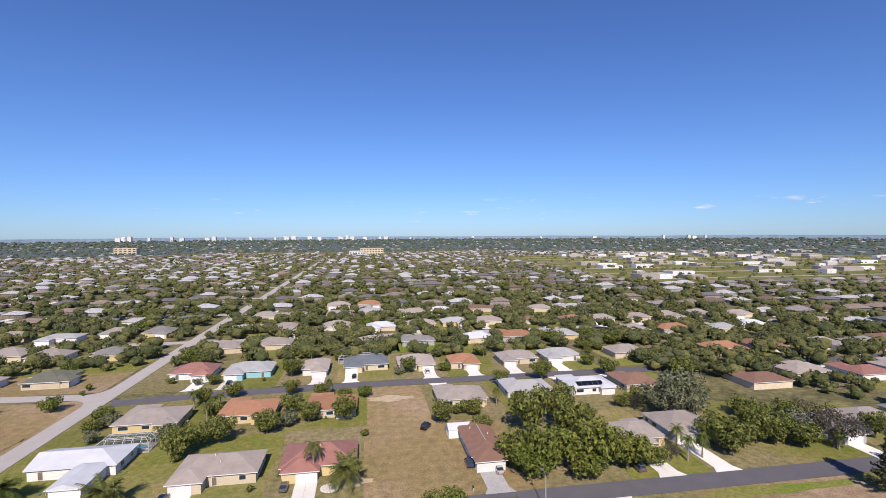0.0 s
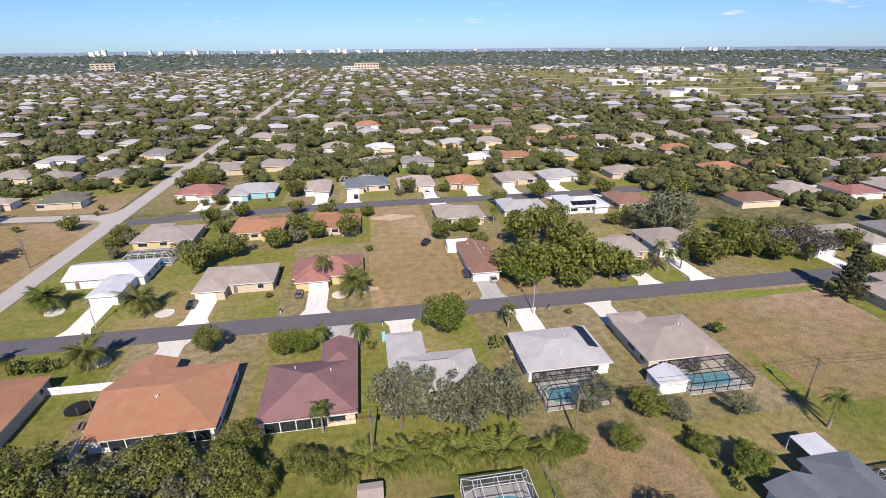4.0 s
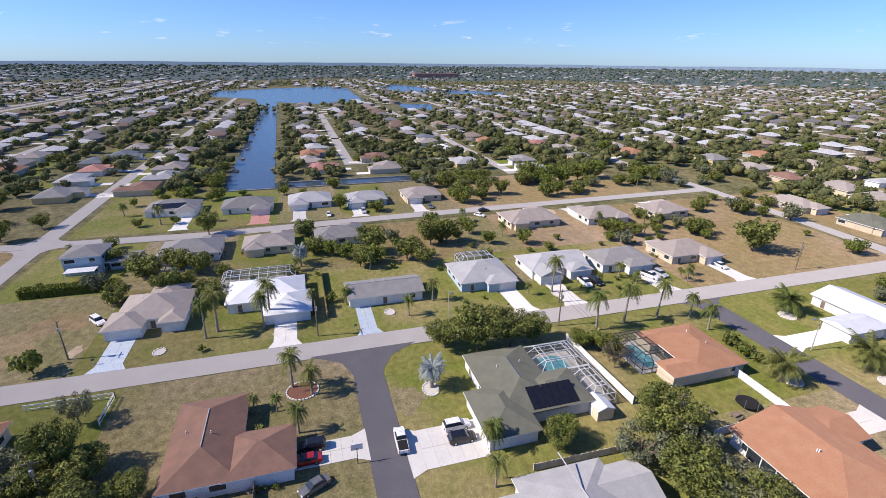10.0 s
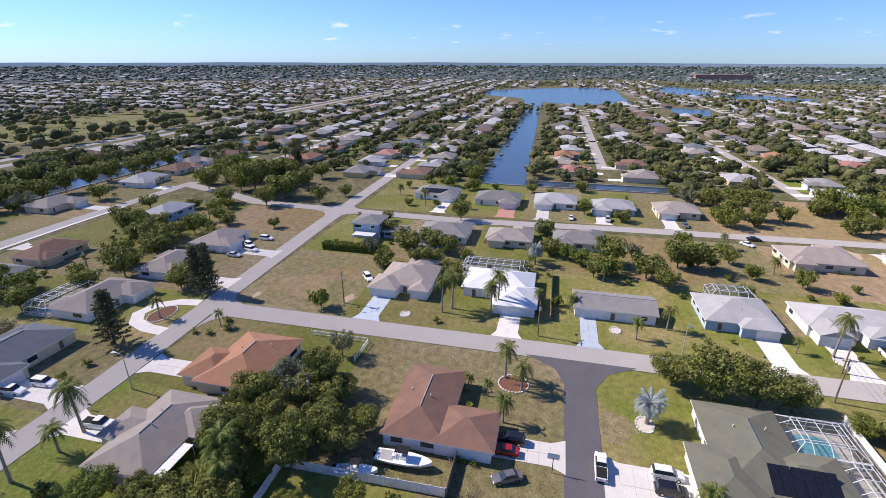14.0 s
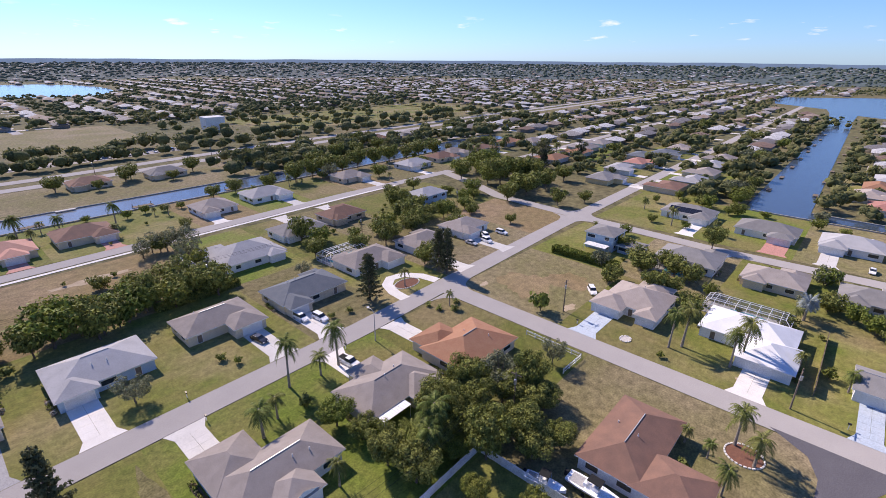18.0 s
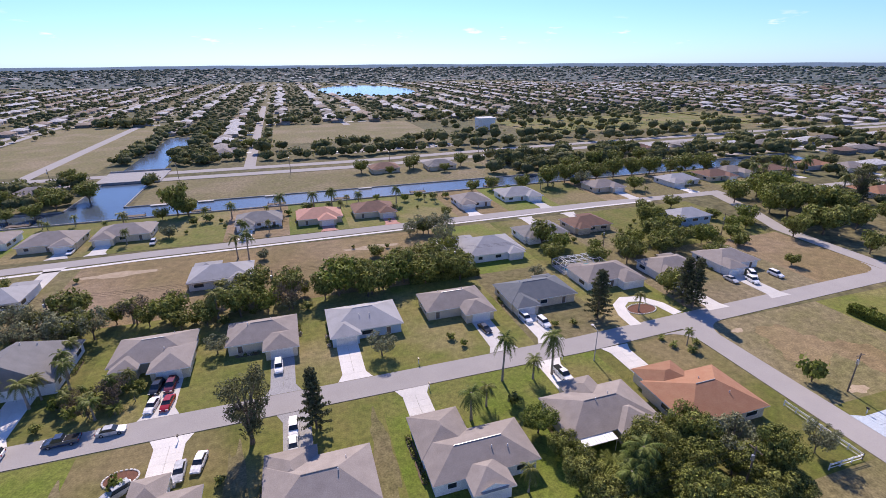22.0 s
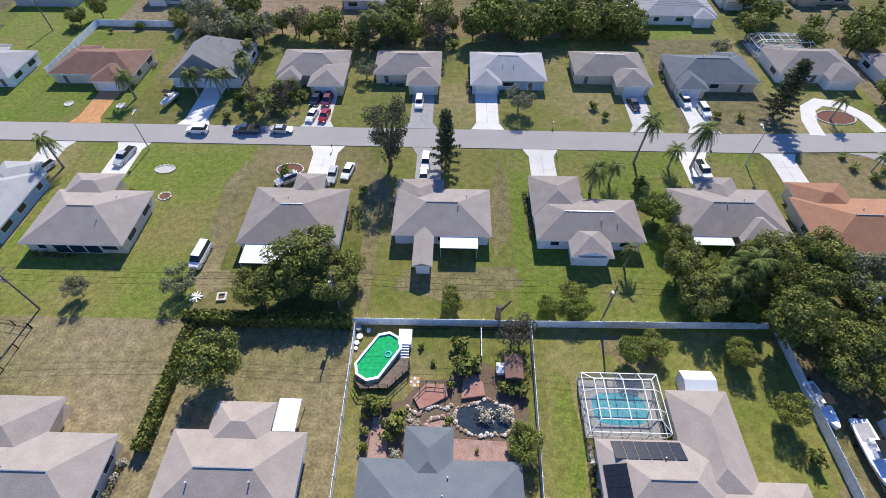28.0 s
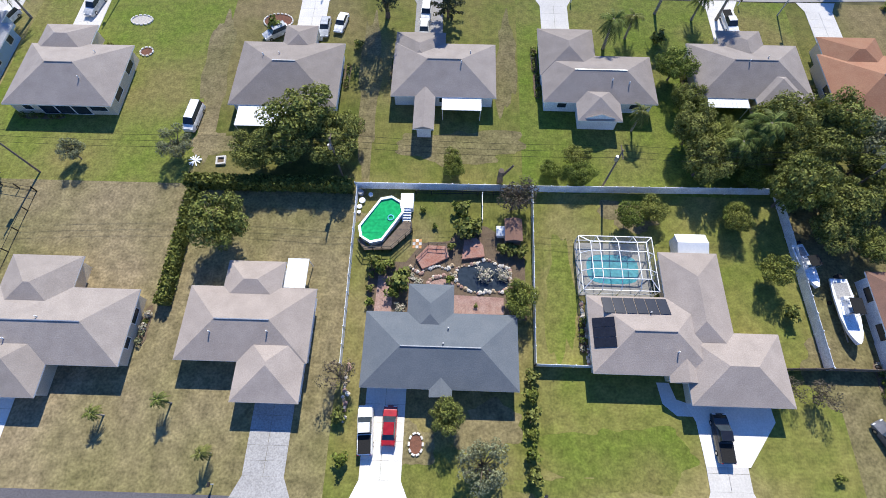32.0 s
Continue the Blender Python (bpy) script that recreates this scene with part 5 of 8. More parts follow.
MESHES = {
    "oak": [broadleaf(s, 4.0, 7.0, 95, LEAF, 0.16, 18, False, 0.32) for s in (1, 2, 3)],
    "oak_near": [broadleaf(s, 4.0, 7.0, 330, LEAF, 0.16, 34, False, 0.18, False, 0.22, (0.17, 0.36), 0.5) for s in (1, 2, 3)],
    "bright_near": [broadleaf(s, 3.6, 6.0, 300, BRIGHT_LEAF, 0.14, 30, False, 0.175, False, 0.22, (0.17, 0.36), 0.5) for s in (4, 5)],
    "grey_near": [broadleaf(s, 3.6, 6.0, 270, GREY_LEAF, 0.25, 26, True, 0.17, False, 0.22, (0.17, 0.36)) for s in (6, 7)],
    "bright": [broadleaf(s, 3.6, 6.0, 90, BRIGHT_LEAF, 0.14, 16, False, 0.31) for s in (4, 5)],
    "grey": [broadleaf(s, 3.6, 6.0, 110, GREY_LEAF, 0.25, 15, True, 0.25) for s in (6, 7)],
    "twig": [broadleaf(s, 3.4, 6.5, 105, BROWN_LEAF, 0.25, 16, True, 0.2) for s in (8,)],
    "bush": [broadleaf(s, 1.5, 2.2, 90, m, 0.12, 8, False, 0.24, True) for s, m in ((9, LEAF), (10, BRIGHT_LEAF))],
    "palm": [palm(s, 6.0, 2.6, 26, FROND, 0.2, 1.1) for s in (11, 12, 13)],
    "areca": [palm(s, 1.6, 2.7, 34, YELLOW_FROND, 0.35, 0.55, 0.2) for s in (26, 27)],
    "tall_palm": [palm(s, 8.6, 2.8, 26, FROND, 0.2, 1.15) for s in (14, 15)],
    "date_palm": [palm(s, 3.0, 3.4, 52, FROND, 0.32, 0.5, 0.1) for s in (16, 17)],
    "silver_palm": [palm(18, 4.0, 2.3, 64, SILVER_FROND, 0.24, 0.45, 0.1)],
    "pine": [norfolk(19, 15, 3.5), norfolk(20, 12.5, 3.0)],
    "tall": [broadleaf(25, 3.8, 14, 150, PINE_LEAF, 0.12, 44, True, 0.19, False, 0.12, (0.24, 0.44))],
    "mid": [broadleaf(s, 4.0, 5.6, 80, m, 0.06, 14, False, 0.3, True) for s, m in ((21, LEAF), (22, LEAF), (23, BRIGHT_LEAF), (24, GREY_LEAF))],
}
PLANT_WORDS = {
    "oak": ("oak_tree", "spreading dark green broadleaf tree", "tree"), "bright": ("leafy_tree", "dense bright green broadleaf tree", "tree"),
    "grey": ("thin_tree", "thin grey-green open-crowned tree", "tree"), "twig": ("bare_tree", "nearly leafless brown tree", "tree"), "bush": ("bush", "rounded green garden bush", "bush"),
    "palm": ("palm_tree", "feathery green palm on a slim trunk", "palm"), "tall_palm": ("palm_tree", "tall feathery palm on a bare grey trunk", "palm"),
    "areca": ("areca_palm", "low clump of yellow-green arching palm fronds", "palm"), "date_palm": ("date_palm", "low bushy date palm with arching fronds", "palm"), "silver_palm": ("silver_palm", "silvery blue fan palm in a garden bed", "palm"),
    "tall": ("casuarina_tree", "tall thin dark feathery tree beside a street", "tree"),
    "pine": ("norfolk_pine", "tall narrow dark Norfolk pine", "tree"), "mid": ("garden_tree", "green garden tree between bungalows", "tree"),
}

def plant(kind, x, y, size=1.0, tall=1.0, z=0.0):
    near = kind + "_near" if kind + "_near" in MESHES and math.hypot(x, y) < 108 else kind
    i = rng.randrange(len(MESHES[kind]))
    m = Matrix.LocRotScale((x, y, z), Euler((0, 0, rng.uniform(0, 6.28))), None)
    name, label, cat = PLANT_WORDS[kind]
    meshes = MESHES[near][i]
    root = new(name, meshes[0] if len(meshes) == 1 else None)
    tagged(root, label, cat)
    q = random.Random(int(x * 71 + y * 131))
    root.matrix_basis = m @ Matrix.Diagonal((size * q.uniform(0.88, 1.12), size * q.uniform(0.88, 1.12), size * tall * q.uniform(0.92, 1.22), 1))
    for nm, me in zip(("trunk", "crown"), meshes if len(meshes) == 2 else ()):
        o = new(nm, me)
        o.parent = root
    return root


def plants(kind, *spots):
    for s in spots:
        plant(kind, *s)


# scattered garden trees among the middle houses
tr = random.Random(3)
count = 0
while count < 150:
    a, r = tr.uniform(0, 6.28), 130 + 420 * tr.random() ** 0.7
    x, y = r * math.cos(a), r * math.sin(a)
    if hand_zone(x, y) or in_water(x, y, 3) or in_field(x, y) or abs(x + 91) < 7 or (-60 < math.degrees(math.atan2(y, x)) < 20 and r > 250):
        continue
    if any(abs(x - s[0]) < 10 and abs(y - s[1]) < 9 for s in SITES):
        continue
    if any(abs(y - q) < 5 for q in N_STREETS + W_STREETS) and tr.random() < 0.95:
        continue
    plant("mid" if tr.random() < 0.85 else "palm", x, y, tr.uniform(0.6, 1.35))
    count += 1

# the distant tree cover, one mass
ico = np.array([(0, 0, 1), (0.89, 0, 0.45), (0.28, 0.85, 0.45), (-0.72, 0.53, 0.45), (-0.72, -0.53, 0.45), (0.28, -0.85, 0.45), (0.72, 0.53, -0.45), (-0.28, 0.85, -0.45), (-0.89, 0, -0.45), (-0.28, -0.85, -0.45), (0.72, -0.53, -0.45), (0, 0, -1)])
ico_f = np.array([(0, 1, 2), (0, 2, 3), (0, 3, 4), (0, 4, 5), (0, 5, 1), (1, 6, 2), (2, 7, 3), (3, 8, 4), (4, 9, 5), (5, 10, 1), (2, 6, 7), (3, 7, 8), (4, 8, 9), (5, 9, 10), (1, 10, 6)])
rn = np.random.RandomState(4)
VV, FF, base = [], [], 0
WV, WF, wood_base = [], [], 0  # the woods past the last streets


ball = bmesh.new()
bmesh.ops.create_icosphere(ball, subdivisions=2, radius=1.0)
ball.verts.ensure_lookup_table()
ball_v, ball_f = np.array([v.co[:] for v in ball.verts]), np.array([[v.index for v in f.verts] + [-1] for f in ball.faces])
ball.free()
LOBES = [ball_v * (rn.uniform(0.72, 1.18, (len(ball_v), 1)) + 0.16 * np.sin(ball_v @ rn.normal(size=(3, 1)) * 5)) for _ in range(8)]


def far_tree(x, y, rad, h):
    global base
    if math.hypot(x, y) < 620:
        # a crown of two or three lumpy masses, and leaf sprays at its skin
        for _ in range(3 if math.hypot(x, y) < 420 else 2):
            s = rad * rn.uniform(0.48, 0.72)
            off = rn.uniform(-0.5, 0.5, 2) * rad
            v = LOBES[rn.randint(8)][:, [0, 1, 2] if rn.rand() < 0.5 else [1, 0, 2]] * (s, s, s * 0.8)
            VV.append(v + (x + off[0], y + off[1], h * rn.uniform(0.5, 0.72)))
            FF.append(ball_f + np.where(ball_f < 0, 0, base))
            base += len(ball_v)
        k = 120 if math.hypot(x, y) < 400 else 34
        u, t = rn.uniform(-0.5, 1, k), rn.uniform(0, 6.28, k)
        q = np.sqrt(1 - u * u)
        lump = rad * (0.85 + 0.25 * np.sin(3 * t + x) * q) * rn.uniform(0.75, 1.05, k)
        c = np.stack([x + lump * q * np.cos(t), y + lump * q * np.sin(t), h * 0.62 + lump * 0.75 * u], 1)
        a, d = rn.normal(size=(k, 3)), rn.normal(size=(k, 3))
        a /= np.linalg.norm(a, axis=1, keepdims=True)
        d /= np.linalg.norm(d, axis=1, keepdims=True)
        s = rad * rn.uniform(0.09, 0.2, (k, 1))
        VV.append(np.stack([c - a * s, c - d * s * 0.8, c + a * s, c + d * s * 0.8], 1).reshape(-1, 3))
        FF.append(np.arange(4 * k).reshape(k, 4) + base)
        base += 4 * k
        return
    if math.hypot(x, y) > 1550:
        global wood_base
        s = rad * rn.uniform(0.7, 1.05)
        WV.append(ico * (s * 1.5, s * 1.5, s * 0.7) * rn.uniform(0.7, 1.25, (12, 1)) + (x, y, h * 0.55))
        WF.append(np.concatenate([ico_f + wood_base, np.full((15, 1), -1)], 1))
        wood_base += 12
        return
    lobes = 3 if math.hypot(x, y) < 900 else 2 if math.hypot(x, y) < 1500 else 1
    for k in range(lobes):
        s = rad * rn.uniform(0.5, 0.8)
        off = rn.uniform(-0.55, 0.55, 2) * rad
        v = ico * (s, s, s * 0.75) * rn.uniform(0.7, 1.25, (12, 1)) + (x + off[0], y + off[1], h * rn.uniform(0.45, 0.8))
        VV.append(v)
        FF.append(np.concatenate([ico_f + base, np.full((15, 1), -1)], 1))
        base += 12


tr = random.Random(9)
ROOMS = {}
for s in SITES:
    ROOMS.setdefault((int(s[0] // 30), int(s[1] // 30)), []).append(s)


def over_house(x, y, pad):
    """Whether a crown there would cover the roof of one of the houses along the streets."""
    i, j = int(x // 30), int(y // 30)
    for u in (i - 1, i, i + 1):
        for v in (j - 1, j, j + 1):
            for sx, sy, along, side in ROOMS.get((u, v), ()):
                hw, hd = (9.5, 8) if along == "x" else (8, 9.5)
                if abs(x - sx) < hw + pad and abs(y - sy) < hd + pad:
                    return True
    return False


def open_lots(x, y):
    return -420 < x < -225 and -245 < y < -110


n = 0
while n < 24000:
    a = tr.uniform(0, 6.28)
    deg = math.degrees(a) % 360
    if 300 < deg or deg < 22:
        if tr.random() < 0.85:
            continue
    r = 215 + 4500 * tr.random() ** 1.6
    if r < 380 and tr.random() > (r - 110) / 230:
        continue
    x, y = r * math.cos(a), r * math.sin(a)
    if hand_zone(x, y) or in_water(x, y, 2) or (in_field(x, y) and (x < 200 or tr.random() < 0.4)) or abs(x + 91.5) < 6:
        continue
    if r < 1000:
        if (x < -200 and any(abs(y - q) < 6 for q in W_STREETS)) or (y > 220 and any(abs(y - q) < 5 for q in N_STREETS)) or (y < -330 and any(abs(x - q) < 6 for q in (24.5, 146, 235))):
            continue
    if open_lots(x, y) and tr.random() < 0.6:
        continue
    rad = tr.choice((tr.uniform(1.8, 3.6), tr.uniform(2.8, 5.2))) * (1 + max(0, r - 1400) / 2100)
    if r < 1500 and over_house(x, y, rad * (0.35 if y < 150 else -0.1)):
        continue
    far_tree(x, y, rad, rad * 1.35)
    n += 1
n = 0
while n < 12500:
    # trees close about the houses
    a, r = tr.uniform(0, 6.28), 250 + 1150 * tr.random() ** 0.8
    deg = math.degrees(a)
    x, y = r * math.cos(a), r * math.sin(a)
    if hand_zone(x, y) or in_water(x, y, 2) or in_field(x, y) or abs(x + 91.5) < 6 or (300 < deg or deg < 22):
        continue
    if (x < -200 and any(abs(y - q) < 7 for q in W_STREETS)) or (y > 220 and any(abs(y - q) < 6 for q in N_STREETS)) or (y < -330 and any(abs((x - 24.5 + 49) % 98 - 49) < 6 for q in (0,))):
        continue
    if open_lots(x, y) and tr.random() < 0.6:
        continue
    rad = tr.choice((tr.uniform(1.4, 3.0), tr.uniform(2.4, 4.6)))
    if over_house(x, y, rad * (0.3 if y < 150 else -0.2)):
        continue
    far_tree(x, y, rad, rad * 1.6)
    n += 1
for k in range(125):
    # woods between the canal and the main road
    x, y = tr.uniform(-470, -112), tr.uniform(-300, -249)
    if over_house(x, y, 1):
        continue
    far_tree(x, y, tr.uniform(3.5, 6.2), tr.uniform(7, 10))
for k in range(64):
    # shade trees in lines along the park's edge
    for y, big in ((-345, 0.8), (-376 - 10 * math.sin(k), 0.95)):
        if tr.random() < 0.8:
            rad = tr.uniform(4.8, 7.8) * big
            far_tree(14 - 8.4 * k + tr.uniform(-3, 3), y + tr.uniform(-4, 4), rad, rad * 1.35)
for k in range(70):
    far_tree(tr.uniform(-540, 30), -545 + tr.uniform(-26, 14), tr.uniform(3.5, 6.5), 8)
for k in range(58):
    far_tree(tr.uniform(-500, -150), tr.uniform(-500, -395), tr.uniform(3.5, 5.8), 7)
for k in range(70):
    # along the side canal and the field's edge
    far_tree(tr.choice((72, 101, 108)) + tr.uniform(-4, 4), tr.uniform(-560, -345), tr.uniform(2.6, 5.2), 6)
for k in range(26):
    far_tree(170 + tr.uniform(-34, 30), -585 + tr.uniform(-12, 10), tr.uniform(4.5, 7), 8)
# bluer leaf colours put the haze of distance onto these woods
HAZE_TINTED_LEAF = island_palette("haze_tinted_leaves", [(0.070, 0.098, 0.070), (0.090, 0.118, 0.080), (0.060, 0.085, 0.066), (0.105, 0.125, 0.085)], 0.95)
tagged(new("distant_woods", np_mesh("distant_woods", np.concatenate(WV), np.concatenate(WF), [HAZE_TINTED_LEAF])), "dark woods on the far plain, tinted blue-green to imitate haze", "woods", kind="stuff")
tagged(new("distant_trees", np_mesh("distant_trees", np.concatenate(VV), np.concatenate(FF), [FAR_LEAF])), "distant dark green tree cover over the suburb", "trees", kind="stuff")



# ---- the trees, palms and bushes of the gardens ----
plants("oak", (30.9, -27.5, 1.1), (21.8, -45.5, 1.25), (24.5, -40.8, 1), (16.9, -41.7, 1.12), (28.7, -40, 0.88), (15.9, -45.5, 0.75), (-37.9, -53.2, 0.65), (-37, -46.1, 0.85), (-37.6, -40.3, 0.85), (-43.9, -42.9, 0.9), (-52.7, -48.1, 1.05), (-55.9, -43.8, 1.05), (-51, -40.6, 0.85), (-55.4, -33.9, 1.05), (-62.4, -35.7, 0.9), (-0.8, -4, 0.57), (55, -126.2, 0.85), (46.5, -126.7, 0.75), (38.2, -122.9, 0.8), (30.2, -118.6, 0.7), (14.4, -131, 1), (17.3, -126.9, 0.75), (-5.3, -123.9, 1), (-31.2, -135.7, 1.12), (-40.1, -138.9, 1.12), (-45.9, -167.9, 0.88), (-78.5, -127.4, 0.95), (-88.7, -138.4, 0.75))
plants("oak", (-132, -146.9, 0.88), (-120.4, -124.9, 1.05), (23.9, -124.5, 0.65), (65.9, -131.3, 0.65), (0.2, -128.7, 0.55), (-128.4, -218.8, 1.5), (-154.1, -240.9, 1.38), (-177.1, -249.6, 1.38), (-112.1, -215.7, 1), (93.2, -262.7, 1.25), (106.1, -238.7, 1), (115.8, -237.5, 0.88), (-194.1, -252.9, 1.25), (-217.2, -258.1, 1.25), (53.8, -219.9, 0.75), (-122.8, -133, 1.12), (-117.2, -122, 1.12), (-132.6, -147.8, 1), (-195.6, -138.1, 1.88), (-208.7, -136.8, 1.88), (-189.3, -118.7, 1.75), (-184.3, -99.1, 1), (-197.6, -92.9, 0.75), (-138, -44.2, 1), (-120.1, -25.6, 0.9), (-175.1, -34.1, 1), (-146.2, -40, 0.75), (-143.2, 18.7, 1.12))
plants("oak", (-135, 28.5, 1.12), (-145.3, 38.9, 1.12), (-144.9, 44.3, 1.12), (-129.4, 32.4, 0.88), (-132.7, 13.7, 0.75), (-81.5, 32.1, 1.38), (-81, 39.4, 1.25), (-84.4, 25.5, 1.05), (-81.2, 45.1, 0.9), (-215.3, 66.6, 1.38), (-205.5, 71, 1.12), (-202.1, 79.2, 1.12), (-200.7, 87.9, 1), (-112.5, 140.7, 1.55), (-51.4, 34.6, 0.7), (-65.1, -34.4, 0.82), (-58.9, -27.6, 0.75), (-70.8, -41.8, 0.75), (-61.6, -41.4, 0.85), (-48.1, 51.6, 1.25), (-37.7, 48.4, 1.25), (-30.7, 53.6, 1.12), (-22.4, 51.3, 1.12), (-21.4, 57.6, 0.9))
plants("oak", (-34, 87.2, 0.8), (-18.2, 49.2, 0.75), (-12, 52.8, 0.62), (-7.8, 50.6, 0.62), (35, 32.8, 0.85), (-39.7, 137, 1), (-28.5, 141.6, 1), (-7, 146.8, 1.05), (-17.5, 147.8, 0.9), (-47.6, 128.4, 1), (-44.6, 134.1, 0.88), (22.2, 139.7, 0.85), (45.6, 128.7, 1.62), (56.9, 135.5, 1.38), (56, 124.1, 1.38), (92.6, 106.3, 1.38), (91.6, 112, 1.12), (108.8, 113.2, 1.25), (114.4, 107.2, 1.12), (139.1, 108.9, 1), (130.9, 93.5, 0.88), (104.2, 111.4, 0.85), (-45.9, 174.7, 0.75), (-26.3, 174.1, 0.75), (-29.6, 196.9, 1), (17.1, 194.2, 0.85), (50, 172.6, 0.85), (67.4, 175.1, 1))
plants("oak", (96.2, 176.8, 1), (32.6, 130.9, 0.75), (-76.2, 221.6, 1), (-69.5, 218.2, 1), (-57.8, 192, 0.65))
plants("bright", (-36.7, -59.3, 0.89), (-45.4, -38.9, 0.61), (-29.6, -33, 0.56), (-44.6, -23.8, 0.72), (-41.4, -32.9, 0.5), (-19.7, -41.9, 0.56), (-15.3, -40.1, 0.39), (-0.8, -40.9, 0.47), (-12.4, -131.4, 1.53), (-20.7, -125.6, 1.25), (-43.4, -125.7, 1.25), (-48.5, -144.7, 0.97), (-194.1, -162.6, 1.53), (-215.7, -168.2, 1.53), (-195.3, -145.6, 1.53), (-174.7, -139.4, 1.25), (-166.5, -197.6, 1.11), (44.5, -223.6, 1.25), (-212.6, -167.2, 1.67), (-202.7, -170.3, 1.39), (-224.9, -166.8, 1.67), (-168, -61.6, 0.61), (-144.4, 5.8, 0.78), (-222.9, 111.4, 1.53), (-214, 117, 1.53), (-212.2, 125.9, 1.39), (-216.9, 138.2, 1.53), (-218.5, 149.1, 1.53))
plants("bright", (-76.6, 53.7, 0.72), (-73.6, 57.7, 0.72), (-53, 36.3, 0.72), (-138.4, 107.3, 0.83), (-134.7, 111.5, 0.83), (14.7, 85.9, 1.39), (27.3, 49.7, 0.72), (35.8, 49.2, 0.72), (43.1, 55.7, 0.83), (-18.7, 84, 0.89), (-14.9, 83.6, 0.72), (51.5, 42.4, 0.72), (47, 46.7, 0.56), (36.5, 110.4, 1.45), (42.7, 106.4, 1.65), (49.3, 107.6, 1.7), (56.2, 105.6, 1.7), (62, 104.2, 1.5), (38.2, 104.2, 1.4), (50.2, 101.5, 1.11))
plants("grey", (-44.7, 53.7, 1.3), (-34.5, 53.3, 1.25), (-25.7, 49, 1.2), (-45.2, 45.2, 1.1), (41.6, -42, 0.72), (-63.7, -43.9, 1.25), (57.2, -40.4, 0.61), (69, -37.5, 0.69), (-15, -92, 0.92), (-5.2, 1.3, 0.89), (-67.8, -117.3, 0.72), (-145.5, -213.5, 1.11), (20.6, -104.7, 0.72), (-78.8, -40.5, 0.83), (-140.8, -3.9, 0.78), (2.9, 59.8, 1.53), (9.3, 59.8, 1.53), (18.1, 61.2, 1.53), (20.6, 57.9, 1.25), (13.3, 56.4, 1.25), (47.3, 53.8, 0.72), (58.6, 53.2, 0.72), (34, 57.9, 0.83), (37.2, 60.2, 0.69), (98.5, 134.9, 2.08), (90.2, 133.7, 1.67), (96.1, 127.6, 1.67), (113.7, 110.9, 1.39))
plants("twig", (-10.8, -34, 0.71), (12.7, -8.2, 0.65), (-43.6, -8.4, 0.47), (-46.9, -7.7, 0.56), (-68.1, 56.8, 0.88), (122.6, 105.6, 1.76), (121.8, 110.5, 1.47))
plants("palm", (-43.5, -43.3, 1.11), (-26.6, -66.2, 1), (-30.7, -68.7, 0.81), (-29.3, -48.5, 0.74), (48, -100.2, 1), (58.5, -95.6, 1), (53.2, -95.6, 1), (76.7, -70.5, 1), (72.8, -94.6, 1), (-43.3, -73.6, 0.81), (-83.4, -90.7, 0.81), (33.7, -4.6, 0.46), (41.7, -2.9, 0.48), (27.4, 1, 0.46), (49.6, -104.5, 0.89), (51, -112.3, 0.81), (60.3, -99.3, 0.81), (52.1, -98.1, 0.81), (74.5, -134.3, 0.74), (-5.4, -207.2, 0.81), (-14, -205.7, 0.81), (-19, -206.5, 0.81), (21.3, -193.6, 0.74), (-100.9, -209.4, 0.74), (-40.9, -196, 0.74), (-109.9, -1.2, 0.7))
plants("palm", (-106.2, 28.8, 0.81), (-100.2, 21.2, 0.81), (-109.9, 7.2, 0.74), (-74.3, -12.5, 0.56), (-66.6, -5, 0.74), (-79.3, -6, 1), (-76.1, -2.5, 1), (-54.2, 24.8, 0.81), (-83.2, -73.6, 0.59), (-73, -8.6, 0.52), (-75, 86.8, 0.89), (-81.2, 87.2, 0.89), (-54.5, 24.2, 0.74), (-47.5, 22.4, 0.74), (-105.5, 84.1, 0.74), (-148.5, 105.4, 0.74), (-139.9, 127, 0.74))
plants("areca", (-79.4, -77.6, 0.42), (-79.9, -74.3, 0.45), (-82.5, -71.2, 0.5), (-85.9, -73.5, 0.45), (-3.1, 53.8, 1), (0.2, 51.5, 1.1), (2.2, 53.6, 1), (3.8, 52.2, 1.2), (5.6, 53.8, 1), (7.1, 51.5, 1.1), (9.0, 53.2, 1), (10.7, 51.6, 1.2), (12.4, 53.1, 1), (14.1, 51.4, 1.1), (15.8, 52.8, 1), (17.4, 50.6, 1.2), (19.2, 52.4, 1), (21.1, 50.8, 1.1), (24.4, 49.8, 1), (-5.7, 51.4, 1), (-17.1, 51.6, 1))
plants("palm", (-9.8, 61.2, 0.81), (-3.9, 83.8, 0.81), (-11.4, 85, 0.81), (-48.2, 153.1, 0.89), (-24.9, 44.3, 1), (-26.7, 42.9, 1), (28.5, 85.9, 0.81), (71, 48.2, 1), (79.3, 105.8, 0.96), (80, 111.2, 0.89), (84.1, 106.8, 0.89))
plants("tall_palm", (-104.6, -22.3, 1.05), (-102.2, -24.4, 0.95), (-105.8, -10.9, 1.1), (-103.4, -12.2, 0.9), (-36.9, -75, 1), (-47.8, -73.7, 1), (20.3, -163.7, 1), (16.6, -160.9, 1), (-102.5, 61.1, 1), (-81.9, 61.5, 1), (-83.1, 69.8, 1), (-83.2, 79.2, 1), (-12.5, 113.3, 1))
plants("pine", (0.8, -72.9, 1), (-71.2, -91.4, 1), (-97.9, -87.5, 1), (-248.7, -144.4, 1), (-98.1, -91.1, 1), (112.9, 84.2, 1.27))
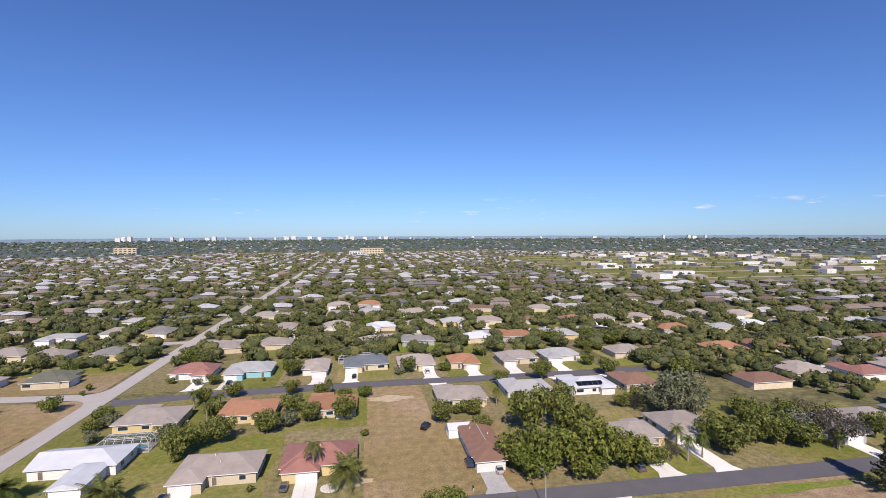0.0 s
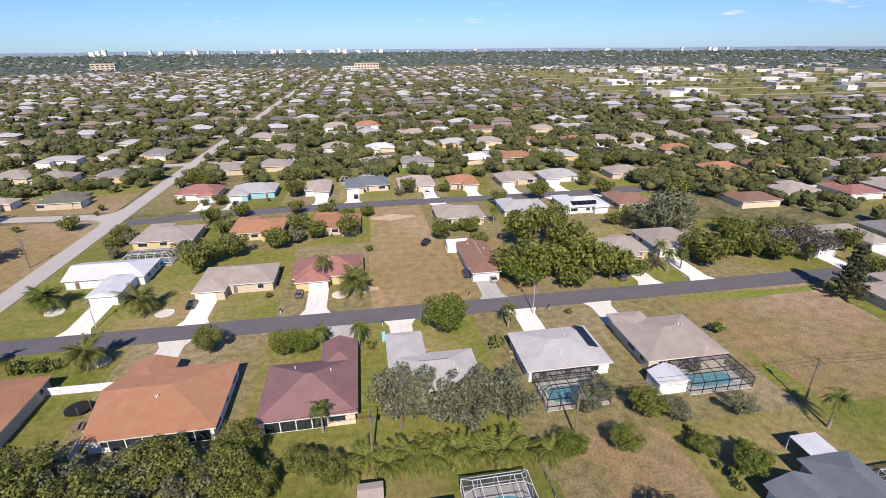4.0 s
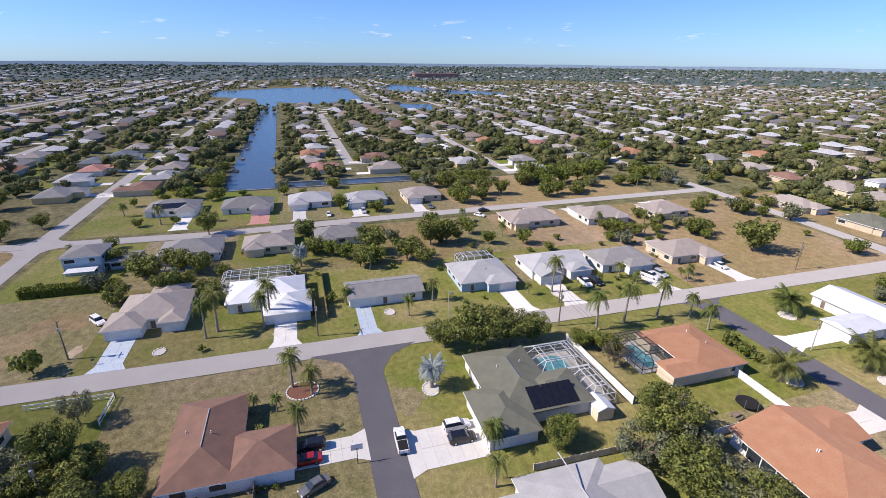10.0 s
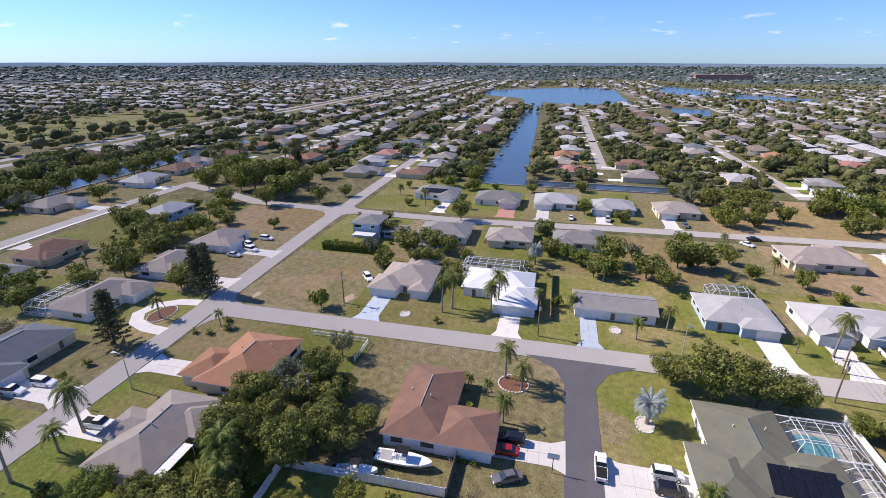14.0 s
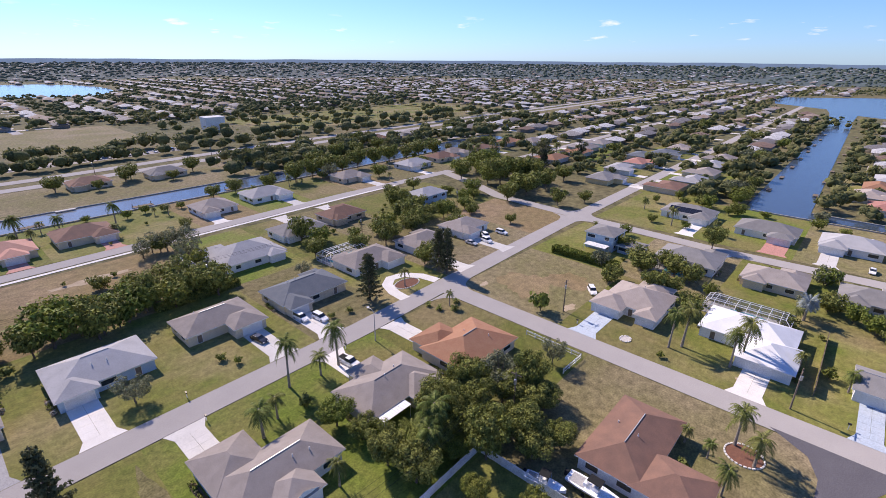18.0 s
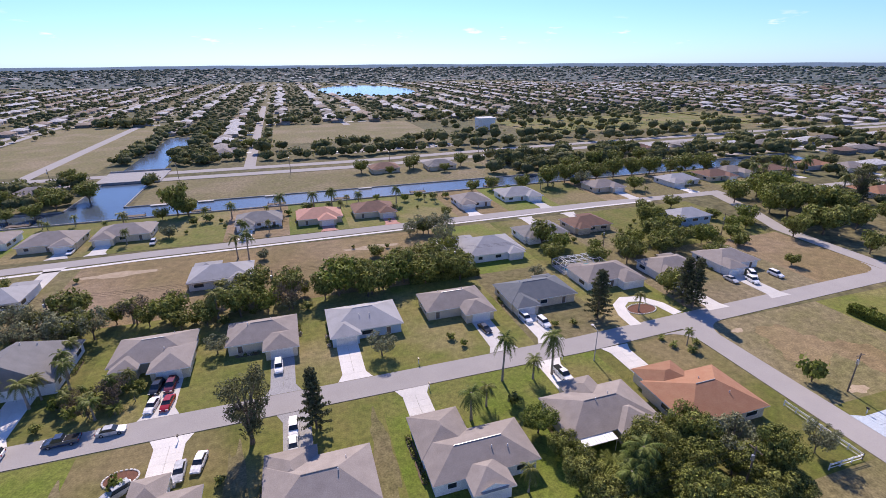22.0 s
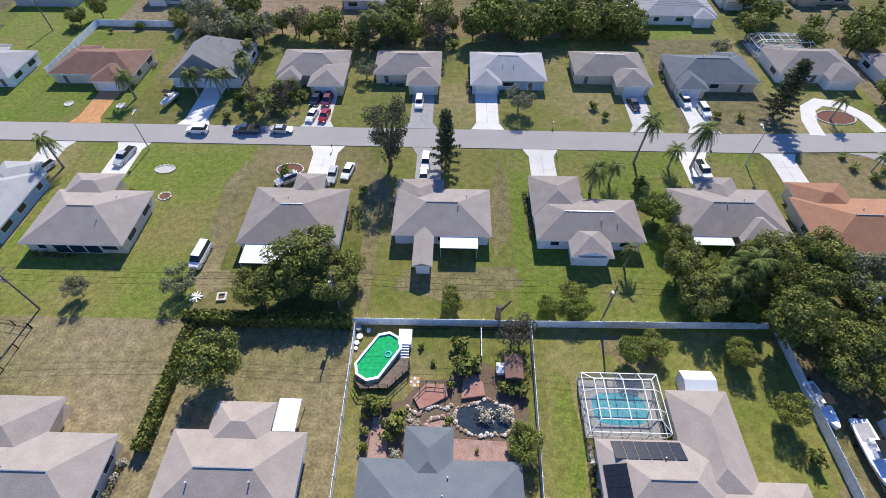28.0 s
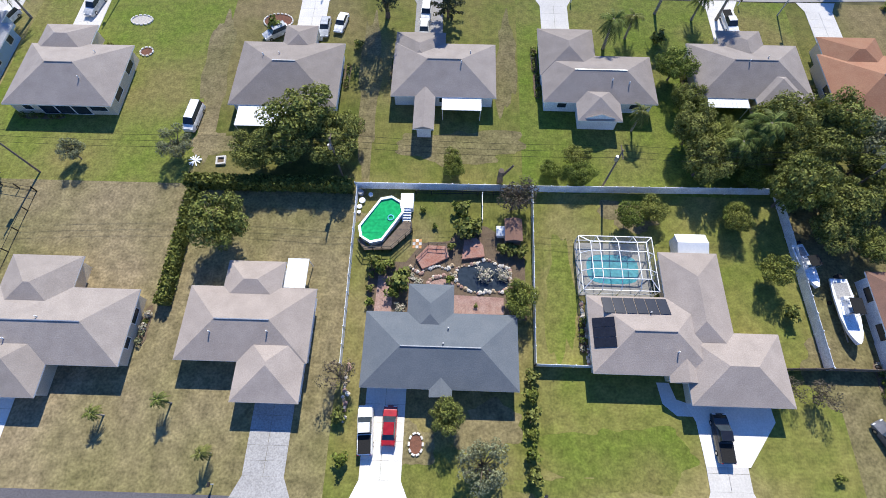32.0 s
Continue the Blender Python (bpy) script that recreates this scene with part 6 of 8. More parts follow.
plants("bush", (-2.1, -32.7, 1), (-2.9, -29.4, 1.33), (-46.3, -18.4, 0.87), (6.1, -21.3, 1.2), (8.9, -23.3, 0.93), (-10, -19.5, 1.33), (16.2, -65, 0.67), (-35.9, -67.4, 1.07), (48.1, -93.4, 1.2), (43.8, -89.2, 1.2), (39.3, -91.3, 1.2), (49, -87.5, 0.93), (31.5, -68.6, 1.2), (-33.9, -89.9, 0.67), (-63.4, -90.2, 0.73), (-58.7, -91, 0.73), (59.6, -63.6, 0.53), (11.5, 1.2, 0.8), (-11.5, -9.1, 0.73), (-11.4, -6.8, 0.8), (-11.3, -4.5, 0.8), (-11.4, -2.3, 0.73), (-11.1, -0.1, 0.8), (-11.4, 2.3, 0.8), (12.4, -3.8, 0.8), (-47.2, 1.4, 0.47), (63.7, -133, 1.33), (20.4, -118.2, 1.07))
plants("bush", (-31.9, -93.4, 0.8), (-50.2, -214.9, 1.6), (-57.6, -217.7, 1.6), (-63.8, -215.2, 1.47), (-70.6, -214.7, 1.33), (34.5, -211.2, 1.6), (40, -208.8, 1.6), (3, -209.9, 1.2), (-97.4, -54.7, 2.1), (-112.4, 3.7, 1.2), (-67.6, -11, 0.87), (-96.9, -24.5, 0.67), (-65.6, 86.6, 1.07), (-68.6, 86.3, 1), (-61.7, 86.7, 1), (-58.9, 87.7, 0.93), (-77, 57.5, 1.6), (-72.4, 59.4, 1.6), (45.7, 31, 1.33), (53.8, 46.2, 0.93))
plants("bush", (58.6, 64.8, 0.8), (-64.4, 86.1, 1.33), (-69.3, 87.2, 1.33), (72, 76, 1.2), (-0.6, 134.7, 0.93), (-26.1, 109.6, 0.67), (-47.9, 127.1, 1.07), (-1.5, 83, 0.8), (24, 78.9, 1.2), (44.1, 89.2, 0.67))
plants("silver_palm", (-72.2, 19.4, 1.27), (-137.8, -3.5, 1.2))
plants("date_palm", (-55.6, 85.8, 1.3), (-76.9, 112.7, 1.23), (-54.3, 107, 1.3), (-4.9, 108, 1.3))


# the shaded cluster behind the brown-roofed house, and trees of the western gardens
plants("oak", (-48.5, -35.2, 1.0, 1.25), (-58.6, -47.5, 1.1, 1.25), (-48.6, -46.2, 0.95, 1.2), (-66.8, -38.9, 1.0, 1.15), (-53.4, -29.6, 0.8), (-126.7, -36.9, 0.9), (-130.5, -33.4, 0.8), (-142.2, -47.8, 0.95), (-152.3, -55.8, 0.7), (-142.3, -36, 0.9), (-139.5, -31, 0.85), (-128, -48.6, 0.75), (-83, -142.5, 1.1))
plants("oak", (-98.5, -97.5, 0.95), (-103.5, -100.5, 0.8), (-101.2, -118.7, 1.1), (-91.5, -121, 0.9), (-134.1, -137, 1.2), (-133, -145.2, 1.2), (-142.1, -161.2, 1.0), (-131.5, -112.5, 0.8), (-160.6, -165.4, 0.9), (-150.2, -100.5, 0.55), (-176, -120, 1.2), (-206, -118, 1.3), (-214, -130, 1.4), (-222, -139, 1.4), (-212, -150, 1.3), (-228, -120, 1.2))
plants("bright", (-85.3, -134.9, 1.15), (-206, -158, 1.35), (-198, -128, 1.2), (-186, -124, 1.0))
plants("grey", (-43.9, -169.8, 1.0), (-47.9, -167.5, 1.1), (-53, -168, 1.1), (-49.8, -153.5, 1.2), (-40.2, -166, 0.9))
plants("oak", (48.8, -224.5, 1.5, 1.2), (44.2, -222.8, 1.1), (-150, -224, 1.5), (-160, -221.5, 1.4), (-141, -222.5, 1.3), (-172, -223, 1.5), (-184, -222, 1.4), (-197, -223.5, 1.5), (-211, -222.5, 1.4), (-223, -224, 1.5), (-235, -222, 1.4), (-98, -222, 1.0), (-87, -221, 0.9), (126, -258, 1.2), (108, -262, 1.1), (103, -252, 1.2), (113, -300, 1.2), (106, -293, 1.1), (134, -296, 1.0))
plants("oak", (-40, -283, 1.2), (-69, -281, 1.1), (-73, -287, 1.2), (-103, -283, 1.2), (-55, -272.5, 0.7), (-88, -271, 0.8))
plants("bright", (-1, -39.2, 0.5), (-19.8, -38.6, 0.62), (-16.2, -39.2, 0.36), (-26.1, -31.6, 0.62), (-41.5, -31.6, 0.58))
plants("palm", (6, -213, 1.3), (-8, -211, 1.2), (-16, -214, 1.3), (26, -213, 1.1), (-28, -212, 1.1), (-45, -211, 1.1), (66, -213, 1.1))
# a row of shrubs along the edge of the sandy plot
plants("bush", *[(48.4 + 0.5 * math.sin(k * 2.1), 40 + 1.9 * k, 0.62 + 0.18 * math.sin(k * 1.7)) for k in range(8)])


# ---- vehicles ----
def loft(b, stations, mat=0):
    """Skin over cross sections of equal corner count."""
    n, k = len(b.v), len(stations[0])
    for s in stations:
        b.v.extend(s)
    for i in range(len(stations) - 1):
        for j in range(k):
            a, c = n + i * k + j, n + i * k + (j + 1) % k
            b.f.append((a, c, c + k, a + k))
            b.m.append(mat)
    b.f.append(tuple(n + j for j in reversed(range(k))))
    b.f.append(tuple(n + (len(stations) - 1) * k + j for j in range(k)))
    b.m.extend((mat, mat))


SHAPES = {
    # length, width, belt height, roof height, cabin base from and to, cabin roof from and to (along the length, nose at +)
    "sedan": (4.7, 1.8, 0.92, 1.43, -1.75, 1.05, -1.1, 0.3),
    "suv": (4.7, 1.88, 1.05, 1.72, -2.2, 1.05, -1.95, 0.45),
    "pickup": (5.7, 1.95, 1.08, 1.80, -0.55, 1.45, -0.35, 0.75),
    "van": (5.4, 2.0, 1.25, 2.05, -2.6, 1.9, -2.5, 1.1),
}
CAR_MESH = {}


def car(kind, paint, x, y, heading, label=""):
    key = (kind, paint)
    L, W, belt, top, c0, c1, r0, r1 = SHAPES[kind]
    if key not in CAR_MESH:
        b = Build()

        def sec(px, z0, z1, hw):
            return [(px, -hw, z0), (px, -hw * 1.0, (z0 + z1) / 2), (px, -hw * 0.9, z1), (px, hw * 0.9, z1), (px, hw, (z0 + z1) / 2), (px, hw, z0)]

        h = W / 2
        hood = belt - 0.08
        loft(b, [sec(-L / 2, 0.45, belt - 0.12, h * 0.86), sec(-L / 2 + 0.15, 0.3, belt, h * 0.96), sec(c0, 0.25, belt, h), sec(c1, 0.25, belt, h), sec(L / 2 - 0.6, 0.27, hood - 0.06, h * 0.97), sec(L / 2 - 0.12, 0.3, hood - 0.22, h * 0.9), sec(L / 2, 0.4, hood - 0.35, h * 0.8)])
        roof = Build()
        t = h * 0.74
        loft(roof, [[(r0 - 0.02, -t, top - 0.09), (r0 - 0.02, -t * 0.9, top), (r0 - 0.02, t * 0.9, top), (r0 - 0.02, t, top - 0.09)], [(r1 + 0.02, -t, top - 0.09), (r1 + 0.02, -t * 0.9, top), (r1 + 0.02, t * 0.9, top), (r1 + 0.02, t, top - 0.09)]])
        g = Build()
        q = h * 0.88
        n = len(g.v)
        g.v.extend([(c0, -q, belt - 0.02), (c1, -q, belt - 0.02), (c1, q, belt - 0.02), (c0, q, belt - 0.02), (r0, -t, top - 0.06), (r1, -t, top - 0.06), (r1, t, top - 0.06), (r0, t, top - 0.06)])
        for f in ((4, 5, 6, 7), (0, 1, 5, 4), (1, 2, 6, 5), (2, 3, 7, 6), (3, 0, 4, 7)):
            g.f.append(f)
            g.m.append(0)
        wheel = Build()
        wheel.tube([(0, -0.11, 0), (0, 0.11, 0)], [0.33, 0.33], 14)
        rim = Build()
        rim.tube([(0, -0.125, 0), (0, 0.125, 0)], [0.19, 0.19], 10)
        bed = Build()
        if kind == "pickup":
            bed.box(-L / 2 + 0.12, -h * 0.8, belt - 0.02, c0 - 0.08, h * 0.8, belt + 0.015)
        CAR_MESH[key] = dict(body=b.mesh("body", PAINTS[paint]), roof=roof.mesh("roof", PAINTS[paint]), glass=g.mesh("glass", GLASS), wheel=wheel.mesh("wheel", RUBBER), rim=rim.mesh("rim", CHROME), bed=bed.mesh("bed", RUBBER) if kind == "pickup" else None,
                             head=Build().box(-0.06, -0.2, -0.08, 0.06, 0.2, 0.08).mesh("headlight", LAMP_CLEAR), tail=Build().box(-0.05, -0.1, -0.16, 0.05, 0.1, 0.16).mesh("tail_light", LAMP_RED))
    m = CAR_MESH[key]
    words = {"sedan": "saloon car", "suv": "sport utility car", "pickup": "pickup truck", "van": "panel van"}[kind]
    root = thing({"sedan": "car", "suv": "car", "pickup": "pickup_truck", "van": "van"}[kind], x, y, 0.05, heading, label or f"{paint} {words} parked on its wheels", "car" if kind != "pickup" else "truck")
    for nm in ("body", "roof", "glass", "bed"):
        if m[nm]:
            o = new(nm, m[nm])
            o.parent = root
    for px in (L * 0.30, -L * 0.30):
        for s in (-1, 1):
            o = new("wheel", m["wheel"])
            o.parent = root
            o.matrix_basis = pose(px, s * (W / 2 - 0.1), 0.33)
            k = new("rim", m["rim"])
            k.parent = o
    for s in (-1, 1):
        o = new("headlight", m["head"])
        o.parent = root
        o.matrix_basis = pose(L / 2 - 0.12, s * W * 0.32, belt - 0.36)
        o = new("tail_light", m["tail"])
        o.parent = root
        o.matrix_basis = pose(-L / 2 + 0.02, s * W * 0.38, belt - 0.25)


for c in (("pickup", "white", 9.0, -2.2, -86), ("sedan", "red", 6.1, -2.8, -90), ("pickup", "black", -34.2, -2.6, -90), ("suv", "white", 54, -82.6, 0), ("pickup", "blue", 43.5, -82.9, 0), ("sedan", "silver", 36, -83.2, 180), ("sedan", "white", 30.6, -88.5, 80), ("sedan", "red", 27.9, -88.4, 82), ("suv", "black", 30.9, -94.2, 80), ("suv", "maroon", 28.3, -94.2, 84)):
    car(*c)
for c in (("suv", "white", 7.3, -94, 90), ("pickup", "silver", 65.5, -73.5, 80), ("suv", "white", 80, -69.5, 70), ("suv", "silver", 31.2, -67.6, 35), ("sedan", "silver", 22.7, -69.2, 90), ("sedan", "white", 19.9, -70.3, 80), ("suv", "white", 4.8, -73.5, 88), ("sedan", "silver", 5.0, -69.2, 90), ("sedan", "black", -41.2, -94.6, 100), ("suv", "white", -53, -96, 95), ("suv", "white", -56.3, -92.6, 95)):
    car(*c)
for c in (("pickup", "white", -49.6, -72.4, 95), ("suv", "black", -62.4, -3.2, -90), ("sedan", "red", -59.7, -3.9, -90), ("sedan", "grey", -54.4, -3.0, -65), ("pickup", "white", -59.8, 10.9, 178), ("suv", "white", -60.6, 20.6, 90), ("suv", "black", -57.6, 20.6, 90), ("van", "white", 41.2, -48.4, 85), ("sedan", "black", -43.7, 108.6, 90), ("sedan", "grey", -18.7, 109.6, 90), ("suv", "blue", 24.9, 113.5, 90)):
    car(*c)
for c in (("sedan", "silver", 31.2, 109.2, 90), ("suv", "grey", 64.8, 104.4, 90), ("pickup", "white", -103.5, 93.4, 20), ("suv", "silver", -103.6, 97, 10), ("pickup", "white", -104.5, 72.5, 0), ("suv", "black", -104, 75.8, 5), ("sedan", "white", -104, 119.3, 0), ("suv", "white", -116, -49.5, 40), ("sedan", "black", -177, 70, 90), ("sedan", "white", -171, 66, 40), ("sedan", "silver", -122, -97.5, 90), ("suv", "white", -138, -96, 90)):
    car(*c)
for c in (("suv", "silver", 51, -189, 90), ("sedan", "white", 76.5, -188, 90), ("sedan", "black", -140, -322, 0), ("suv", "black", 17.1, 137.5, 60), ("sedan", "white", -187, 8, 0), ("suv", "silver", -188, 22, 0), ("sedan", "grey", -187.5, 50, 0), ("sedan", "black", -4.8, 192, 90), ("suv", "white", 24.8, 193, 90), ("sedan", "black", -52, 192, 90), ("suv", "white", -131, -98, 60), ("suv", "white", -127.5, -95, 80)):
    car(*c)


def boat(x, y, heading, length, label):
    root = thing("motor_boat", x, y, 0.0, heading, label, "boat")
    L, w = length, length * 0.15
    hull, deck = Build(), Build()
    st = []
    for s, k, dz in ((-0.5, 0.86, 0), (-0.25, 1.0, 0), (0.1, 1.0, 0.05), (0.33, 0.72, 0.12), (0.45, 0.36, 0.2), (0.5, 0.06, 0.28)):
        st.append([(L * s, -w * k, 1.35 + dz), (L * s, -w * k * 0.85, 0.85 + dz * 0.6), (L * s, 0, 0.55 + dz), (L * s, w * k * 0.85, 0.85 + dz * 0.6), (L * s, w * k, 1.35 + dz)])
    loft(hull, st)
    part("hull", hull, VINYL, root, "white fibreglass hull")
    deck.box(-L * 0.44, -w * 0.72, 1.352, L * 0.12, w * 0.72, 1.362)
    part("cockpit_floor", deck, GREY_CONCRETE, root)
    part("console", Build().box(-L * 0.06, -0.5, 1.36, L * 0.06, 0.5, 2.1), WHITE_METAL, root)
    part("windscreen", Build().box(L * 0.06, -0.5, 2.0, L * 0.07, 0.5, 2.5), GLASS, root)
    part("seat", Build().box(-L * 0.2, -0.55, 1.36, -L * 0.14, 0.55, 1.95), VINYL, root)
    part("canopy", Build().box(-L * 0.14, -0.8, 3.0, L * 0.1, 0.8, 3.06), RUBBER, root, "dark canvas sunshade")
    for sx in (-0.13, 0.09):
        for sy in (-0.75, 0.75):
            part("canopy_post", Build().bar((L * sx, sy, 1.36), (L * sx, sy, 3.0), 0.05), GALV, root)
    part("outboard_motor", Build().box(-L * 0.56, -0.25, 0.9, -L * 0.5, 0.25, 1.9), RUBBER, root)
    tr_ = Build().box(-L * 0.4, -w * 0.5, 0.42, L * 0.45, -w * 0.42, 0.54)
    part("trailer_rail", tr_, GALV, root)
    part("trailer_rail", Build().box(-L * 0.4, w * 0.42, 0.42, L * 0.45, w * 0.5, 0.54), GALV, root)
    for sy in (-1, 1):
        part("trailer_wheel", Build().tube([(-L * 0.15, sy * w * 0.9, 0.3), (-L * 0.15, sy * (w * 0.9 + 0.2), 0.3)], [0.3, 0.3], 12), RUBBER, root)


boat(-53.7, -18.9, 90, 9.0, "white centre-console motor boat on a trailer")
boat(-50, -25.2, 100, 6.4, "small white open motor boat on a trailer")
boat(64, -93, 75, 5.2, "white runabout boat on a trailer in a driveway")

# ---- pools and screened cages ----


def pool_shape(cx, cy, w, d, n=22):
    return [(cx + w / 2 * (abs(math.cos(t)) ** 0.6) * math.copysign(1, math.cos(t)), cy + d / 2 * (abs(math.sin(t)) ** 0.6) * math.copysign(1, math.sin(t))) for t in (2 * math.pi * k / n + 0.05 for k in range(n))]


def cage(x0, y0, x1, y1, frame_mat, word, low=2.5, high=3.5, inset=1.3, step=2.3, pool=True, house_side="", detail=True):
    root = thing("pool_cage", (x0 + x1) / 2, (y0 + y1) / 2, 0, 0, f"{word} aluminium screen cage over a pool deck", "pool cage")
    hx, hy = (x1 - x0) / 2, (y1 - y0) / 2
    part("deck", Build().box(-hx, -hy, -0.05, hx, hy, 0.1), CONCRETE, root, "pale concrete pool deck")
    bars = []
    nx, ny = max(2, round(2 * hx / step)), max(2, round(2 * hy / step))
    ex = [-hx + 2 * hx * k / nx for k in range(nx + 1)]
    ey = [-hy + 2 * hy * k / ny for k in range(ny + 1)]
    ix, iy = hx - inset, hy - inset
    for x in ex:
        u = max(-ix, min(ix, x))
        for s in (-1, 1):
            bars.append(("post", (x, s * hy, 0.1), (x, s * hy, low)))
            bars.append(("rafter", (x, s * hy, low), (u, s * iy, high)))
        if abs(x) < hx - 0.1:
            bars.append(("beam", (u, -iy, high), (u, iy, high)))
    for y in ey[1:-1]:
        v = max(-iy, min(iy, y))
        for s in (-1, 1):
            bars.append(("post", (s * hx, y, 0.1), (s * hx, y, low)))
            bars.append(("rafter", (s * hx, y, low), (s * ix, v, high)))
        bars.append(("beam", (-ix, v, high), (ix, v, high)))
    for s in (-1, 1):
        for z, a, c in ((low, hx, hy), (high, ix, iy), (1.0, hx, hy)):
            bars.append(("rail", (-a, s * c, z), (a, s * c, z)))
            bars.append(("rail", (s * a, -c, z), (s * a, c, z)))
    if detail:
        for nm, p, q in bars:
            part(nm, Build().bar(p, q, 0.10), frame_mat, root)
    else:
        b = Build()
        for nm, p, q in bars:
            b.bar(p, q, 0.10)
        tagged(part("frame", b, frame_mat, root), kind="stuff")
    sc = Build()
    ring = lambda a, c, z: [(-a, -c, z), (a, -c, z), (a, c, z), (-a, c, z)]
    r0, r1, r2 = ring(hx, hy, 0.1), ring(hx, hy, low), ring(ix, iy, high)
    for k in range(4):
        j = (k + 1) % 4
        sc.face([r0[k], r0[j], r1[j], r1[k]])
        sc.face([r1[k], r1[j], r2[j], r2[k]])
    sc.face(r2)
    part("screen", sc, SCREEN, root, "fine grey insect screen")
    if pool:
        w, d = 2 * hx * 0.72, 2 * hy * 0.56
        b = Build()
        out, inn = pool_shape(0, 0, w + 0.7, d + 0.7), pool_shape(0, 0, w, d)
        for k in range(len(out)):
            j = (k + 1) % len(out)
            b.face([(*out[k], 0.13), (*out[j], 0.13), (*inn[j], 0.13), (*inn[k], 0.13)])
        part("pool_coping", b, CONCRETE, root, "pale pool edge")
        p = Build()
        p.face([(x, y, 0.12) for x, y in inn])
        part("pool_water", p, POOL, root, "clear turquoise pool water")
    return root


cage(-28.6, -28.3, -18.5, -20.4, WHITE_METAL, "white")
cage(-76.5, 40.1, -67.6, 50.3, WHITE_METAL, "white", inset=1.6)
cage(-67.4, 45.4, -58.7, 50.2, WHITE_METAL, "white", pool=False)
cage(-20.3, 37.2, -10.8, 46, DARK_METAL, "bronze")
cage(9.9, 38.5, 19.4, 46.3, WHITE_METAL, "white")
cage(27.5, 59.4, 39, 66.8, DARK_METAL, "bronze", detail=False)
cage(53.8, 59, 66.2, 65.9, DARK_METAL, "bronze", detail=False)
cage(-76, 60.7, -64.7, 67.9, DARK_METAL, "bronze", detail=False)
cage(-133, -24, -125.7, -5, WHITE_METAL, "white", detail=False)
cage(-129, 42, -122.6, 53, WHITE_METAL, "white", detail=False)
cage(-70, 134.7, -57, 141, WHITE_METAL, "white", detail=False)
cage(-150, -43, -143, -30, DARK_METAL, "bronze", detail=False)
cage(-92, -124.5, -77, -117.2, WHITE_METAL, "white", detail=False)
cage(-52, -151, -44, -138, WHITE_METAL, "white", detail=False)
cage(68, 27, 80, 38, WHITE_METAL, "white", detail=False)
cage(-12, 213, 8, 219, WHITE_METAL, "white", detail=False, pool=False)


def solar(rect, side, a0, a1, d0, d1, n, z0=EAVE, pitch=0.40):
    """Panels on the slope that faces 'side' of a roof rectangle: a0..a1 along the eave, d0..d1 up from it."""
    x0, y0, x1, y1 = rect
    root = thing("solar_array", 0, 0, 0, 0, "black solar heating panels flat on a shingle roof", "solar panels")
    for k in range(n):
        p, q = a0 + (a1 - a0) * k / n + 0.05, a0 + (a1 - a0) * (k + 1) / n - 0.05
        b = Build()

        def at(a, d, h):
            z = z0 + d * pitch + h
            return {"s": (a, y0 + d, z), "n": (a, y1 - d, z), "e": (x1 - d, a, z), "w": (x0 + d, a, z)}[side]

        c = [at(p, d0, 0.12), at(q, d0, 0.12), at(q, d1, 0.12), at(p, d1, 0.12)]
        l = [at(p, d0, 0.04), at(q, d0, 0.04), at(q, d1, 0.04), at(p, d1, 0.04)]
        b.face(c)
        for i in range(4):
            b.face([l[i], l[(i + 1) % 4], c[(i + 1) % 4], c[i]])
        part("panel", b, SOLAR, root)


solar((-34, -19.5, -18.7, -9.4), "s", -29, -20.5, 0.3, 2.6, 6)
solar((-34, -19.5, -18.7, -9.4), "e", -16.4, -12.5, 0.4, 2.9, 3)
solar((-67.5, 33, -57.5, 45.3), "e", 33.5, 42.3, 0.4, 4.4, 6)
solar((26.4, 66.9, 43.2, 80), "e", 71.5, 79, 0.8, 3.0, 6, pitch=0.3)
solar((-214.5, -61, -201, -41.5), "e", -58, -46, 1.0, 4.0, 6)
solar((71, 156, 88.5, 169), "s", 74, 84, 1, 3.5, 5, pitch=0.3)

# ---- fences, walls and hedges ----


def fence(pts, mat, label, h=1.8, bay=2.4, style="panel", name="fence"):
    root = thing(name, pts[0][0], pts[0][1], 0, 0, label, "fence")
    ox, oy = pts[0]
    for (x, y), (u, v) in zip(pts, pts[1:]):
        n = max(1, round(math.hypot(u - x, v - y) / bay))
        for k in range(n):
            p = (x + (u - x) * k / n - ox, y + (v - y) * k / n - oy)
            q = (x + (u - x) * (k + 1) / n - ox, y + (v - y) * (k + 1) / n - oy)
            part("post", Build().bar((*p, -0.1), (*p, h + 0.12), 0.13), mat, root)
            if style == "panel":
                d = Vector((q[0] - p[0], q[1] - p[1], 0)).normalized() * 0.065
                b = Build()
                t = Vector((-d.y, d.x, 0)) * 0.35
                c = [Vector((*p, 0.05)) + d, Vector((*q, 0.05)) - d, Vector((*q, h)) - d, Vector((*p, h)) + d]
                b.face([w - t for w in c])
                b.face([w + t for w in reversed(c)])
                b.face([c[3] - t, c[2] - t, c[2] + t, c[3] + t])
                part("panel", b, mat, root)
            else:
                for z in ((0.35, 0.95, h) if style == "rail" else (0.1, h)):
                    part("rail", Build().bar((*p, z), (*q, z), 0.07 if style == "rail" else 0.045), mat, root)
        part("post", Build().bar((u - ox, v - oy, -0.1), (u - ox, v - oy, h + 0.12), 0.13), mat, root)
    return root


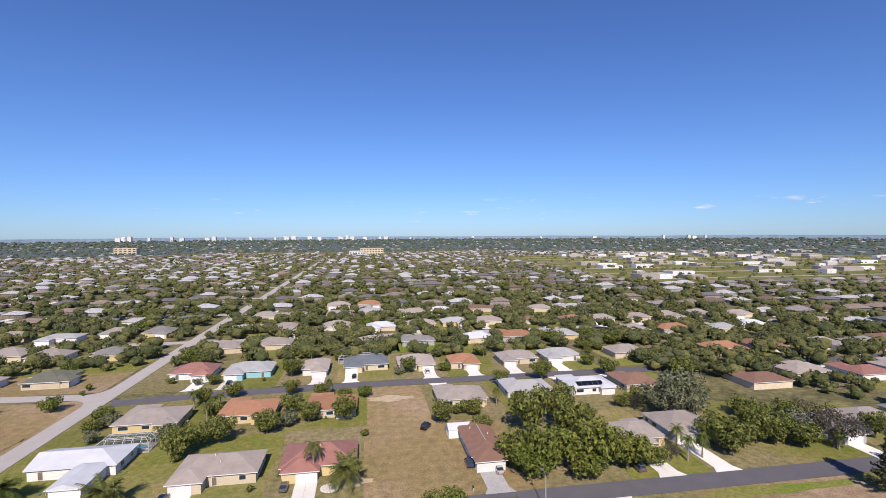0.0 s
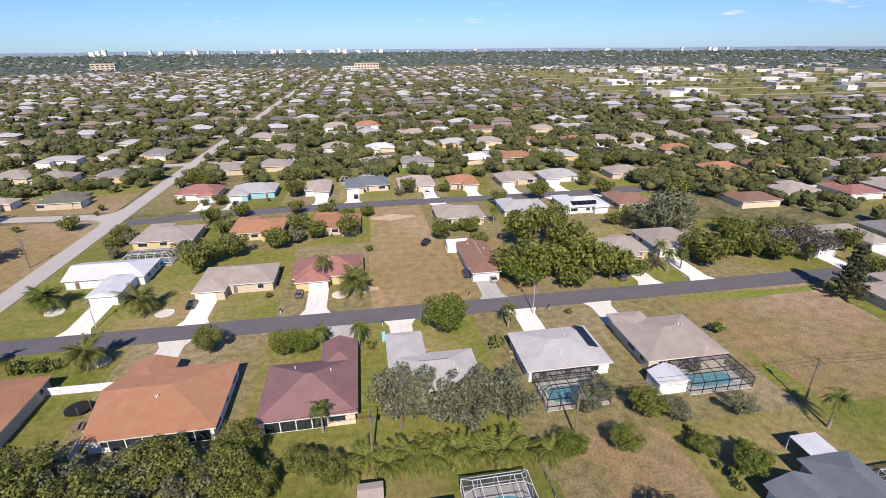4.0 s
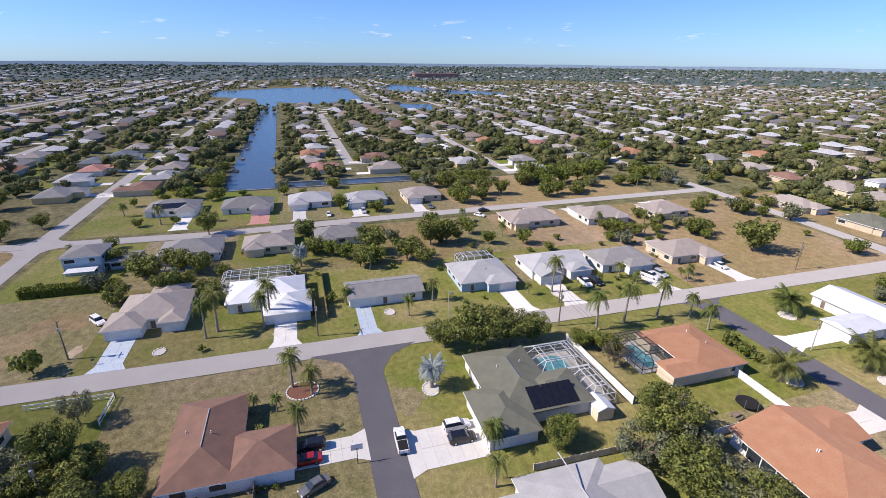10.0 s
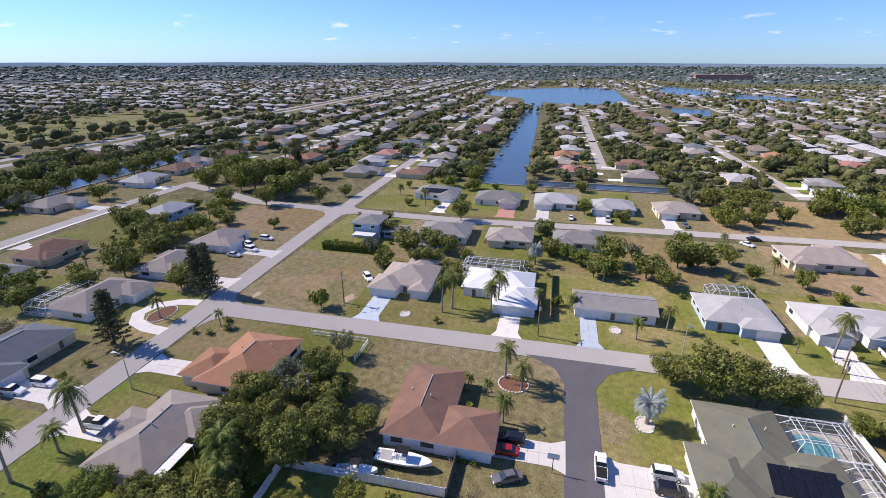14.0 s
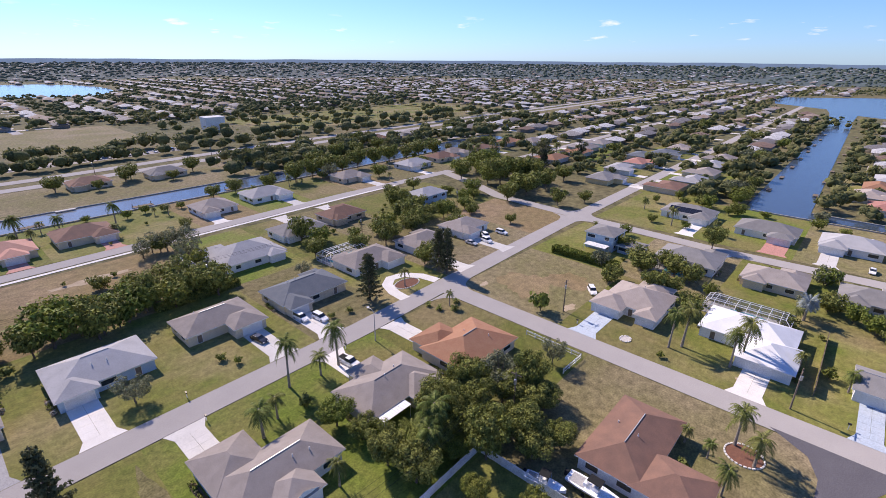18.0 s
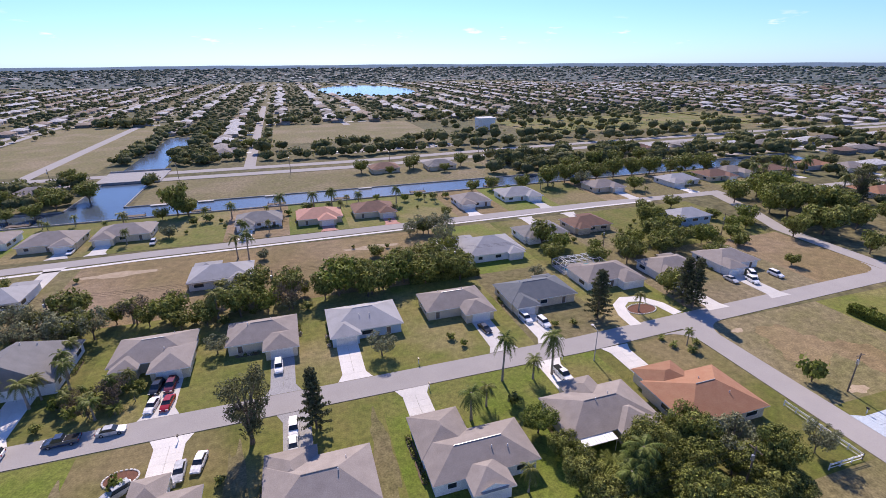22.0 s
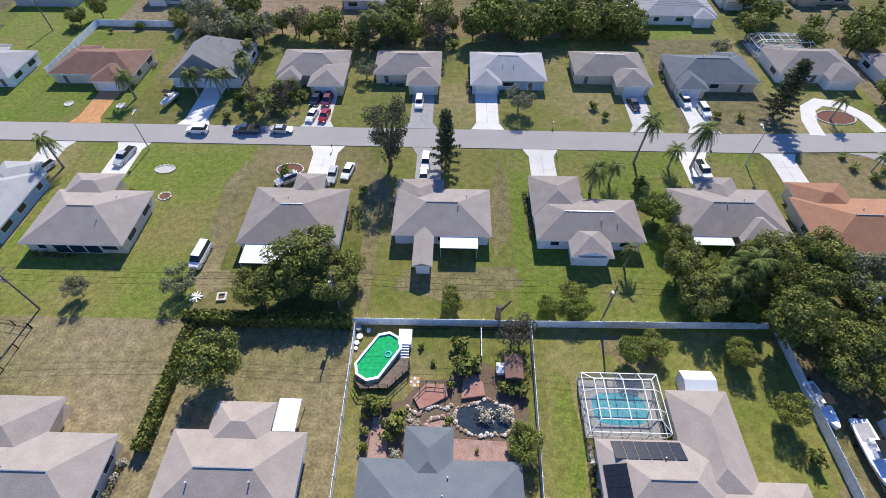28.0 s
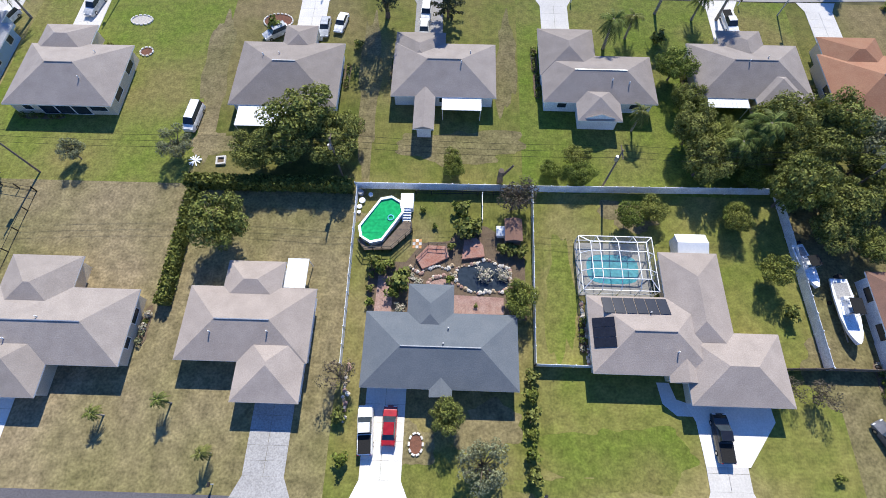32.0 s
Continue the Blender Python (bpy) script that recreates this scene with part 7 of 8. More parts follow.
fence([(13.7, -36.4), (-8, -36.6), (-13, -36.6), (-49, -37.2), (-49.3, -11.2)], VINYL, "tall white vinyl panel fence along rear gardens")
fence([(13.4, -36.2), (12.9, -10)], VINYL, "white vinyl side fence of a garden", 1.5)
fence([(-12.7, -36.2), (-12, -10.6), (-19.5, -10.6)], VINYL, "white vinyl side fence beside a lawn", 1.5)
fence([(-43, -11), (-49.2, -11.2), (-57.5, -11.2)], WOOD, "weathered wooden fence beside a bungalow", 1.6)
fence([(-80, 52.6), (-57.5, 53.2)], WALLS["white"], "plain white masonry garden wall", 1.8, 5.6, name="garden_wall")
fence([(-48.6, 29), (-48.2, 49)], WALLS["cream"], "cream picket fence beside a grey house", 1.4, 1.0, "panel")
fence([(-85, -51), (-84.8, -37), (-77.4, -37.2)], VINYL, "white post-and-rail fence round a garden", 1.2, 2.4, "rail")
fence([(-59.5, 78.6), (-47.6, 78.4), (-46.8, 61)], VINYL, "white vinyl fence between two orange-roofed houses", 1.7)
fence([(98.5, -104), (98.5, -129.4), (74, -129.2), (74, -122)], VINYL, "white vinyl fence round a back garden", 1.8)
fence([(22.4, 52), (23.2, 14)], GALV, "thin galvanised chain-link fence", 1.2, 3.0, "wire")
fence([(-1.5, 50), (-0.6, 20)], WOOD, "old wooden fence between gardens", 1.4)
fence([(-104, 2.2), (-131, 2.0)], WOOD, "dark wooden fence beside a white house", 1.8)
fence([(76, -36.6), (62, -34.4), (62.4, -21)], DARK_METAL, "thin dark chain-link fence", 1.2, 3.0, "wire")


def hedge(x0, y0, x1, y1, h, label, seed, leaf=LEAF, dens=62):
    r = random.Random(seed)
    b = Build()
    for _ in range(int(dens * max(1.0, (x1 - x0) * (y1 - y0)))):
        side = r.random()
        p = Vector((r.uniform(x0, x1), r.uniform(y0, y1), h * r.uniform(0.82, 1.02)))
        if side < 0.5:
            p.z = r.uniform(0.05, h)
            if x1 - x0 > y1 - y0:
                p.y = r.choice((y0, y1)) + r.uniform(-0.1, 0.1)
            else:
                p.x = r.choice((x0, x1)) + r.uniform(-0.1, 0.1)
        n = Vector((r.uniform(-1, 1), r.uniform(-1, 1), r.uniform(-0.3, 1))).normalized()
        a = n.orthogonal().normalized() * 0.17
        c = n.cross(a)
        b.face([p - a - c * 0.6, p + a - c, p + a * 0.8 + c, p - a + c * 0.8])
    root = thing("hedge", 0, 0, 0, 0, label, "hedge")
    core = Build().box(x0 + 0.15, y0 + 0.15, 0, x1 - 0.15, y1 - 0.15, h * 0.86)
    part("core", core, leaf, root)
    tagged(part("foliage", b, leaf, root), kind="stuff")


hedge(14, -37, 39.2, -35.4, 2.4, "tall clipped dark green hedge at the rear of a plot", 1)
hedge(37, -35.4, 38.5, -17, 1.8, "clipped dark green side hedge", 2)
hedge(-137.2, -73, -134.2, -50.5, 2.4, "clipped bright green hedge beside an empty plot", 3, BRIGHT_LEAF)
hedge(-52, -127, -30, -125, 2.0, "dark green hedge behind a pale house", 4)

# ---- poles, wires, lamps ----


def pole(x, y, h, label="weathered wooden utility pole with cross-arm", along="x"):
    root = thing("utility_pole", x, y, 0, 0, label, "pole")
    part("post", Build().tube([(0, 0, -0.2), (0, 0, h)], [0.17, 0.11], 8), WOOD, root)
    d = (0, 1.1) if along == "x" else (1.1, 0)
    part("cross_arm", Build().bar((-d[0], -d[1], h - 0.5), (d[0], d[1], h - 0.5), 0.12), WOOD, root)
    part("transformer", Build().tube([(0.3, 0.1, h - 2.3), (0.3, 0.1, h - 1.4)], [0.25, 0.25], 10), GALV, root)


def wires(a, c, h, sag=0.8, along="x"):
    for s in (-1, 0, 1):
        b = Build()
        pts = []
        for k in range(9):
            t = k / 8
            off = (0, s) if along == "x" else (s, 0)
            pts.append((a[0] + (c[0] - a[0]) * t + off[0], a[1] + (c[1] - a[1]) * t + off[1], h - 0.3 - sag * 4 * t * (1 - t)))
        b.tube(pts, [0.022] * 9, 4, cap=False)
        solid("power_line", b, RUBBER, "thin black overhead power line", "cable")


LINE = [(140, -38), (100, -38), (62.8, -37.8), (16.1, -38.5), (-23.5, -37.8), (-60, -37.8)]
for p in LINE:
    pole(*p, 9.5)
for p, q in zip(LINE, LINE[1:]):
    wires(p, q, 9.5)
LINE = [(120, 53.8), (72, 53.8), (30, 53.8), (-2, 54.2), (-48, 54), (-86, 54)]
for p in LINE:
    pole(*p, 9.5)
for p, q in zip(LINE, LINE[1:]):
    wires(p, q, 9.5)
LINE = [(110, -126.5), (60, -127), (8, -127), (-45, -127.5), (-98, -127.5), (-150, -128)]
for p in LINE:
    pole(*p, 9.5)
for p, q in zip(LINE, LINE[1:]):
    wires(p, q, 9.5)
for p in ((-101, -50.2), (-96.5, -0.5), (-96.5, 60), (-96.5, 140)):
    pole(*p, 9.0, along="y")
for k in range(-4, 4):
    pole(60 * k, -296, 11)


def street_lamp(x, y, dx, dy):
    root = thing("street_lamp", x, y, 0, 0, "grey concrete street lamp with a curved arm", "street lamp")
    part("post", Build().tube([(0, 0, -0.1), (0, 0, 7.6)], [0.13, 0.07], 8), GREY_CONCRETE, root)
    part("arm", Build().tube([(0, 0, 7.4), (dx * 0.8, dy * 0.8, 7.9), (dx * 1.8, dy * 1.8, 8.0)], [0.05, 0.045, 0.04], 6), GALV, root)
    part("lamp_head", Build().box(dx * 2 - 0.3, dy * 2 - 0.3, 7.85, dx * 2 + 0.3, dy * 2 + 0.3, 8.05), GALV, root)


street_lamp(-59.2, -75.2, 0, -1)
street_lamp(-62, 102, 0, -1)
street_lamp(36, 91, 0, 1)
street_lamp(-96, 30, 1, 0)
street_lamp(62, -76.5, 0, -1)

# ---- garden things ----


def ring_bed(x, y, rx, ry, soil=None, label="oval garden bed edged with white stones"):
    root = thing("garden_bed", x, y, 0, 0, label, "garden bed")
    b = Build()
    b.disc(0, 0, 0.07, rx * 0.95, 0, 18, ry * 0.95)
    part("soil", b, soil or MULCH, root, "brown bark mulch")
    n = max(10, int((rx + ry) * 5))
    stone = Build().box(-0.22, -0.12, -0.03, 0.22, 0.12, 0.2).mesh("edging_stone", CONCRETE)
    for k in range(n):
        t = 2 * math.pi * k / n
        o = new("edging_stone", stone)
        o.parent = root
        o.matrix_basis = pose(rx * math.cos(t), ry * math.sin(t), 0, 0, 0, math.degrees(math.atan2(ry * math.cos(t), -rx * math.sin(t))))


MULCH = material("red_mulch", (0.22, 0.10, 0.065), 0.95, second=(0.16, 0.08, 0.055), scale=2.0, fine=10.0)
PALE_GRAVEL = material("pale_gravel", (0.62, 0.58, 0.52), 0.95, second=(0.5, 0.46, 0.41), scale=3.0, fine=14.0, bump=0.5)
BRICK_PAVE = material("brick_paving", (0.36, 0.17, 0.125), 0.9, second=(0.42, 0.26, 0.21), scale=1.2, fine=9.0, bump=0.3)
ring_bed(2.8, -0.8, 0.85, 1.25)
ring_bed(-71.6, 19, 2.0, 1.5, PALE_GRAVEL)
ring_bed(-77.7, -4.2, 2.7, 2.9)
ring_bed(56.3, -70.5, 1.9, 1.2, PALE_GRAVEL)
ring_bed(53.3, -62.9, 1.1, 1.0)
for x, y in ((87.1, -92.1), (74.9, -91.6)):
    ring_bed(x, y, 0.9, 0.9, PALE_GRAVEL)
ring_bed(-85, -91.5, 4.2, 2.6)
for x, y in ((-75, 111), (-49, 106), (-55, 88), (-8.5, 108)):
    ring_bed(x, y, 2.0, 1.8, PALE_GRAVEL)
ring_bed(31.5, -71, 2.6, 1.8)
ring_bed(-99, -33, 1.4, 1.2, PALE_GRAVEL)
ring_bed(-103, 17, 1.5, 1.2, PALE_GRAVEL)
ring_bed(-101, 62, 1.8, 1.3, PALE_GRAVEL)
strip("driveway", [(-78.2, -85), (-78.6, -90), (-80.5, -95), (-84, -97.5), (-88.5, -96.5), (-91.5, -92), (-92.4, -86.5)], 3.2, CONCRETE, 0.05, "white concrete horseshoe driveway")

# the garden with a green pool, a pond and brick paths
gp_ = thing("above_ground_pool", 9.35, -30.7, 0, 59, "long octagonal above-ground pool with bright green water", "pool")


def octagon(hl, hw, ch, z):
    return [(hl, -hw + ch, z), (hl, hw - ch, z), (hl - ch, hw, z), (ch - hl, hw, z), (-hl, hw - ch, z), (-hl, ch - hw, z), (ch - hl, -hw, z), (hl - ch, -hw, z)]


def band(outer, inner):
    b = Build()
    n = len(outer)
    for k in range(n):
        j = (k + 1) % n
        b.face([outer[k], outer[j], inner[j], inner[k]])
    return b


part("pool_wall", band(octagon(3.85, 2.0, 1.15, 0), octagon(3.85, 2.0, 1.15, 1.25)), VINYL, gp_, "white corrugated pool wall")
part("pool_liner", band(octagon(3.65, 1.8, 1.1, 1.29), octagon(3.55, 1.7, 1.05, 0.5)), POOL, gp_, "pale pool liner")
part("pool_rim", band(octagon(3.97, 2.12, 1.2, 1.3), octagon(3.65, 1.8, 1.1, 1.3)), VINYL, gp_, "white pool rim")
b = Build()
b.face(octagon(3.62, 1.78, 1.09, 1.08))
part("pool_water", b, GREEN_POOL, gp_, "bright green pool water")
b = Build()
for k in range(11):
    a0, a1 = k * 0.55, (k + 1) * 0.55
    b.bar((-1.9 + 0.42 * math.cos(a0), 0.9 + 0.42 * math.sin(a0), 1.12), (-1.9 + 0.42 * math.cos(a1), 0.9 + 0.42 * math.sin(a1), 1.12), 0.16)
solid("swim_ring", b, POOL, "pale turquoise swim ring floating on a pool", "swim ring").location = (9.9, -31.9, 0)
dk = thing("pool_deck", 9.4, -31.2, 0, 0, "grey wooden deck with dark railings beside a pool", "deck")
rim_ = [(4.4, 0.7), (4.6, 2.0), (1.8, 5.0), (-2.1, 5.2), (-3.1, 3.8)]
edge_ = [(3.4, 0.4), (3.1, 0.7), (0.6, 4.2), (-1.6, 4.6), (-2.75, 3.4)]
rim_, edge_ = [(-x, y) for x, y in rim_], [(-x, y) for x, y in edge_]
for k in range(4):
    b = Build()
    p, q, u, v = rim_[k], rim_[k + 1], edge_[k + 1], edge_[k]
    b.face([(*p, 0.72), (*q, 0.72), (*u, 0.72), (*v, 0.72)])
    b.face([(*p, 0.58), (*q, 0.58), (*q, 0.72), (*p, 0.72)])
    part("platform", b, WOOD, dk)
    n = 3 if k in (1, 2) else 2
    for m in range(n):
        x, y = p[0] + (q[0] - p[0]) * m / n, p[1] + (q[1] - p[1]) * m / n
        part("post", Build().bar((x, y, 0), (x, y, 1.75), 0.09), DARK_METAL, dk)
    for z in (1.1, 1.72):
        part("rail", Build().bar((*p, z), (*q, z), 0.07), DARK_METAL, dk)
st = thing("pool_steps", 5.8, -32.6, 0, 0, "white wooden landing and steps up to a pool", "steps")
part("landing", Build().box(-0.95, -2.5, 0, 0.95, 0, 1.2), VINYL, st)
for k in range(6):
    part("step", Build().box(-0.65, 0.03 + 0.35 * k, 0, 0.65, 0.30 + 0.35 * k, 1.05 - 0.17 * k), VINYL, st)
for k, (x, y, r_, h_) in enumerate(((12.9, -35.4, 0.45, 0.8), (12.6, -34.2, 0.5, 0.4), (12.9, -33.2, 0.4, 0.3), (11.4, -35.2, 0.35, 0.5), (12.9, -32.3, 0.3, 0.3))):
    pot = thing("pool_filter" if k == 0 else "plant_pot", x, y, 0, 0, "grey pool filter drum" if k == 0 else "pale round garden pot beside a pool", "filter" if k == 0 else "pot")
    part("bowl", Build().tube([(0, 0, 0), (0, 0, h_ * 0.6), (0, 0, h_)], [r_ * 0.7, r_, r_ * 0.95], 10), GREY_CONCRETE if k == 0 else VINYL, pot)
PINK_PAVE = material("pale_pink_paving", (0.40, 0.275, 0.235), 0.9, second=(0.33, 0.20, 0.165), scale=1.2, fine=7.0, bump=0.3, grit=0.3)
MULCH = material("dark_mulch", (0.12, 0.085, 0.06), 0.97, second=(0.20, 0.15, 0.10), scale=1.6, fine=7.0, amount=1.0, bump=0.5)
patch("garden_bed", [(10.6, -20.6), (10.6, -24.6), (5.5, -24.6), (3.4, -27.6), (-0.5, -28), (-3, -31), (-6, -30.5), (-11.3, -27), (-11.3, -16.6), (10.2, -16.6)], MULCH, 0.018, "dark mulched garden bed with winding paths", "garden bed")
for pts in ([(-1.2, -19.9), (-8.2, -19.7), (-8.2, -16.6), (-1.2, -16.6)], [(9.2, -22.4), (7.2, -22.4), (7.0, -16.7), (9.4, -16.7)], [(3.0, -20.2), (1.8, -21.8), (0, -22.3), (-1.4, -21.5), (-1.2, -19.6), (2.6, -19.4)]):
    patch("patio", pts, PINK_PAVE, 0.034, "weathered pale pink garden paving", "patio")
for z, pts, word in ((0.42, [(2.4, -27.1), (-0.1, -27.0), (-0.6, -25.4), (1.7, -24.1), (3.1, -23.5), (4.1, -25.1)], "raised red brick garden deck"), (0.5, [(-2.7, -28.0), (-4.4, -28.5), (-5.4, -27.3), (-5.6, -25.6), (-2.4, -25.1)], "raised red brick garden terrace")):
    patch("garden_terrace", pts, BRICK_PAVE, z, word, "terrace", kind="", thick=z)
gr = thing("garden_railing", 2.4, -27.1, 0.42, 0, "dark metal railing on a brick deck", "railing")
rl = [(1.7, 2.0), (0, 0), (-2.5, 0.1), (-2.9, 1.7)]
for p, q in zip(rl, rl[1:]):
    for m in range(2):
        x, y = p[0] + (q[0] - p[0]) * m / 2, p[1] + (q[1] - p[1]) * m / 2
        part("post", Build().bar((x, y, 0), (x, y, 1.0), 0.07), DARK_METAL, gr)
    for z in (0.5, 1.0):
        part("rail", Build().bar((*p, z), (*q, z), 0.06), DARK_METAL, gr)
for k in range(9):
    x, y = 3.4 + 0.45 * (k % 3), -28.2 + 0.5 * (k // 3)
    patch("stepping_tile", [(x, y), (x + 0.4, y), (x + 0.4, y + 0.44), (x, y + 0.44)], (ORANGE_DRIVE, CONCRETE)[k % 2], 0.03, "small checkered garden tile", "tile", kind="")
pond_c = (-5.6, -22.6)
POND = [(pond_c[0] + (3.7 + 0.35 * math.sin(k * 1.1)) * math.cos(k * 0.314), pond_c[1] + (2.2 + 0.3 * math.cos(k * 1.7)) * math.sin(k * 0.314)) for k in range(20)]
patch("pond", POND, GLASS, 0.05, "dark garden pond with a stone edge", "pond", kind="")
stones = thing("pond_edge", *pond_c, 0, 0, "pale boulders round a garden pond", "stones")
rr = random.Random(21)
boulder = []
for k in range(4):
    b = Build()
    v = [(x * rr.uniform(0.6, 1.3) * 0.3, y * rr.uniform(0.6, 1.3) * 0.26, z * 0.22) for x, y, z in ico.tolist()]
    b.v.extend(v)
    for f in ico_f.tolist():
        b.f.append(tuple(f))
        b.m.append(0)
    boulder.append(b.mesh("boulder", (PALE_GRAVEL, PALE_GRAVEL, PINK_PAVE, SAND)[k]))


def stone(root, x, y):
    o = new("boulder", rr.choice(boulder))
    o.parent = root
    o.matrix_basis = pose(x, y, 0.1, 0, 0, rr.uniform(0, 360)) @ Matrix.Scale(rr.uniform(0.6, 1.35), 4)


for k in range(54):
    x, y = POND[k * 20 // 54]
    u, v = POND[(k * 20 // 54 + 1) % 20]
    f = (k * 20 / 54) % 1
    stone(stones, (x + (u - x) * f - pond_c[0]) * 1.06 + rr.uniform(-0.15, 0.15), (y + (v - y) * f - pond_c[1]) * 1.08 + rr.uniform(-0.15, 0.15))
wl = thing("rock_border", 0, -22, 0, 0, "winding border of pale rocks beside garden paths", "stones")
for path in ([(3.3, 1.6), (2.2, 0.6), (1.5, -0.4), (0.2, -0.7), (-0.8, -0.2)], [(4.8, -1.8), (3.4, -0.9), (2.6, -1.6), (1.2, -2.0), (-0.4, -1.7), (-1.4, -2.6)], [(5.2, 0.6), (4.6, -0.4), (4.0, 0.3), (3.6, 1.1)]):
    for (x, y), (u, v) in zip(path, path[1:]):
        for m in range(4):
            stone(wl, x + (u - x) * m / 4 + rr.uniform(-0.12, 0.12), y + (v - y) * m / 4 + rr.uniform(-0.12, 0.12))
gb = thing("gravel_strip", -18.9, -15, 0, 0, "pale pebbles along a house wall", "stones")
for k in range(22):
    stone(gb, rr.uniform(-0.35, 0.2), -4.4 + 0.4 * k)
gb = thing("gravel_strip", 12, -8, 0, 0, "pale pebbles beside a driveway", "stones")
for k in range(18):
    stone(gb, rr.uniform(-0.3, 0.3), -2 + 0.4 * k)
FLOWER = material("pale_blossom", (0.62, 0.52, 0.50), 0.9, second=(0.25, 0.28, 0.12), scale=2.5, fine=8.0, amount=1.0, island=0.3)
bl = broadleaf(31, 1.5, 1.1, 90, FLOWER, 0.1, 9, False, 0.17)
for x, y, s in ((-5.6, -22.8, 1.0), (-8.2, -22.8, 0.85), (-1.2, -22.6, 0.4), (3.6, -21.6, 0.55), (5.9, -17.8, 0.6), (4.6, -22.6, 0.4)):
    r0_ = thing("flowering_shrub", x, y, 0.05, 0, "low shrub covered in pale pink blossom", "shrub")
    r0_.scale = (s, s, s)
    for nm, me in zip(("trunk", "crown"), bl):
        o = new(nm, me)
        o.parent = r0_
plants("bush", (5.7, -22.3, 0.85), (6.9, -19.9, 0.75), (9.9, -24.2, 0.9), (10.1, -22.4, 0.45), (10.1, -20.4, 0.45), (10, -18.5, 0.5), (7.6, -24.0, 0.6), (-2.4, -33, 0.9), (-2.6, -29.6, 1.1), (-4.2, -29.8, 1.0), (-0.9, -26.9, 0.5), (-8.2, -26.7, 0.7), (-9.6, -26.5, 0.8), (-10.7, -26.2, 0.8), (-0.7, -22, 0.5), (3.4, -32.8, 0.35), (1.6, -30.2, 0.35), (-4.4, -18.4, 0.25))
plants("twig", (-9.6, -33.6, 0.75))
plants("bright", (-10.1, -18.9, 0.68))
fence([(4.6, -35.7), (-11.6, -35.9)], DARK_METAL, "low dark metal rail fence", 1.0, 2.4, "rail")
fence([(-5.3, -35.6), (-5.3, -31.2)], VINYL, "low white vinyl rail fence", 1.0, 2.2, "rail")


def shed(x, y, w, d, h, roof, wall, label, rz=0):
    root = thing("garden_shed", x, y, 0, rz, label, "shed")
    part("wall", Build().box(-w / 2, -d / 2, 0, w / 2, d / 2, h), wall, root)
    b = Build()
    e = 0.15
    p = [(-w / 2 - e, -d / 2 - e, h), (w / 2 + e, -d / 2 - e, h), (w / 2 + e, d / 2 + e, h), (-w / 2 - e, d / 2 + e, h), (-w / 2 - e, 0, h + d * 0.22), (w / 2 + e, 0, h + d * 0.22)]
    n = len(b.v)
    b.v.extend(p)
    for f in ((0, 1, 5, 4), (2, 3, 4, 5), (3, 0, 4), (1, 2, 5), (3, 2, 1, 0)):
        b.f.append(tuple(n + i for i in f))
        b.m.append(0)
    part("roof", b, roof, root)
    part("door", Build().box(-0.6, -d / 2 - 0.04, 0.05, 0.6, -d / 2 + 0.02, h - 0.2), TRIM, root)


shed(-34.2, -27.6, 4.0, 2.8, 2.1, ROOFS["white"], WALLS["white"], "white metal garden shed behind a house")
shed(-57.4, 46, 4.2, 3.2, 2.2, ROOFS["white"], WALLS["cream"], "cream garden shed with white roof")
shed(-9.6, -29.2, 3.2, 2.2, 1.9, ROOFS["brown"], WOOD, "small wooden shed with faded red roof boards", 90)
shed(-7.9, -29.4, 1.0, 1.3, 1.0, ROOFS["white"], WALLS["white"], "small white garden store box")
shed(-2.4, 46.5, 3.2, 3, 2.2, ROOFS["sand"], WALLS["yellow"], "yellow garden shed beside a tan house")
shed(51.4, 62, 4, 6, 2.4, ROOFS["white"], WALLS["white"], "white lean-to store on a house's rear", 90)
shed(27, 131.5, 9, 5, 2.4, ROOFS["white"], WALLS["white"], "white flat garden annexe")


def awning(x0, y0, x1, y1, z, mat, label):
    root = thing("patio_roof", (x0 + x1) / 2, (y0 + y1) / 2, 0, 0, label, "patio roof")
    hx, hy = (x1 - x0) / 2, (y1 - y0) / 2
    part("sheet", Build().box(-hx, -hy, z, hx, hy, z + 0.1), mat, root)
    n = int(hx * 2 / 0.6)
    for k in range(n + 1):
        part("rib", Build().box(-hx + 2 * hx * k / n - 0.03, -hy, z + 0.1, -hx + 2 * hx * k / n + 0.03, hy, z + 0.15), mat, root)
    for sx in (-1, 1):
        for sy in (-1, 1):
            part("post", Build().bar((sx * (hx - 0.1), sy * (hy - 0.1), 0), (sx * (hx - 0.1), sy * (hy - 0.1), z), 0.1), WHITE_METAL, root)


awning(25.5, -50, 33.3, -45.6, 2.5, ROOFS["white"], "white corrugated patio roof on posts")
awning(-5.0, -53, 1.2, -49.6, 2.5, ROOFS["white"], "white ribbed patio roof behind a house")
awning(-47.4, -54.4, -41, -51.4, 2.5, ROOFS["white"], "white patio roof behind a tan house by a fence")
awning(18.4, -23.6, 21.2, -19.4, 2.5, ROOFS["white"], "white patio roof beside a tan house")
awning(3.6, 41, 8.6, 43.2, 2.5, ROOFS["white"], "white ribbed patio roof behind a grey house")
awning(-146.5, -66, -143, -58.5, 2.6, ROOFS["white"], "white porch roof of a two-storey house")
awning(60.5, 41.5, 65, 45.5, 2.5, ROOFS["white"], "white ribbed patio roof of a grey house")

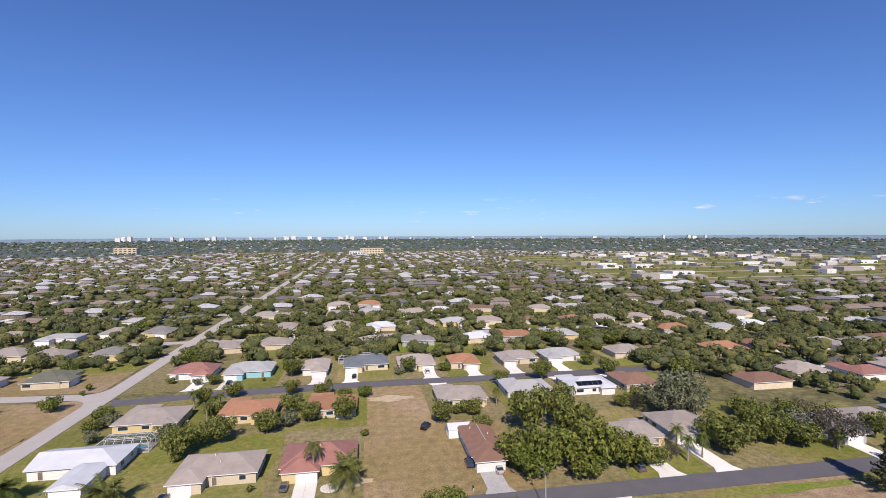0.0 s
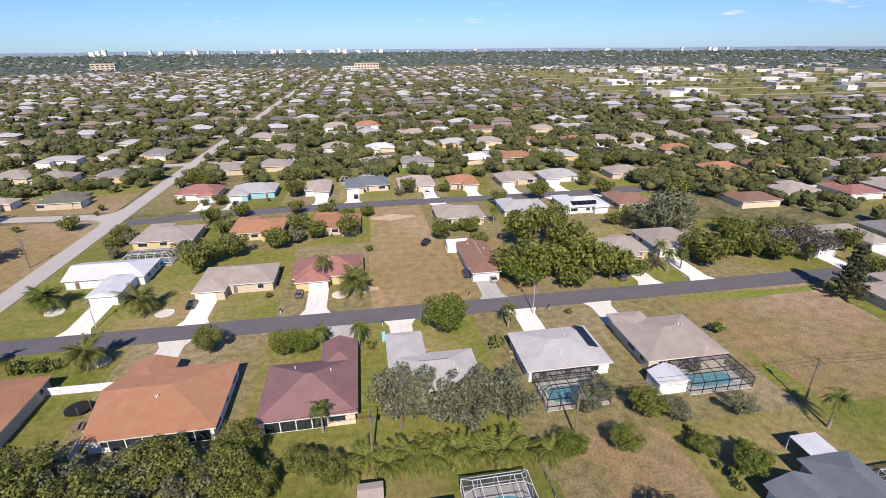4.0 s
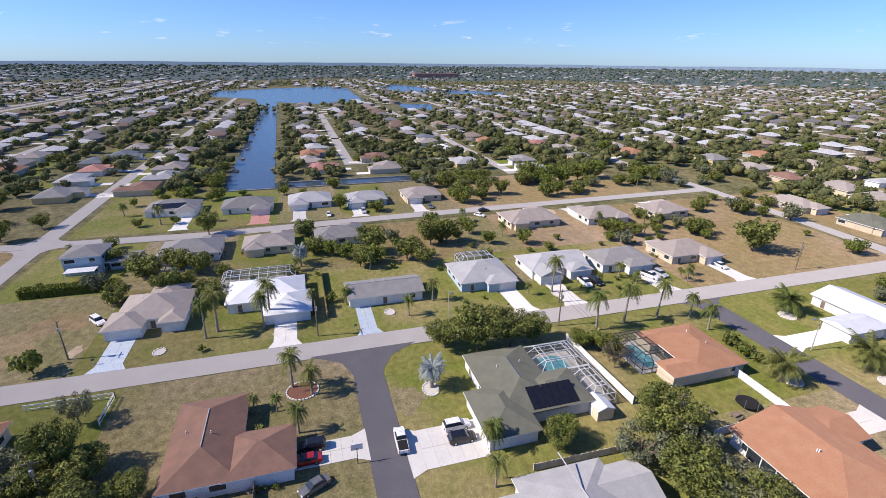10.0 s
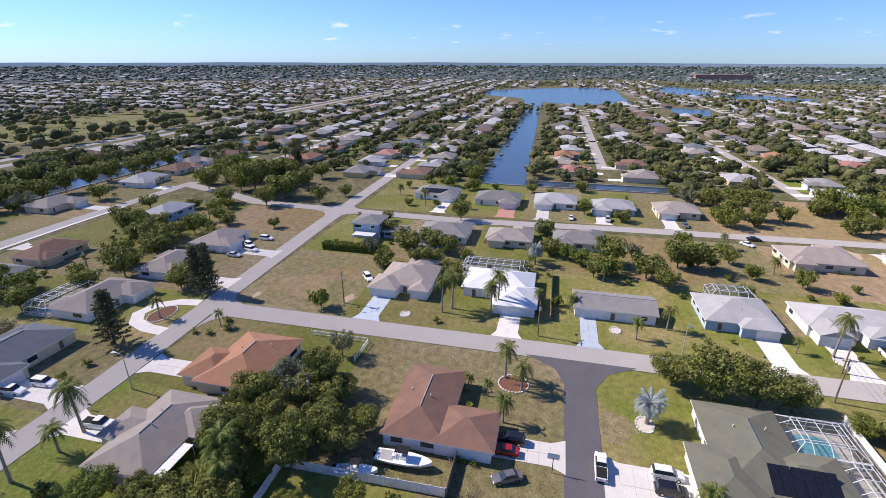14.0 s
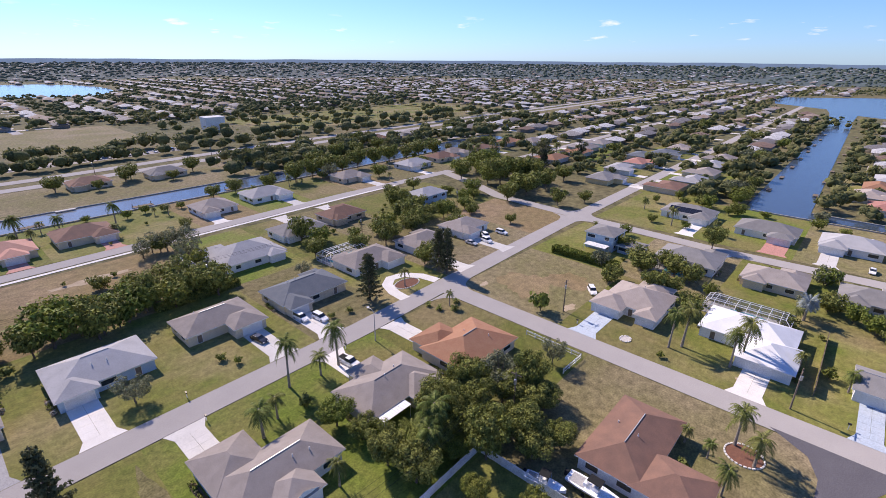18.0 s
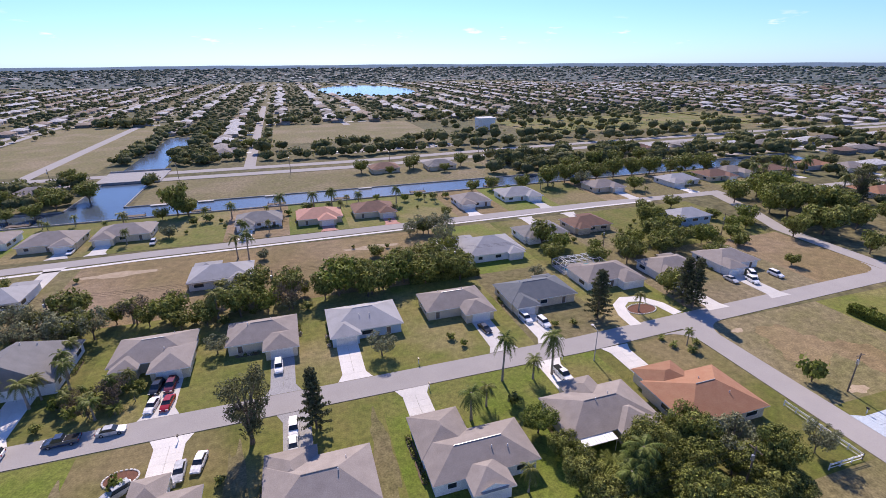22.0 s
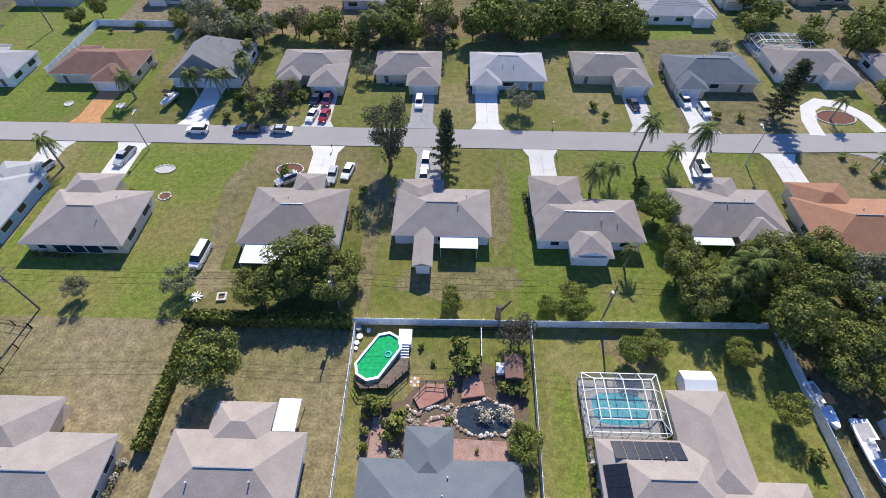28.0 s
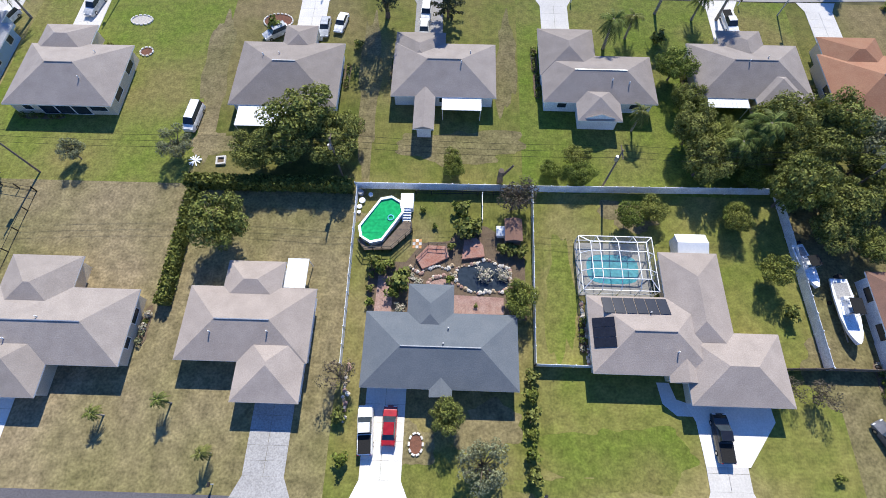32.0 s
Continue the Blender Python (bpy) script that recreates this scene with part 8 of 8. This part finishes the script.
hoop = thing("basketball_hoop", -57.4, 3.6, 0, 0, "basketball hoop on a pole beside a driveway", "basketball hoop")
part("post", Build().bar((0, 0, 0), (0, 0, 3), 0.12), DARK_METAL, hoop)
part("backboard", Build().box(-0.06, -0.9, 2.7, 0.0, 0.9, 3.8), TRIM, hoop)
part("ring", Build().tube([(0.2 + 0.23 * math.cos(k * 0.785) + 0.1, 0.23 * math.sin(k * 0.785), 3.05) for k in range(9)], [0.02] * 9, 5), LAMP_RED, hoop)
tp = thing("trampoline", -51.5, 73, 0, 0, "round black trampoline with safety net posts", "trampoline")
part("mat", Build().disc(0, 0, 0.9, 2.0, 0.05, 20), RUBBER, tp)
for k in range(6):
    t = k * 1.047
    part("post", Build().bar((2.1 * math.cos(t), 2.1 * math.sin(t), 0), (2.1 * math.cos(t), 2.1 * math.sin(t), 2.4), 0.06), GALV, tp)
for x, y in ((-57.2, -12.7), (-58.2, -12.6), (-59, -12.8)):
    bn = thing("wheeled_bin", x, y, 0, 0, "turquoise wheeled refuse bin", "bin")
    part("body", Build().box(-0.3, -0.35, 0.1, 0.3, 0.35, 1.0), WALLS["aqua"], bn)
    part("lid", Build().box(-0.33, -0.38, 1.0, 0.33, 0.38, 1.07), RUBBER, bn)
for x, y in ((-21.8, -77.4), (-52.6, -77.6), (24.2, -77.3), (13, -86.6), (-22, -86.4), (-12.5, 4.4), (26.4, 4.3), (-29.8, 4.2), (14.5, 92.2), (40.2, 91.8), (-33, 91.8), (-22, 101), (23, 101), (-97.5, -44.5), (-97, 8), (-97, 46), (1.2, 91.6)):
    mb = thing("mailbox", x, y, 0, 0, "small letterbox on a white post by the street", "mailbox")
    part("post", Build().bar((0, 0, -0.05), (0, 0, 1.1), 0.11), VINYL, mb)
    part("box", Build().box(-0.13, -0.28, 1.1, 0.13, 0.28, 1.38), DARK_METAL, mb)
tiki = thing("paddle_board", 1.2, 85.4, 0, 20, "bright blue board leaning upright in a garden", "board")
part("board", Build().box(-0.35, -0.06, 0, 0.35, 0.06, 2.4), WALLS["aqua"], tiki)

# a lopped trunk, a heap of pale boards and a square fire pit behind the gardens
tk = thing("tree_stump", -8.0, -38.4, 0, 0, "tall lopped tree trunk with one bare limb", "tree stump")
part("trunk", Build().tube([(0, 0, -0.2), (0.1, 0.05, 1.4), (0.05, 0.1, 3.0)], [0.5, 0.4, 0.42], 9), BARK, tk)
part("limb", Build().tube([(0, 0, 1.0), (-0.8, -0.4, 1.9), (-1.7, -0.6, 3.4)], [0.22, 0.2, 0.14], 7), BARK, tk)
hp = thing("board_heap", 39.4, -40.6, 0, 20, "heap of pale boards lying on the grass", "boards")
for k in range(6):
    part("board", Build().box(-1.0, -0.09, 0.03 + 0.035 * k, 1.0, 0.09, 0.06 + 0.035 * k), VINYL, hp).matrix_basis = pose(0.1 * math.sin(k), 0.12 * math.cos(2 * k), 0, 0, 0, 33 * k)
fp = thing("fire_pit", 35.3, -40.7, 0, 8, "square pale stone fire pit on a lawn", "fire pit")
for k in range(4):
    part("side", Build().box(-0.75, 0.5, 0, 0.5, 0.75, 0.35), CONCRETE, fp).matrix_basis = pose(0, 0, 0, 0, 0, 90 * k)
part("ash", Build().box(-0.48, -0.48, 0, 0.48, 0.48, 0.12), MULCH, fp)
patch("driveway", [(-30.6, -6.6), (-41.2, -6.6), (-41.4, -4.6), (-37.2, 0.6), (-31.9, 0.6), (-31.6, -4.4)], CONCRETE, 0.064, "pale concrete forecourt widening towards a garage", "driveway")
patch("path", [(-31.6, -5.0), (-31.4, -6.4), (-29.6, -7.0), (-29.0, -9.0), (-27.4, -9.0), (-27.8, -6.4), (-29.4, -5.0)], CONCRETE, 0.05, "curved concrete path to a front porch", "path")
# the park's car park
patch("car_park", [(-128, -370), (-128, -356), (-28, -352), (-28, -366)], PALE_ASPHALT, 0.02, "pale car park at the edge of a park", "car park")
for k in range(17):
    car(("suv", "sedan", "pickup", "sedan")[k % 4], ("white", "silver", "grey", "white", "black", "red", "blue")[k % 7], -34 - 5.4 * k, -358 - 0.1 * k, 90)

# picnic tables on the back lawns
def picnic_table(x, y, rz):
    root = thing("picnic_table", x, y, 0, rz, "weathered wooden picnic table with two benches", "table")
    part("tabletop", Build().box(-0.9, -0.38, 0.70, 0.9, 0.38, 0.75), WOOD, root)
    for sy in (-1, 1):
        part("bench", Build().box(-0.9, sy * 0.72 - 0.13, 0.42, 0.9, sy * 0.72 + 0.13, 0.46), WOOD, root)
        for sx in (-0.65, 0.65):
            part("leg", Build().bar((sx, sy * 0.6, 0), (sx, sy * 0.22, 0.7), 0.08), WOOD, root)
    for sx in (-0.65, 0.65):
        part("cross_bar", Build().bar((sx, -0.8, 0.4), (sx, 0.8, 0.4), 0.08), WOOD, root)


picnic_table(-52.1, 65, 20)
picnic_table(-49.6, 68.6, 100)

# docks and lifts along the canals
for x in (-100, -60, -22, 8, 40, 66, 108):
    dk = thing("boat_dock", x, -228.5, 0, 0, "weathered wooden dock over the canal", "dock")
    part("deck", Build().box(-4, -1.5, 0.5, 4, 1.5, 0.65), WOOD, dk)
    for px in (-3.6, 3.6):
        part("post", Build().tube([(px, -1.3, 0), (px, -1.3, 1.6)], [0.15, 0.15], 6), WOOD, dk)
for x in (-36, 10, 40, 60):
    dk = thing("boat_dock", x, -244.5, 0, 0, "pale dock on the far bank of the canal", "dock")
    part("deck", Build().box(-3.5, -0.8, 0.5, 3.5, 0.8, 0.65), CONCRETE, dk)
for x in range(-540, -270, 36):
    for y in (-34 + x * 0.004, -18 - x * 0.005):
        dk = thing("boat_dock", x + (y % 7), y, 0, 0, "small dock along the canal wall", "dock")
        part("deck", Build().box(-2.5, -1, 0.5, 2.5, 1, 0.65), WOOD, dk)


# ---- more planting between the houses ----
plant("tall", 11.8, -72.8, 1.12)
STRIPS = ((-96, 5, -87, 600), (-87, 4, 120, 13), (-87, 91, 120, 101), (-87, 175, 120, 187), (-240, -89, 120, -78), (-240, -184, 120, -166), (-187, -240, -170, 220), (-240, -250, 120, -224), (-87, 102, 22, 141), (30, 60, 110, 92), (1, 100, 24, 175), (-187, -178, -94, -160))
fl = random.Random(77)


def free(x, y, pad):
    if any(a - pad < x < d + pad and c - pad < y < e + pad for a, c, d, e in HOUSE_RECTS):
        return False
    return not any(a - pad * 0.6 < x < d + pad * 0.6 and c - pad * 0.6 < y < e + pad * 0.6 for a, c, d, e in STRIPS)


def scatter(x0, y0, x1, y1, n, kinds, lo, hi, pad=2.5):
    made = tries = 0
    while made < n and tries < n * 30:
        tries += 1
        x, y = fl.uniform(x0, x1), fl.uniform(y0, y1)
        if free(x, y, pad):
            plant(fl.choice(kinds), x, y, fl.uniform(lo, hi))
            made += 1


# the dark belt behind the gardens south of the pale street
plants("bright", (-9, -125, 1.75), (-17, -122, 1.6), (-24, -125.5, 1.4), (10, -121, 1.1), (33, -124, 1.2))
scatter(-2, -133, 72, -119, 44, ("oak", "bush", "palm", "bush", "grey", "twig"), 0.75, 1.3, 1.0)
scatter(72, -136, 112, -124, 9, ("oak", "palm", "bush"), 0.5, 0.9, 1.5)
plants("mid", (-243, -41, 0.9), (-250, -41.5, 1.1), (-259, -41, 0.9), (-268, -42, 0.8), (-282, -42, 0.9), (-240, -10, 0.7), (-262, -11, 0.8))
scatter(-50, -134, 0, -121, 13, ("oak", "bright", "oak"), 0.85, 1.3, 1.5)
scatter(-175, -134, -98, -119, 16, ("oak", "bright", "mid"), 0.6, 1.1)
# west of the pale street
scatter(-107, 30, -97.5, 128, 18, ("bush", "bush", "palm"), 0.35, 0.62, 0.8)
scatter(-131, -46, -124, 128, 16, ("bush", "bush", "bright"), 0.4, 0.7, 0.8)
scatter(-172, -76, -124, 165, 46, ("mid", "bright", "palm", "bush"), 0.5, 0.95)
scatter(-236, -75, -186, 190, 40, ("mid", "mid", "palm", "bright"), 0.5, 1.0)
scatter(-230, 62, -186, 190, 26, ("mid", "bright"), 0.8, 1.3)
scatter(-168, 100, -125, 180, 14, ("palm", "bright", "mid"), 0.5, 0.8)
# along the canal gardens
scatter(-236, -224, 118, -186, 48, ("mid", "palm", "bush", "palm"), 0.4, 0.8)
scatter(-236, -165, 118, -140, 16, ("mid", "bush"), 0.5, 0.8)
# north
scatter(-80, 142, 118, 172, 36, ("mid", "oak", "palm", "mid"), 0.5, 0.9)
scatter(-80, 188, 118, 232, 40, ("mid", "mid", "palm", "bush"), 0.45, 0.9)
scatter(60, 102, 118, 150, 13, ("mid", "oak", "bright", "twig"), 0.6, 1.1)
scatter(-236, 165, -98, 216, 24, ("mid", "mid", "bush"), 0.6, 1.1)
# planted beds along house walls: mulch, and a row of mixed shrubs
def bed_meshes(seed):
    r = random.Random(seed)
    L, W = r.uniform(3.5, 7.5), r.uniform(0.9, 1.4)
    soil, shrubs = Build(), []
    n = 22
    pts = [(L / 2 * math.cos(2 * math.pi * k / n) * (1 + r.uniform(-0.06, 0.06)), W / 2 * (0.75 + 0.25 * abs(math.sin(k))) * max(-1, min(1, 1.6 * math.sin(2 * math.pi * k / n))), 0.05) for k in range(n)]
    soil.face(pts)
    for k in range(n):
        p, q = pts[k], pts[(k + 1) % n]
        soil.face([(p[0], p[1], -0.05), (q[0], q[1], -0.05), q, p])
    x = -L / 2 + 0.5
    while x < L / 2 - 0.3:
        q = r.uniform(0.28, 0.62)
        sh = Build()
        leaves(sh, r, x, r.uniform(-0.2, 0.2), q * 0.8, q, q * r.uniform(0.7, 1.3), int(150 * q), 0.15, 0, True)
        shrubs.append(sh.mesh("shrub", r.choice((LEAF, LEAF, BRIGHT_LEAF, GREY_LEAF, FLOWER))))
        x += q * r.uniform(1.6, 3.2)
    return L, W, soil.mesh("soil", MULCH), shrubs


BEDS = [bed_meshes(60 + k) for k in range(8)]
laid = 0
for a, c, d, e in sorted(HOUSE_RECTS, key=lambda q: math.hypot(q[0] + q[2], q[1] + q[3])):
    for side in fl.sample("nsew", 2):
        L, W, soil, shrubs = fl.choice(BEDS)
        span = (d - a) if side in "ns" else (e - c)
        if laid >= 76 or span < L + 1.5 or fl.random() < 0.35:
            continue
        t = fl.uniform(-0.5, 0.5) * (span - L - 1.2)
        gap = W / 2 - 0.35
        x, y, turn = {"n": ((a + d) / 2 + t, e + gap, 0), "s": ((a + d) / 2 + t, c - gap, 0), "e": (d + gap, (c + e) / 2 + t, 90), "w": (a - gap, (c + e) / 2 + t, 90)}[side]
        ends = [(x + s * L / 2 * (turn == 0), y + s * L / 2 * (turn == 90)) for s in (-1, 0, 1)]
        if any(u < px < w and v < py < z for px, py in ends for u, v, w, z in HOUSE_RECTS if (u, v, w, z) != (a, c, d, e)) or any(u - 1.2 < px < w + 1.2 and v - 1.2 < py < z + 1.2 for px, py in ends for u, v, w, z in DRIVES):
            continue
        bed = thing("garden_bed", x, y, 0, turn + fl.choice((0, 180)), "mulched garden bed of mixed shrubs along a house wall", "garden bed")
        for nm, me in [("soil", soil)] + [("shrub", q) for q in shrubs]:
            o = new(nm, me)
            o.parent = bed
        laid += 1
# palms and broad trees about the houses past the street's bend
plants("palm", (-243, -196, 1.5), (-248, -194, 1.4), (-262, -192, 1.5), (-285, -198, 1.5), (-291, -160, 1.4), (-256, -157, 1.3), (-44.8, -43.6, 1.25), (-41.6, -41.6, 1.0))
plants("tall", (-248.6, -145.7, 1.1), (-292, -143, 1.0))
plants("areca", (-39.4, -44.8, 1.2), (-43.4, -47, 1.1))
# the planted front garden of a brown-roofed house
for k in range(26):
    plant(fl.choice(("bush", "twig", "bush", "areca", "palm")), fl.uniform(33, 47), fl.uniform(-97, -88), fl.uniform(0.4, 0.8))
